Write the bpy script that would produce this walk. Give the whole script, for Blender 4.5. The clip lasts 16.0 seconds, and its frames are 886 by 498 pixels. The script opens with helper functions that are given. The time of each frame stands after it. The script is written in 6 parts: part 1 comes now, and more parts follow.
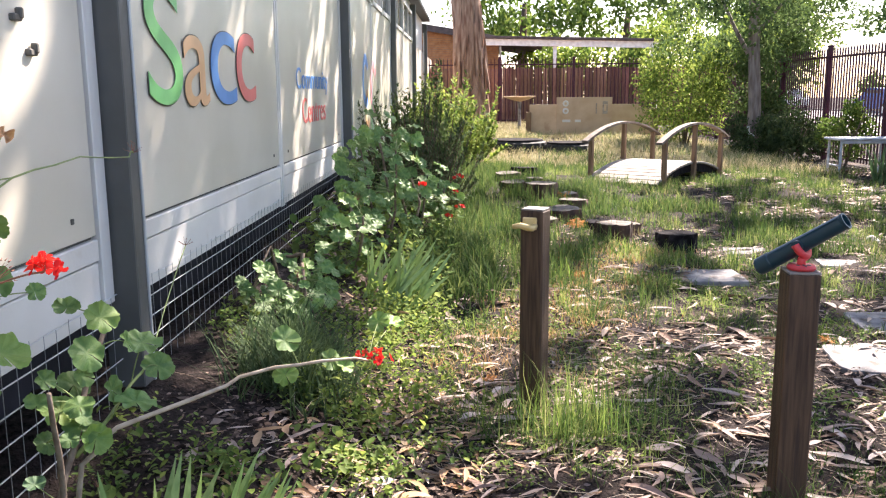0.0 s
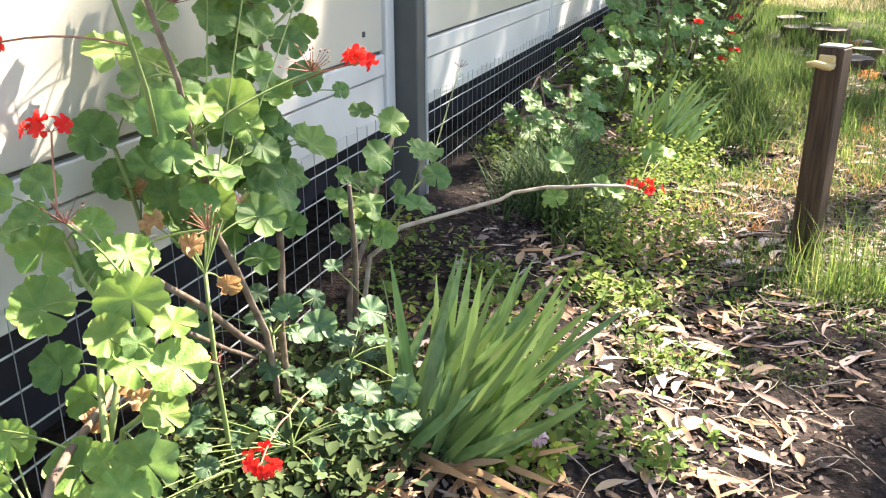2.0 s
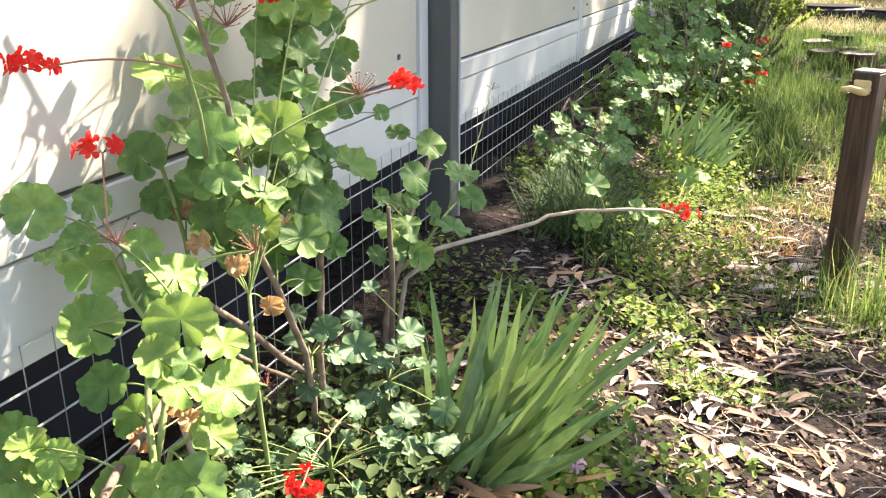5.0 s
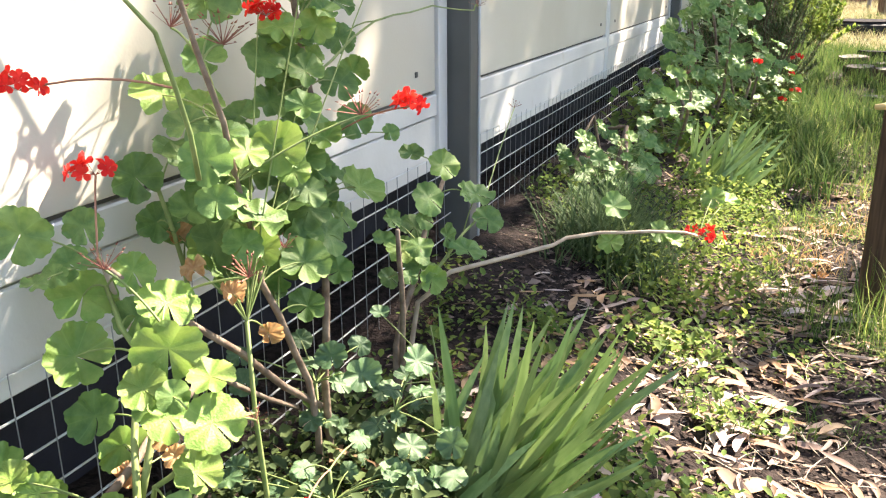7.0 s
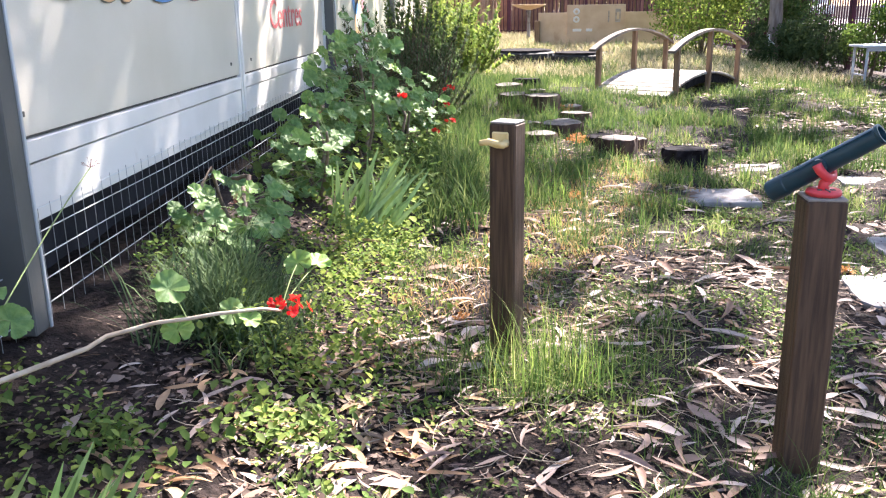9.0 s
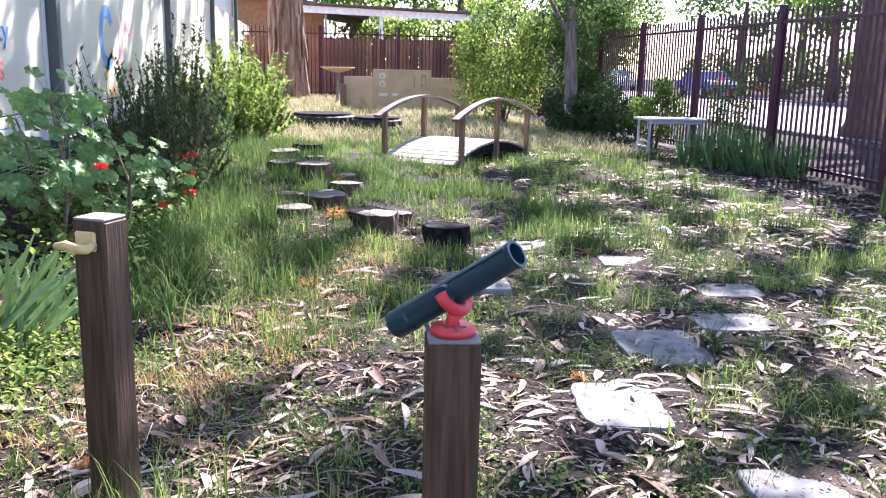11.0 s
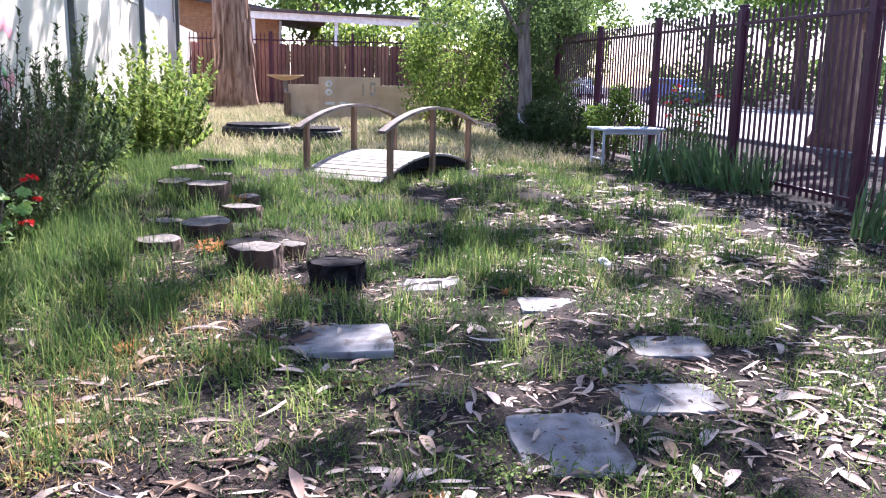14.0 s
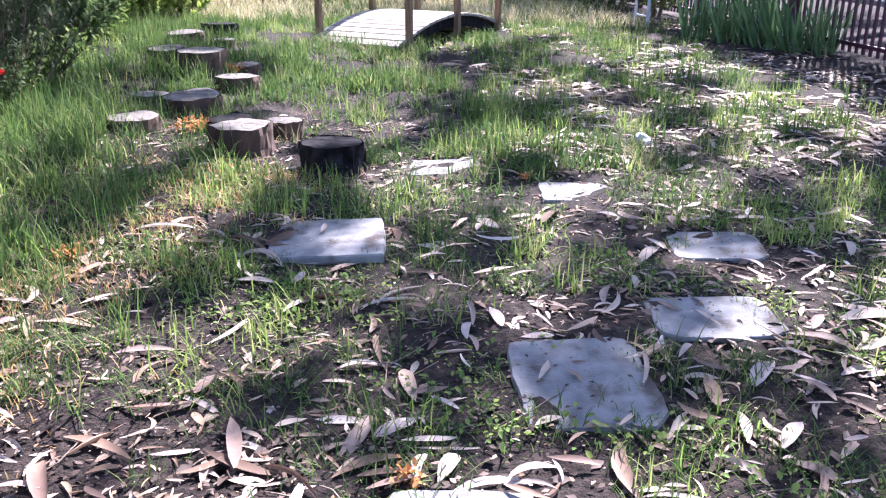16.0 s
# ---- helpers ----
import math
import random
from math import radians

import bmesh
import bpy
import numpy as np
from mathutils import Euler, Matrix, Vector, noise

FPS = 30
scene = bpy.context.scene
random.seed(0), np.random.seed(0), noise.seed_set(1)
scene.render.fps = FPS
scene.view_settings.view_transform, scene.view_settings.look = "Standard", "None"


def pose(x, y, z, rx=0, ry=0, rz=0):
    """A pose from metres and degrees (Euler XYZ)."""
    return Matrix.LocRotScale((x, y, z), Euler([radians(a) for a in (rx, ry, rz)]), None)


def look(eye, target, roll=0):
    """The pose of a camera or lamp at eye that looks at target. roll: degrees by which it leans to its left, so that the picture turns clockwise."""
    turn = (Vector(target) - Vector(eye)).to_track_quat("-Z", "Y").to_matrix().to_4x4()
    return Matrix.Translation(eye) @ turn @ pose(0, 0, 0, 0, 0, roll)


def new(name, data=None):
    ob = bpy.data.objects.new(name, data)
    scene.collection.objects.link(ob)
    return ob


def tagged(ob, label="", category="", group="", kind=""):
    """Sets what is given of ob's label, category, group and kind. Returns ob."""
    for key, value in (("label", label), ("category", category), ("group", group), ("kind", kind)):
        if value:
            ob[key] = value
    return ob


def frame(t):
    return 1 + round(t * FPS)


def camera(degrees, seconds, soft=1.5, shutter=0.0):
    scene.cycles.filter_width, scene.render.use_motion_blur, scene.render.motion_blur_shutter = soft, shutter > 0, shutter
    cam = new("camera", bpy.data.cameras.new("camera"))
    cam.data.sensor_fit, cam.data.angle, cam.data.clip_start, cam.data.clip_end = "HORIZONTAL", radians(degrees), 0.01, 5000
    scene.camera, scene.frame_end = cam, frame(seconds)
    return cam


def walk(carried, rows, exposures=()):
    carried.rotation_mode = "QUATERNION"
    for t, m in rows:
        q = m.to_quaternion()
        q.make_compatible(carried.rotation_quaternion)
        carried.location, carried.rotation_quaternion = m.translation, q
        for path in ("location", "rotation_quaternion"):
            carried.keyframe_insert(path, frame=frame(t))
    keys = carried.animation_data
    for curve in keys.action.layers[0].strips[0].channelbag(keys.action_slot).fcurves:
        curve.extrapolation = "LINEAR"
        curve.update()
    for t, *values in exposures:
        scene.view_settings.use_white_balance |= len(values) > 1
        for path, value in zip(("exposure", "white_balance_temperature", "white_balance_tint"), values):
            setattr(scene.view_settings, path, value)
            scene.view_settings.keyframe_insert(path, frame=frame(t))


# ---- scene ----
cam = camera(54.6, 16.0, 1.2)
METRES, EYE, TILT, LEAN, TURN = 3.69, 1.35, 0.0, 0.0, 1.6
ROWS = [
    (0.0, 0.0, 0.0, 0.0, -0.08, -10.32, 0.46),
    (0.5, -0.0073, -0.0033, -0.0062, 6.69, -13.58, 1.08),
    (1.0, -0.0114, -0.004, -0.0124, 10.34, -17.34, 1.18),
    (1.5, -0.0153, -0.0055, -0.0155, 12.99, -18.5, 0.6),
    (2.0, -0.0219, -0.0073, -0.0191, 16.69, -20.33, 0.13),
    (2.5, -0.0261, -0.0089, -0.0192, 19.44, -20.83, 0.06),
    (3.0, -0.0265, -0.0108, -0.0185, 19.88, -20.43, 0.07),
    (3.5, -0.0269, -0.0119, -0.017, 19.69, -19.71, 0.16),
    (4.0, -0.0284, -0.0117, -0.0173, 19.28, -19.43, 0.02),
    (6.5, -0.0389, 0.0011, -0.0183, 16.98, -18.36, 0.23),
    (7.0, -0.0276, 0.0114, -0.019, 20.19, -17.91, 0.33),
    (7.5, -0.006, 0.0329, -0.0203, 21.5, -17.73, -0.37),
    (8.0, 0.017, 0.054, -0.0212, 18.54, -16.93, -0.21),
    (8.5, 0.039, 0.084, -0.0203, 9.81, -16.91, 1.23),
    (9.0, 0.0557, 0.1405, -0.0214, 0.78, -15.9, 0.89),
    (9.5, 0.0917, 0.1903, -0.0219, -6.81, -16.24, 1.94),
    (10.0, 0.1448, 0.2391, -0.021, -7.94, -13.67, -0.07),
    (12.5, 0.3353, 0.4537, -0.0202, -15.08, -10.54, -1.03),
    (13.0, 0.3632, 0.5063, -0.0228, -17.07, -9.34, -1.23),
    (13.5, 0.3868, 0.5457, -0.0254, -15.91, -11.97, -0.02),
    (14.0, 0.4222, 0.5823, -0.0251, -11.82, -11.33, -1.08),
    (14.5, 0.4481, 0.6146, -0.0287, -9.72, -14.03, -0.16),
    (15.0, 0.463, 0.6622, -0.0333, -10.34, -17.26, -0.0),
    (15.5, 0.4774, 0.7117, -0.0373, -12.66, -19.05, -0.2),
    (16.0, 0.5025, 0.75, -0.0421, -9.23, -20.34, -0.03),
]
walk(cam, [(t, pose(0, 0, EYE, TILT, LEAN, TURN) @ pose(METRES * x, METRES * y, METRES * z, 90 + pitch, roll, yaw)) for t, x, y, z, yaw, pitch, roll in ROWS],
     [(0.0, 2.36, 6700, 19), (1.5, 2.66, 6800, 12), (3.5, 2.72, 7200, 13), (7.5, 2.72, 7150, 14), (9.0, 2.72, 6300, 19), (10.0, 2.7, 5720, 21), (12.5, 2.26, 5750, 21), (14.5, 2.34, 5550, 25), (16.0, 2.55, 5500, 25)])

# ---- world, sun, exposure ----
SUN_AZ, SUN_EL = radians(31), radians(43)      # azimuth from +y towards +x
SUN_DIR = Vector((math.sin(SUN_AZ) * math.cos(SUN_EL), math.cos(SUN_AZ) * math.cos(SUN_EL), math.sin(SUN_EL)))
world = bpy.data.worlds.new("sky")
scene.world = world
world.use_nodes = True
wn = world.node_tree.nodes
sky = wn.new("ShaderNodeTexSky")
sky.sky_type, sky.sun_disc = "NISHITA", False
sky.sun_elevation, sky.sun_rotation = SUN_EL, SUN_AZ
wn["Background"].inputs["Strength"].default_value = 0.085
world.node_tree.links.new(sky.outputs[0], wn["Background"].inputs[0])
sun_data = bpy.data.lights.new("sun", "SUN")
sun_data.energy, sun_data.angle, sun_data.color = 4.7, radians(0.6), (1.0, 0.93, 0.82)
sun = new("sun", sun_data)
sun.matrix_world = look(SUN_DIR * 60, (0, 0, 0))

# ---- materials ----
def rgb(c):
    return (*c, 1.0)


def material(name, base, second=None, rough=0.8, scale=8.0, bump=0.2, bump_scale=60.0, metal=0.0, island=0.0, objrand=0.0,
             glow=0.0, spots=None, stretch=(1, 1, 1), detail=6.0, contrast=(0.35, 0.65), spec=0.4):
    """A surface: two colours mixed by noise, fine relief, per-piece variation, optional light passing through."""
    m = bpy.data.materials.new(name)
    m.use_nodes = True
    nt = m.node_tree
    n, l = nt.nodes, nt.links
    b = n["Principled BSDF"]
    co = n.new("ShaderNodeTexCoord")
    mp = n.new("ShaderNodeMapping")
    mp.inputs["Scale"].default_value = stretch
    l.new(co.outputs["Object"], mp.inputs[0])
    tex = n.new("ShaderNodeTexNoise")
    tex.inputs["Scale"].default_value, tex.inputs["Detail"].default_value = scale, detail
    l.new(mp.outputs[0], tex.inputs["Vector"])
    ramp = n.new("ShaderNodeValToRGB")
    ramp.color_ramp.elements[0].position, ramp.color_ramp.elements[1].position = contrast
    ramp.color_ramp.elements[0].color = rgb(base)
    ramp.color_ramp.elements[1].color = rgb(second or [min(1, c * 1.25) for c in base])
    l.new(tex.outputs[0], ramp.inputs[0])
    col = ramp.outputs[0]
    if spots:
        t2 = n.new("ShaderNodeTexNoise")
        t2.inputs["Scale"].default_value = spots[1]
        t2.inputs["Detail"].default_value = 8
        l.new(mp.outputs[0], t2.inputs["Vector"])
        r2 = n.new("ShaderNodeValToRGB")
        r2.color_ramp.elements[0].position, r2.color_ramp.elements[1].position = spots[2], spots[2] + 0.12
        l.new(t2.outputs[0], r2.inputs[0])
        mx = n.new("ShaderNodeMix")
        mx.data_type = "RGBA"
        l.new(r2.outputs[0], mx.inputs[0])
        l.new(col, mx.inputs[6])
        mx.inputs[7].default_value = rgb(spots[0])
        col = mx.outputs[2]
    for amount, node, out in ((island, "ShaderNodeNewGeometry", "Random Per Island"), (objrand, "ShaderNodeObjectInfo", "Random")):
        if amount:
            g = n.new(node)
            mr = n.new("ShaderNodeMapRange")
            mr.inputs[3].default_value, mr.inputs[4].default_value = 1 - amount, 1 + amount
            l.new(g.outputs[out], mr.inputs[0])
            mh = n.new("ShaderNodeMapRange")
            mh.inputs[3].default_value, mh.inputs[4].default_value = 0.5 - 0.05 * amount, 0.5 + 0.05 * amount
            wnz = n.new("ShaderNodeTexWhiteNoise")
            wnz.noise_dimensions = "1D"
            l.new(g.outputs[out], wnz.inputs["W"])
            l.new(wnz.outputs[0], mh.inputs[0])
            hs = n.new("ShaderNodeHueSaturation")
            l.new(mr.outputs[0], hs.inputs["Value"])
            l.new(mh.outputs[0], hs.inputs["Hue"])
            l.new(col, hs.inputs["Color"])
            col = hs.outputs[0]
    l.new(col, b.inputs["Base Color"])
    b.inputs["Roughness"].default_value, b.inputs["Metallic"].default_value = rough, metal
    b.inputs["Specular IOR Level"].default_value = spec
    if bump:
        t3 = n.new("ShaderNodeTexNoise")
        t3.inputs["Scale"].default_value, t3.inputs["Detail"].default_value = bump_scale, 5
        l.new(mp.outputs[0], t3.inputs["Vector"])
        bp = n.new("ShaderNodeBump")
        bp.inputs["Strength"].default_value, bp.inputs["Distance"].default_value = bump, 0.01
        l.new(t3.outputs[0], bp.inputs["Height"])
        l.new(bp.outputs[0], b.inputs["Normal"])
    if glow:
        tr = n.new("ShaderNodeBsdfTranslucent")
        l.new(col, tr.inputs["Color"])
        ms = n.new("ShaderNodeMixShader")
        ms.inputs[0].default_value = glow
        l.new(b.outputs[0], ms.inputs[1])
        l.new(tr.outputs[0], ms.inputs[2])
        l.new(ms.outputs[0], n["Material Output"].inputs[0])
    return m


def island_palette(name, colours, rough=0.75, glow=0.0, vein=0.25):
    """Each loose piece of one mesh takes one of several colours."""
    m = bpy.data.materials.new(name)
    m.use_nodes = True
    n, l = m.node_tree.nodes, m.node_tree.links
    b = n["Principled BSDF"]
    g = n.new("ShaderNodeNewGeometry")
    ramp = n.new("ShaderNodeValToRGB")
    ramp.color_ramp.interpolation = "LINEAR"
    els = ramp.color_ramp.elements
    while len(els) < len(colours):
        els.new(0.5)
    for i, c in enumerate(colours):
        els[i].position, els[i].color = i / (len(colours) - 1), rgb(c)
    l.new(g.outputs["Random Per Island"], ramp.inputs[0])
    tc = n.new("ShaderNodeTexCoord")
    tx = n.new("ShaderNodeTexNoise")
    tx.inputs["Scale"].default_value, tx.inputs["Detail"].default_value = 45, 4
    l.new(tc.outputs["Object"], tx.inputs["Vector"])
    mr = n.new("ShaderNodeMapRange")
    mr.inputs[3].default_value, mr.inputs[4].default_value = 1 - vein, 1 + vein
    l.new(tx.outputs[0], mr.inputs[0])
    hs = n.new("ShaderNodeHueSaturation")
    l.new(mr.outputs[0], hs.inputs["Value"])
    l.new(ramp.outputs[0], hs.inputs["Color"])
    l.new(hs.outputs[0], b.inputs["Base Color"])
    b.inputs["Roughness"].default_value = rough
    b.inputs["Specular IOR Level"].default_value = 0.15
    if glow:
        tr = n.new("ShaderNodeBsdfTranslucent")
        l.new(hs.outputs[0], tr.inputs["Color"])
        ms = n.new("ShaderNodeMixShader")
        ms.inputs[0].default_value = glow
        l.new(b.outputs[0], ms.inputs[1])
        l.new(tr.outputs[0], ms.inputs[2])
        l.new(ms.outputs[0], n["Material Output"].inputs[0])
    return m


M = {}
M["panel"] = material("cream painted sheet", (0.61, 0.565, 0.475), (0.69, 0.645, 0.56), rough=0.30, scale=1.6, bump=0.05, bump_scale=120, spots=((0.55, 0.50, 0.40), 2.2, 0.66), spec=0.5)
M["skirting"] = material("white painted skirting", (0.64, 0.62, 0.585), (0.71, 0.69, 0.66), rough=0.5, scale=3, bump=0.08, spots=((0.55, 0.50, 0.42), 5.0, 0.66))
M["stud"] = material("grey-green painted steel", (0.088, 0.089, 0.084), (0.115, 0.115, 0.11), rough=0.55, scale=4, bump=0.06)
M["galv"] = material("pale galvanised strip", (0.46, 0.48, 0.50), (0.56, 0.58, 0.60), rough=0.45, metal=0.3, scale=6, bump=0.05)
# dark sheeting; its near-black also holds the shade of the underfloor gap
M["void"] = material("black underfloor sheeting and gap shade", (0.012, 0.012, 0.018), (0.03, 0.028, 0.04), rough=0.75, scale=5, bump=0.3, bump_scale=20)
M["wire"] = material("galvanised wire", (0.62, 0.63, 0.64), rough=0.45, metal=0.35, bump=0)
M["dull_wire"] = material("dull galvanised wire", (0.30, 0.31, 0.32), rough=0.5, metal=0.35, bump=0)
M["seam"] = material("dark seam", (0.10, 0.095, 0.085), rough=0.9, bump=0)
M["soil"] = material("dark mulch soil", (0.006, 0.0045, 0.004), (0.046, 0.033, 0.029), rough=0.95, scale=38, detail=12.0, contrast=(0.32, 0.68), bump=1.0, bump_scale=110, spots=((0.10, 0.072, 0.06), 1.3, 0.58), spec=0.15)
M["post"] = material("dark stained timber post", (0.042, 0.023, 0.013), (0.098, 0.058, 0.035), rough=0.7, scale=14, stretch=(6, 6, 0.35), bump=0.35, bump_scale=30, spots=((0.035, 0.02, 0.014), 9, 0.6))
M["endgrain"] = material("weathered end grain", (0.20, 0.18, 0.165), (0.34, 0.31, 0.28), rough=0.85, scale=25, bump=0.4)
M["weathered"] = material("weathered grey timber", (0.23, 0.19, 0.155), (0.40, 0.355, 0.31), rough=0.8, scale=9, stretch=(1, 5, 5), bump=0.3, bump_scale=25, objrand=0.2)
M["bridge_post"] = material("brown bridge post timber", (0.15, 0.085, 0.05), (0.27, 0.17, 0.105), rough=0.8, scale=10, stretch=(5, 5, 0.5), bump=0.3)
M["rail"] = material("dark weathered rail timber", (0.10, 0.072, 0.055), (0.20, 0.155, 0.125), rough=0.75, scale=10, bump=0.3)
M["bark"] = material("reddish stump bark", (0.034, 0.02, 0.015), (0.10, 0.058, 0.04), rough=0.95, scale=9, stretch=(1, 1, 0.3), bump=0.9, bump_scale=22)
M["cut"] = material("grey cut wood", (0.075, 0.06, 0.05), (0.165, 0.138, 0.116), rough=0.85, scale=16, bump=0.4, spots=((0.12, 0.09, 0.07), 7, 0.62))
M["burnt"] = material("black damp wood", (0.006, 0.005, 0.006), (0.028, 0.024, 0.026), rough=0.95, spec=0.1, scale=12, bump=0.8, bump_scale=18)
M["slab"] = material("grey concrete paver", (0.15, 0.143, 0.144), (0.25, 0.237, 0.235), rough=0.85, scale=11, detail=9.0, bump=0.35, bump_scale=160, spots=((0.08, 0.062, 0.052), 7.5, 0.55), objrand=0.08)
M["green_plastic"] = material("dark green plastic", (0.003, 0.03, 0.048), (0.005, 0.04, 0.062), rough=0.38, scale=20, bump=0.06, bump_scale=200, spec=0.5)
M["red_plastic"] = material("faded red plastic", (0.62, 0.045, 0.055), (0.68, 0.085, 0.09), rough=0.5, scale=18, bump=0.05)
M["yellow"] = material("yellowed plastic", (0.66, 0.47, 0.19), (0.74, 0.57, 0.28), rough=0.5, scale=22, bump=0.05)
M["lens"] = material("grey lens disc", (0.16, 0.18, 0.25), rough=0.15, bump=0)
M["fence"] = material("maroon painted steel", (0.048, 0.008, 0.021), (0.078, 0.014, 0.034), rough=0.5, scale=5, bump=0.05)
M["paling"] = material("red-brown timber paling", (0.20, 0.10, 0.066), (0.36, 0.21, 0.145), rough=0.85, scale=7, stretch=(5, 5, 0.5), bump=0.3, objrand=0.45)
M["tyre"] = material("black rubber", (0.012, 0.012, 0.013), (0.03, 0.03, 0.03), rough=0.75, scale=12, bump=0.4, bump_scale=40)
M["ply"] = material("faded tan painted plywood", (0.50, 0.35, 0.22), (0.60, 0.45, 0.30), rough=0.7, scale=3, bump=0.1, spots=((0.40, 0.24, 0.14), 2.5, 0.63), objrand=0.08)
M["table_grey"] = material("weathered grey-white table paint", (0.42, 0.44, 0.50), (0.56, 0.58, 0.63), rough=0.6, scale=9, bump=0.1)
M["pale_leaf"] = island_palette("large pale gum leaves", [(0.38, 0.27, 0.225), (0.48, 0.375, 0.33), (0.21, 0.13, 0.10), (0.56, 0.465, 0.41), (0.29, 0.19, 0.145), (0.14, 0.085, 0.065)], rough=0.55, glow=0.15)
M["iris_dark"] = material("dark iris blade green", (0.085, 0.155, 0.06), (0.14, 0.22, 0.085), rough=0.45, scale=5, bump=0.1, objrand=0.2, glow=0.25)
M["pale_stone"] = material("pale quartz stone", (0.52, 0.49, 0.46), (0.66, 0.63, 0.59), rough=0.7, scale=14, bump=0.3)
M["white"] = material("white enamel", (0.78, 0.78, 0.79), rough=0.4, bump=0)
M["gumbark"] = material("peeling gum bark", (0.19, 0.095, 0.06), (0.42, 0.28, 0.20), rough=0.9, scale=5, stretch=(2.2, 2.2, 0.35), bump=0.8, bump_scale=9, spots=((0.10, 0.055, 0.035), 4, 0.57))
M["greybark"] = material("grey bark", (0.15, 0.115, 0.10), (0.30, 0.25, 0.22), rough=0.95, scale=6, stretch=(3, 3, 0.5), bump=0.8, bump_scale=14)
M["darkbark"] = material("dark bark", (0.085, 0.05, 0.036), (0.19, 0.12, 0.085), rough=0.95, scale=5, stretch=(3, 3, 0.6), bump=0.8, bump_scale=10)
M["brick"] = material("orange brick", (0.46, 0.20, 0.085), (0.60, 0.30, 0.14), rough=0.85, scale=6, bump=0.2, objrand=0.15)
M["roof"] = material("dark roof tiles", (0.06, 0.045, 0.045), (0.11, 0.085, 0.08), rough=0.7, scale=5, bump=0.2)
M["road"] = material("sunlit grey road", (0.27, 0.25, 0.245), (0.36, 0.34, 0.335), rough=0.9, scale=3, bump=0.2)
M["leaf_gum"] = island_palette("gum tree leaves", [(0.05, 0.085, 0.03), (0.10, 0.16, 0.05), (0.075, 0.12, 0.045), (0.16, 0.22, 0.07)], glow=0.42)
M["leaf_shrub"] = island_palette("bright shrub leaves", [(0.065, 0.11, 0.022), (0.13, 0.20, 0.042), (0.09, 0.155, 0.03), (0.21, 0.26, 0.065)], glow=0.42)
M["leaf_lime"] = island_palette("lime shrub leaves", [(0.07, 0.13, 0.028), (0.19, 0.27, 0.05), (0.30, 0.35, 0.08), (0.10, 0.17, 0.035)], glow=0.5)
M["leaf_dark"] = island_palette("dark rosemary leaves", [(0.035, 0.058, 0.024), (0.06, 0.09, 0.035), (0.10, 0.135, 0.05), (0.045, 0.07, 0.03)], glow=0.25)
M["leaf_weed"] = island_palette("low green weeds", [(0.08, 0.145, 0.035), (0.15, 0.235, 0.055), (0.27, 0.33, 0.075), (0.10, 0.15, 0.045), (0.17, 0.22, 0.06)], glow=0.35)
M["grass"] = island_palette("green grass", [(0.042, 0.085, 0.024), (0.068, 0.122, 0.032), (0.11, 0.172, 0.042), (0.19, 0.22, 0.075)], glow=0.4)
M["limegrass"] = island_palette("fresh yellow-green grass", [(0.13, 0.21, 0.045), (0.20, 0.29, 0.06), (0.30, 0.36, 0.10), (0.40, 0.38, 0.17)], glow=0.45)
M["orange_grass"] = island_palette("orange-dry grass", [(0.50, 0.30, 0.12), (0.60, 0.42, 0.21), (0.38, 0.20, 0.08), (0.44, 0.38, 0.15)], glow=0.35)
M["tanleaf"] = island_palette("tan dry leaves", [(0.36, 0.20, 0.11), (0.50, 0.33, 0.19), (0.24, 0.13, 0.075), (0.60, 0.44, 0.29), (0.42, 0.24, 0.13)], rough=0.6, glow=0.2)
M["drygrass"] = island_palette("dry grass", [(0.34, 0.27, 0.14), (0.44, 0.36, 0.20), (0.22, 0.20, 0.09), (0.16, 0.20, 0.06)], glow=0.3)
M["straw_grass"] = island_palette("bleached straw grass", [(0.48, 0.40, 0.23), (0.58, 0.50, 0.31), (0.34, 0.30, 0.15), (0.26, 0.28, 0.10)], glow=0.3)
M["litter"] = island_palette("fallen gum leaves", [(0.085, 0.05, 0.036), (0.28, 0.18, 0.125), (0.13, 0.075, 0.048), (0.40, 0.295, 0.225), (0.50, 0.395, 0.32), (0.28, 0.175, 0.115), (0.58, 0.485, 0.42)], rough=0.62, glow=0.12)
M["chips"] = island_palette("bark chips", [(0.02, 0.014, 0.012), (0.075, 0.05, 0.04), (0.20, 0.15, 0.125), (0.03, 0.021, 0.018), (0.115, 0.078, 0.06)], rough=0.9)
M["duff"] = island_palette("crumbled leaf duff", [(0.045, 0.032, 0.026), (0.15, 0.105, 0.082), (0.27, 0.20, 0.16), (0.08, 0.055, 0.043), (0.36, 0.28, 0.23)], rough=0.85)
M["stem"] = material("green stem", (0.17, 0.24, 0.075), (0.25, 0.30, 0.11), rough=0.6, scale=30, bump=0.1)
M["woody"] = material("woody stem", (0.13, 0.09, 0.064), (0.26, 0.195, 0.145), rough=0.85, scale=30, bump=0.5, bump_scale=60)
M["tan"] = material("pale tan branch bark", (0.34, 0.26, 0.19), (0.50, 0.41, 0.32), rough=0.8, scale=30, bump=0.4, bump_scale=60)
M["petal"] = island_palette("scarlet petals", [(0.72, 0.022, 0.02), (0.82, 0.045, 0.03), (0.62, 0.015, 0.02)], rough=0.5, glow=0.3)
M["pale_pink"] = island_palette("pale pink petals", [(0.70, 0.42, 0.52), (0.80, 0.60, 0.66)], glow=0.3)
M["spent"] = island_palette("spent flower stalks", [(0.27, 0.075, 0.075), (0.38, 0.20, 0.14), (0.20, 0.06, 0.05)], rough=0.7, glow=0.15)
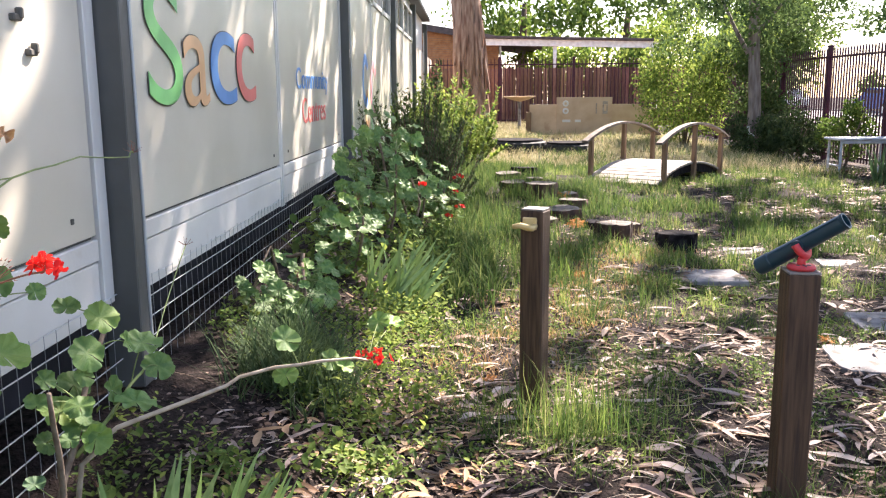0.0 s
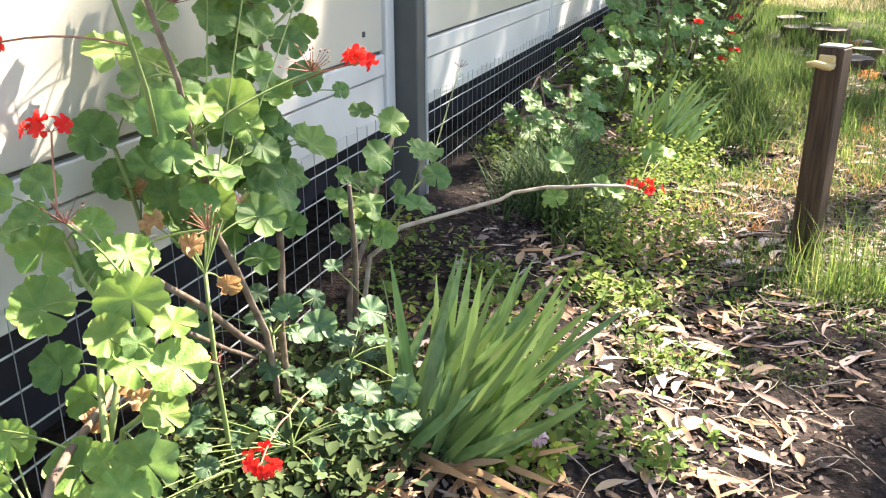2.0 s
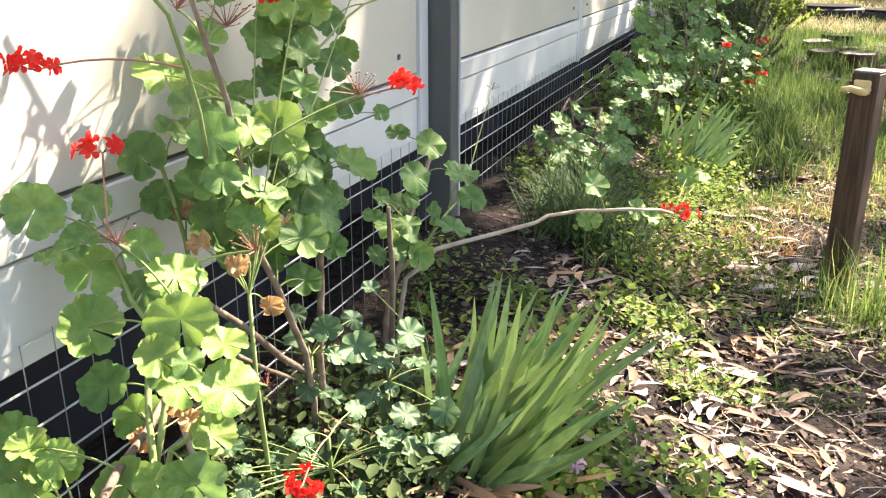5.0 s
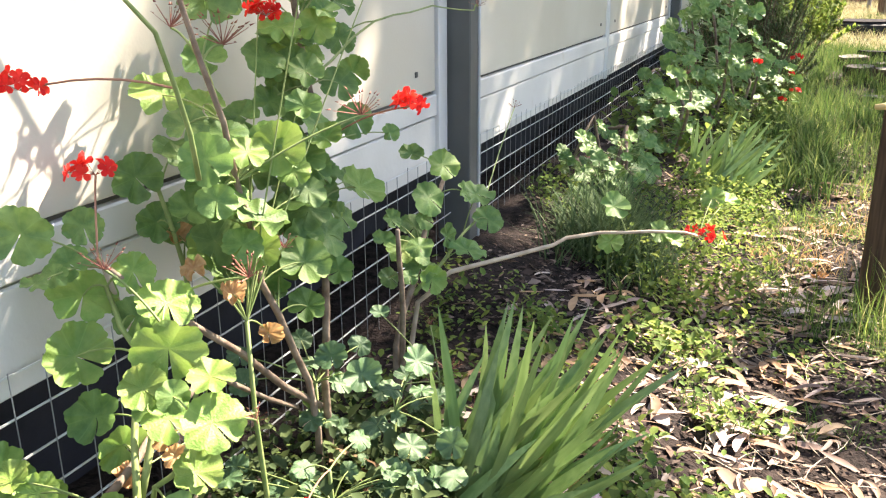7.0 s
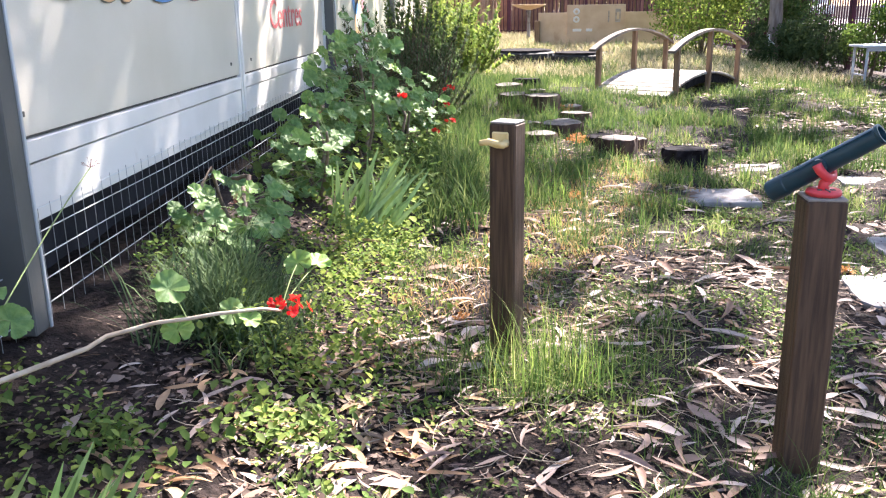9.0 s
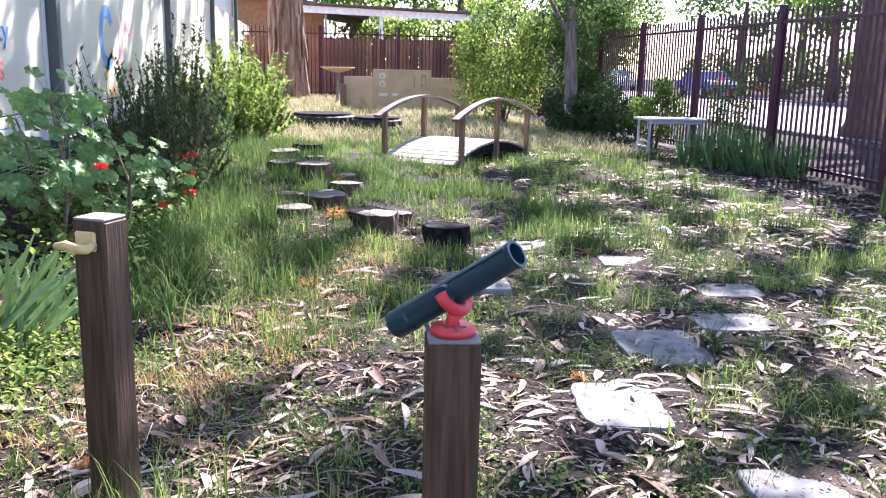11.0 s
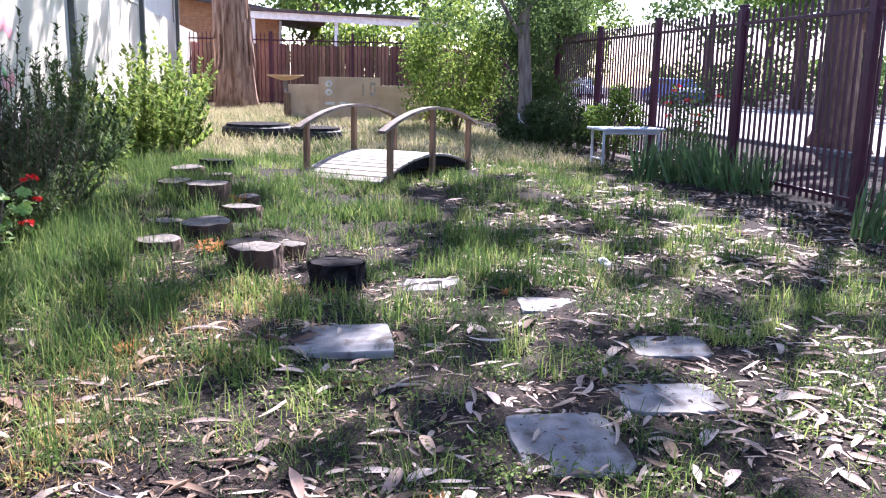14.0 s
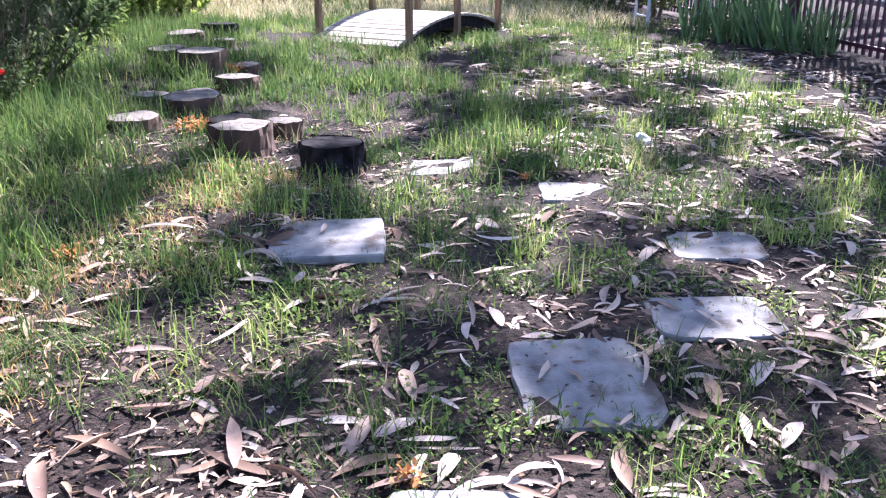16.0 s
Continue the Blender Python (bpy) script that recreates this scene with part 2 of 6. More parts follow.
M["iris"] = material("iris blade green", (0.12, 0.20, 0.06), (0.19, 0.28, 0.095), rough=0.36, scale=5, stretch=(8, 8, 0.5), bump=0.1, objrand=0.22, glow=0.2)
M["orange_leaf"] = island_palette("orange fallen leaves", [(0.50, 0.20, 0.06), (0.58, 0.30, 0.11), (0.34, 0.15, 0.06)], glow=0.25)
for key, c in (("ink_green", (0.20, 0.56, 0.19)), ("ink_orange", (0.72, 0.42, 0.22)), ("ink_blue", (0.10, 0.27, 0.60)), ("ink_red", (0.72, 0.17, 0.16)), ("ink_pink", (0.75, 0.32, 0.35)), ("ink_outline", (0.10, 0.09, 0.08))):
    M[key] = material(key.replace("_", " "), c, [min(1, v * 1.12 + 0.02) for v in c], rough=0.4, scale=6, bump=0)

# ---- building blocks ----
def group_empty(name, x, y, z, label, category, group="", rz=0.0):
    e = new(name)
    e.empty_display_size = 0.1
    e.matrix_world = pose(x, y, z, 0, 0, rz)
    return tagged(e, label, category, group)


def mesh_object(name, mesh, mat, parent=None, label=""):
    if mat is not None and not mesh.materials:
        mesh.materials.append(mat)
    ob = new(name, mesh)
    if parent is not None:
        ob.parent = parent
    if label:
        ob["label"] = label
    return ob


def part(name, bm, mat, parent=None, label="", smooth=False):
    me = bpy.data.meshes.new(name)
    bm.to_mesh(me)
    bm.free()
    if smooth:
        me.shade_smooth()
    return mesh_object(name, me, mat, parent, label)


def box(bm, c, s, m=None, bevel=0.0):
    """A box of size s round c, its edges rounded, turned by m."""
    r = bmesh.ops.create_cube(bm, size=1.0)
    vs = r["verts"]
    for v in vs:
        v.co = Vector((v.co.x * s[0] + c[0], v.co.y * s[1] + c[1], v.co.z * s[2] + c[2]))
    if bevel:
        es = list({e for v in vs for e in v.link_edges})
        vs = [v for v in bmesh.ops.bevel(bm, geom=es, offset=bevel, segments=1, affect="EDGES")["verts"]]
    if m is not None:
        bmesh.ops.transform(bm, matrix=m, verts=list(set(vs)))
    return bm


def boxes(*specs):
    bm = bmesh.new()
    for sp in specs:
        box(bm, *sp)
    return bm


def tube(bm, pts, radii, n=8, wobble=0.0, cap=True):
    """A tapering tube along points."""
    pts = [Vector(p) for p in pts]
    rings, prev = [], None
    for i, p in enumerate(pts):
        d = (pts[min(i + 1, len(pts) - 1)] - pts[max(i - 1, 0)]).normalized()
        if prev is None:
            side = d.orthogonal().normalized()
        else:
            side = (prev - d * prev.dot(d))
            side = side.normalized() if side.length > 1e-6 else d.orthogonal().normalized()
        prev = side
        up = d.cross(side)
        ring = []
        for k in range(n):
            a = 2 * math.pi * k / n
            rr = radii[i] * (1 + wobble * noise.noise((math.cos(a) * 2.1 + p.x * 1.3, math.sin(a) * 2.1 + p.y, p.z * 0.9)))
            ring.append(bm.verts.new(p + side * math.cos(a) * rr + up * math.sin(a) * rr))
        rings.append(ring)
    for a, b in zip(rings, rings[1:]):
        for k in range(n):
            bm.faces.new((a[k], a[(k + 1) % n], b[(k + 1) % n], b[k]))
    if cap:
        bm.faces.new(rings[0][::-1])
        bm.faces.new(rings[-1])
    return bm


def batch(name, verts, faces, mats, locs, material_, parent=None, smooth=True):
    """Many copies of one small shape as one mesh: mats (N,3,3), locs (N,3)."""
    tv, N, k = np.asarray(verts, float), len(locs), len(verts)
    V = np.einsum("nij,kj->nki", mats, tv) + locs[:, None, :]
    me = bpy.data.meshes.new(name)
    me.vertices.add(N * k)
    me.vertices.foreach_set("co", V.reshape(-1))
    flat = np.concatenate([np.asarray(f) for f in faces])
    sizes = np.array([len(f) for f in faces])
    loops = (flat[None, :] + (np.arange(N) * k)[:, None]).reshape(-1)
    me.loops.add(len(loops))
    me.loops.foreach_set("vertex_index", loops.astype(np.int32))
    tot = np.tile(sizes, N)
    me.polygons.add(len(tot))
    me.polygons.foreach_set("loop_start", np.concatenate([[0], np.cumsum(tot)[:-1]]).astype(np.int32))
    me.polygons.foreach_set("loop_total", tot.astype(np.int32))
    if smooth:
        me.polygons.foreach_set("use_smooth", np.ones(len(tot), bool))
    me.update(calc_edges=True)
    me.validate()
    return mesh_object(name, me, material_, parent)


RNG = np.random.default_rng(7)


def turns(n, yaw=None, tilt=(0.0, 0.5), size=(0.8, 1.2), spin=False):
    """Rotation-and-size matrices: yaw about z, a tilt about the piece's own x, and for leaves a free spin."""
    y = RNG.uniform(0, 2 * np.pi, n) if yaw is None else yaw
    t = RNG.uniform(tilt[0], tilt[1], n)
    s = RNG.uniform(size[0], size[1], n)
    cy, sy, ct, st = np.cos(y), np.sin(y), np.cos(t), np.sin(t)
    z = np.zeros(n)
    o = np.ones(n)
    Rz = np.stack([cy, -sy, z, sy, cy, z, z, z, o], 1).reshape(n, 3, 3)
    Rx = np.stack([o, z, z, z, ct, -st, z, st, ct], 1).reshape(n, 3, 3)
    R = Rz @ Rx
    if spin:
        a = RNG.uniform(0, 2 * np.pi, n)
        ca, sa = np.cos(a), np.sin(a)
        R = R @ np.stack([ca, z, sa, z, o, z, -sa, z, ca], 1).reshape(n, 3, 3)
    return R * s[:, None, None]


def smooth01(t):
    t = np.clip(t, 0, 1)
    return t * t * (3 - 2 * t)


def gz(x, y):
    """Height of the ground."""
    x, y = np.asarray(x, float), np.asarray(y, float)
    bed = 0.31 * smooth01((0.05 - x) / 1.2) * smooth01((26 - y) / 4)
    bed = np.minimum(bed, 0.19 + 0.12 * smooth01((y - 1.9) / 0.9))
    keep = 1 - 0.9 * smooth01((x - 3.6) / 2.5)
    far = (0.12 * smooth01((y - 8) / 4) + 0.14 * smooth01((y - 15) / 6) + 0.06 * smooth01((y - 22) / 6)) * keep
    bank = 0.15 * smooth01((y - 4.6) / 3.5) * smooth01((2.3 - x) / 1.9) * smooth01((15 - y) / 4)
    small = 0.012 * np.sin(x * 3.1 + 1.3 * np.sin(y * 2.3)) * np.sin(y * 2.7) + 0.006 * np.sin(x * 9 + y * 4) * np.sin(y * 8.3)
    hollow = 0.04 * np.exp(-((x - 1.12) ** 2 + (y - 2.75) ** 2) / 0.12)
    return np.maximum(bed, bank * 0.9) + bank * 0.1 + far + small - hollow


def gzf(x, y):
    return float(gz(x, y))


def patchy(x, y, seed, f=1.0):
    return np.array([noise.noise((a * f + seed * 13.7, b * f - seed * 5.1, seed)) for a, b in zip(x, y)])


# ---- ground ----
def build_ground():
    xs = np.concatenate([np.linspace(-60, -6, 12), np.linspace(-5, 9, 141), np.linspace(10, 120, 40)])
    ys = np.concatenate([np.linspace(-60, -6, 12), np.linspace(-5, 15, 201), np.linspace(15.3, 34, 60), np.linspace(36, 160, 30)])
    X, Y = np.meshgrid(xs, ys)
    Z = gz(X, Y)
    far = smooth01((X - 9) / 3)
    Z = Z * (1 - far) - 0.05 * far
    inside = (X > -5) & (X < 9) & (Y > -5) & (Y < 15)
    Z = Z + inside * 0.008 * np.random.default_rng(3).normal(size=X.shape)
    me = bpy.data.meshes.new("ground")
    nx, ny = len(xs), len(ys)
    idx = np.arange(nx * ny).reshape(ny, nx)
    quads = np.stack([idx[:-1, :-1], idx[:-1, 1:], idx[1:, 1:], idx[1:, :-1]], -1).reshape(-1, 4)
    me.from_pydata(np.stack([X, Y, Z], -1).reshape(-1, 3).tolist(), [], quads.tolist())
    me.shade_smooth()
    g = mesh_object("ground", me, M["soil"])
    tagged(g, "dark mulch soil ground under leaf litter and patchy grass", "ground", kind="structure")
    bm = bmesh.new()
    vs = [bm.verts.new(v) for v in ((11.5, -60, -0.03), (24, -60, -0.03), (24, 150, -0.03), (11.5, 150, -0.03))]
    bm.faces.new(vs)
    tagged(part("road", bm, M["road"]), "pale sunlit asphalt street beyond the steel fence", "road", kind="structure")
    for x in (11.4, 24.1):
        tagged(part("kerb", boxes(((x, 45, 0.0), (0.2, 210, 0.16), None, 0.02)), M["slab"]), "pale concrete kerb along the street", "kerb", kind="structure")


build_ground()

# ---- the long white building ----
WX = -1.24                 # face of the wall panels
FLOORZ, PANELZ, TOPZ = 0.62, 0.89, 2.48


def text_mesh(body, y0, y1, z0, z1, x, depth=0.002):
    cu = bpy.data.curves.new("text", "FONT")
    cu.body, cu.extrude = body, 0.01
    ob = bpy.data.objects.new("text", cu)
    scene.collection.objects.link(ob)
    me = bpy.data.meshes.new_from_object(ob.evaluated_get(bpy.context.evaluated_depsgraph_get()))
    bpy.data.objects.remove(ob)
    bpy.data.curves.remove(cu)
    co = np.empty(len(me.vertices) * 3)
    me.vertices.foreach_get("co", co)
    co = co.reshape(-1, 3)
    lo, hi = co.min(0), co.max(0)
    u = (co - lo) / np.maximum(hi - lo, 1e-9)
    out = np.stack([x + u[:, 2] * depth, y0 + u[:, 0] * (y1 - y0), z0 + u[:, 1] * (z1 - z0)], 1)
    me.vertices.foreach_set("co", out.reshape(-1))
    me.update()
    return me


def ring_mesh(bm, y, z, ry, rz, w, x, a0=0.0, a1=2 * math.pi, n=28):
    """A flat painted stroke along an arc on the wall."""
    prev = None
    for i in range(n + 1):
        a = a0 + (a1 - a0) * i / n
        c, s = math.cos(a), math.sin(a)
        p = [bm.verts.new((x, y + (ry + k) * c, z + (rz + k) * s)) for k in (-w / 2, w / 2)]
        if prev:
            bm.faces.new((prev[0], prev[1], p[1], p[0]))
        prev = p


def build_wall():
    wall = new("wall_west")
    tagged(wall, "long white clad wall of a raised demountable building", "wall", kind="structure")
    y_a, y_b = -4.0, 25.5
    part("backing", boxes(((WX - 0.15, (y_a + y_b) / 2, (FLOORZ + 3.4) / 2), (0.24, y_b - y_a, 3.4 - FLOORZ))), M["skirting"], wall)
    part("underfloor_sheet", boxes(((WX - 0.30, (y_a + y_b) / 2, 0.2), (0.06, y_b - y_a, 0.90))), M["void"], wall, "black sheeting under the raised floor, gap shade in its colour")
    studs = [2.86 + 5.66 * i for i in range(-1, 5)]
    for s in studs:
        joint = s + 2.80
        zb = 0.335 if s < 8 else 0.28
        part("stud", boxes(((WX + 0.045, s + 0.045, (zb + 3.3) / 2), (0.125, 0.085, 3.3 - zb), None, 0.004)), M["stud"], wall, "dark grey-green steel column")
        part("cover_strip", boxes(((WX + 0.098, s + 0.09, (zb + 3.3) / 2), (0.032, 0.012, 3.3 - zb), None, 0.002)), M["galv"], wall, "pale galvanised edge strip")
        part("jamb", boxes(((WX + 0.012, s - 0.045, 1.85), (0.03, 0.075, 2.4), None, 0.003)), M["skirting"], wall)
        for a, b in ((s + 0.10, joint - 0.05), (joint + 0.05, s + 5.66 - 0.09)):
            part("panel", boxes(((WX + 0.002, (a + b) / 2, (PANELZ + TOPZ) / 2), (0.03, b - a - 0.012, TOPZ - PANELZ - 0.01), None, 0.003)), M["panel"], wall, "cream painted wall panel")
            part("skirting_board", boxes(((WX + 0.006, (a + b) / 2, 0.846), (0.03, b - a, 0.072), None, 0.004)), M["skirting"], wall)
            part("skirting_board", boxes(((WX + 0.000, (a + b) / 2, 0.713), (0.03, b - a, 0.182), None, 0.004)), M["skirting"], wall)
            part("panel_seam", boxes(((WX - 0.012, (a + b) / 2, PANELZ - 0.002), (0.02, b - a, 0.012))), M["seam"], wall)
            for yy in (a + 0.17, b - 0.17):
                part("screw", boxes(((WX + 0.019, yy, PANELZ + 0.075), (0.006, 0.018, 0.018), None, 0.002)), M["seam"], wall)
            if s > 19:
                continue
            # band of windows under the eave
            part("window_frame", boxes(((WX + 0.012, (a + b) / 2, TOPZ + 0.03), (0.06, b - a, 0.06), None, 0.004), ((WX + 0.012, (a + b) / 2, 3.1), (0.06, b - a, 0.06), None, 0.004),
                                       ((WX + 0.012, a + 0.03, 2.80), (0.06, 0.06, 0.70), None, 0.004), ((WX + 0.012, b - 0.03, 2.80), (0.06, 0.06, 0.70), None, 0.004), ((WX + 0.012, (a + b) / 2, 2.80), (0.06, 0.05, 0.70), None, 0.004)), M["skirting"], wall)
            part("window_pane", boxes(((WX + 0.0, (a + b) / 2, 2.80), (0.012, b - a - 0.1, 0.68))), M["pane"], wall, "dark reflecting window glass")
        for k, w in ((-0.034, 0.026), (0.0, 0.022), (0.034, 0.026)):
            part("joint_batten", boxes(((WX + 0.010, joint + k, (FLOORZ + TOPZ) / 2), (0.036 - abs(k) * 0.3, w, TOPZ - FLOORZ + 0.01), None, 0.004)), M["skirting"], wall)
    part("roof", boxes(((WX - 2.6, (y_a + y_b) / 2, 3.6), (5.4, y_b - y_a + 0.3, 0.14), None, 0.01)), M["stud"], wall, "flat grey metal roof")
    part("rear_wall", boxes(((WX - 5.1, (y_a + y_b) / 2, 2.0), (0.2, y_b - y_a, 2.9))), M["skirting"], wall)
    for ye in (y_a + 0.1, y_b - 0.1):
        part("end_wall", boxes(((WX - 2.65, ye, 2.0), (4.7, 0.2, 2.9))), M["skirting"], wall)
    for k, (yy, zz) in enumerate(((2.43, 1.47), (2.36, 1.56))):
        part("bolt", boxes(((WX + 0.024, yy, zz), (0.02, 0.045, 0.02), None, 0.004), ((WX + 0.03, yy + 0.012, zz + 0.012), (0.02, 0.018, 0.03), None, 0.004)), M["seam"], wall, "small dark door bolt")
    part("eave", boxes(((WX - 0.05, (y_a + y_b) / 2, 3.42), (0.5, y_b - y_a + 0.4, 0.10), None, 0.01)), M["stud"], wall)
    # wire mesh across the gap under the floor
    mesh_th = group_empty("wire_mesh", WX + 0.03, 0, 0, "galvanised welded wire mesh across the dark underfloor gap", "mesh fence")
    rng = random.Random(5)
    hz = [0.67 - 0.077 * i for i in range(8)]
    for i, z in enumerate(hz):
        bm = bmesh.new()
        pts = [(0.004 * rng.uniform(-1, 1), y, z + 0.004 * rng.uniform(-1, 1)) for y in np.arange(-3.5, 14.01, 0.7)]
        tube(bm, pts, [0.0022] * len(pts), 4)
        part("wire", bm, M["wire"], mesh_th)
    bm = bmesh.new()
    for k, y in enumerate(np.arange(-0.4, 9.0, 0.078)):
        tube(bm, [(0.004, y + rng.uniform(-0.004, 0.004), 0.675 + rng.uniform(-0.008, 0.012)), (0.004, y + rng.uniform(-0.006, 0.006), 0.1)], [0.0011, 0.0011], 4, cap=False)
    tagged(part("upright_wire", bm, M["dull_wire"], mesh_th), kind="stuff")
    return wall


pm = bpy.data.materials.new("window glass")
pm.use_nodes = True
pb = pm.node_tree.nodes["Principled BSDF"]
pb.inputs["Base Color"].default_value, pb.inputs["Roughness"].default_value, pb.inputs["Metallic"].default_value = (0.035, 0.04, 0.045, 1), 0.12, 0.0
pb.inputs["Specular IOR Level"].default_value = 0.4
M["pane"] = pm
wall_west = build_wall()


def build_sign():
    sign = group_empty("wall_sign", WX + 0.0195, 3.3, 1.3, "painted coloured lettering on the cream wall panels", "sign")
    x = WX + 0.0195

    def put(me, mat, name, label):
        me.transform(Matrix.Translation((-x, -3.3, -1.3)))
        mesh_object(name, me, M[mat], sign, label)
    for ch, y0, y1, z0, z1, ink in (("S", 3.32, 3.73, 1.31, 1.80, "green"), ("a", 3.75, 4.11, 1.30, 1.61, "orange"), ("c", 4.15, 4.60, 1.30, 1.66, "blue"), ("c", 4.62, 5.02, 1.31, 1.68, "red")):
        g = 0.005
        put(text_mesh(ch, y0 - g, y1 + g, z0 - g, z1 + g, x + 0.001), "ink_outline", "letter_outline", "thin dark outline of the letter")
        put(text_mesh(ch, y0, y1, z0, z1, x + 0.004), "ink_" + ink, "letter", ink + " painted letter")
    put(text_mesh("Community", 6.25, 7.66, 1.34, 1.54, x + 0.001), "ink_blue", "word", "blue painted word")
    put(text_mesh("Centres", 6.45, 7.50, 1.13, 1.32, x + 0.001), "ink_red", "word", "red painted word")
    # round coloured motif on the next panel
    for y, z, r, ink in ((10.6, 1.50, 0.26, "blue"), (10.75, 1.15, 0.20, "orange"), (11.5, 1.4, 0.30, "pink"), (11.35, 1.05, 0.18, "green")):
        bm = bmesh.new()
        ring_mesh(bm, y, z, r, r, r * 0.5, x + 0.001, 0.6, 5.6)
        bmesh.ops.translate(bm, vec=(-x, -3.3, -1.3), verts=bm.verts)
        part("motif", bm, M["ink_" + ink], sign, ink + " painted swirl")


build_sign()

# ---- the two play posts ----
def build_post_hook():
    p = group_empty("hook_post", 0.285, 3.53, gzf(0.29, 3.52) - 0.03, "dark stained square timber post with a yellow plastic hook", "post", rz=-24)
    h = 0.872 - gzf(0.285, 3.53) + 0.03
    part("timber", boxes(((0, 0, h / 2), (0.098, 0.098, h), None, 0.006)), M["post"], p)
    part("cap", boxes(((0, 0, h + 0.003), (0.094, 0.094, 0.008), None, 0.003)), M["endgrain"], p, "grey weathered end grain")
    part("backplate", boxes(((-0.005, -0.054, h - 0.052), (0.062, 0.012, 0.052), None, 0.005)), M["yellow"], p, "yellowed plastic plate")
    bm = bmesh.new()
    tube(bm, [(0.018, -0.055, h - 0.06), (0.018, -0.085, h - 0.066), (0.004, -0.10, h - 0.062), (-0.03, -0.10, h - 0.055), (-0.062, -0.095, h - 0.062)], [0.012, 0.013, 0.014, 0.012, 0.010], 10)
    part("hook", bm, M["yellow"], p, "pale yellow plastic hook", True)


def build_telescope_post():
    x, y = 1.106, 2.815
    z0 = gzf(x, y) - 0.03
    p = group_empty("telescope_post", x, y, z0, "dark stained square timber post on bare soil", "post", rz=-4)
    h = 0.757 - z0
    part("timber", boxes(((0, 0, h / 2), (0.105, 0.105, h), None, 0.005)), M["post"], p)
    part("cap", boxes(((0, 0, h + 0.003), (0.102, 0.102, 0.008), None, 0.002)), M["endgrain"], p, "grey weathered end grain")
    t = group_empty("toy_telescope", x, y, 0.766, "dark green plastic toy telescope on a red swivel stand", "telescope")
    bm = bmesh.new()
    bmesh.ops.create_cone(bm, cap_ends=True, segments=32, radius1=0.046, radius2=0.044, depth=0.016, matrix=Matrix.Translation((0, -0.004, 0.008)))
    bmesh.ops.bevel(bm, geom=[e for e in bm.edges if e.calc_length() < 0.012], offset=0.003, segments=2, affect="EDGES")
    part("base_disc", bm, M["red_plastic"], t, "red plastic disc", True)
    part("base_slot", boxes(((0, -0.03, 0.017), (0.003, 0.034, 0.003)), ((0.016, -0.022, 0.017), (0.012, 0.008, 0.003)), ((-0.018, -0.022, 0.017), (0.010, 0.008, 0.003))), M["seam"], t)
    a, b = Vector((-0.105, 0.105, -0.016)), Vector((0.107, -0.068, 0.172))
    d = (b - a).normalized()
    side = d.cross(Vector((0, 0, 1))).normalized()
    mid = a + d * 0.165
    up = side.cross(d)
    bm = bmesh.new()
    arc = [mid + side * 0.041 * math.cos(t_) + up * 0.041 * math.sin(t_) for t_ in np.linspace(math.radians(172), math.radians(368), 18)]
    tube(bm, arc, [0.013] + [0.0125] * 16 + [0.013], 12)
    tube(bm, [(0, 0, 0.012), (0, 0, 0.03), mid - up * 0.04], [0.016, 0.014, 0.013], 12)
    part("yoke", bm, M["red_plastic"], t, "red plastic cradle", True)
    L = (b - a).length
    bm = bmesh.new()
    prof = [(0.0, 0.0), (0.0, 0.031), (0.006, 0.036), (0.052, 0.0365), (0.056, 0.0345), (0.15, 0.0335), (0.155, 0.0345), (0.16, 0.0335), (L - 0.012, 0.0315), (L - 0.008, 0.034), (L, 0.034), (L, 0.0265), (L - 0.03, 0.0255), (L - 0.03, 0.0)]
    prof = [(q, w * 0.84) for q, w in prof]
    rings = []
    for s_, r_ in prof:
        c = a + d * s_
        rings.append([bm.verts.new(c + (side * math.cos(k) + up * math.sin(k)) * max(r_, 1e-4)) for k in np.linspace(0, 2 * math.pi, 33)[:-1]])
    for q, w in zip(rings, rings[1:]):
        for k in range(32):
            bm.faces.new((q[k], w[k], w[(k + 1) % 32], q[(k + 1) % 32]))
    bmesh.ops.recalc_face_normals(bm, faces=bm.faces)
    tb = part("tube", bm, M["green_plastic"], t, "dark green plastic tube")
    bm = bmesh.new()
    bmesh.ops.create_circle(bm, cap_ends=True, segments=28, radius=0.0216)
    bmesh.ops.transform(bm, matrix=look(a + d * (L - 0.027), a - d), verts=bm.verts)
    part("lens", bm, M["lens"], t, "pale grey lens")
    bm = bmesh.new()
    tube(bm, [a + d * q + (side * 0.75 + up * 0.66) * 0.0285 for q in (0.06, 0.16, 0.26, L - 0.014)], [0.0014] * 4, 6)
    part("mould_seam", bm, M["green_plastic"], tb)
    for q in (side, -side):
        bm = bmesh.new()
        bmesh.ops.create_cone(bm, cap_ends=True, segments=16, radius1=0.02, radius2=0.018, depth=0.014)
        bmesh.ops.transform(bm, matrix=look(mid + q * 0.029, mid), verts=bm.verts)
        part("boss", bm, M["green_plastic"], t)


build_post_hook()
build_telescope_post()

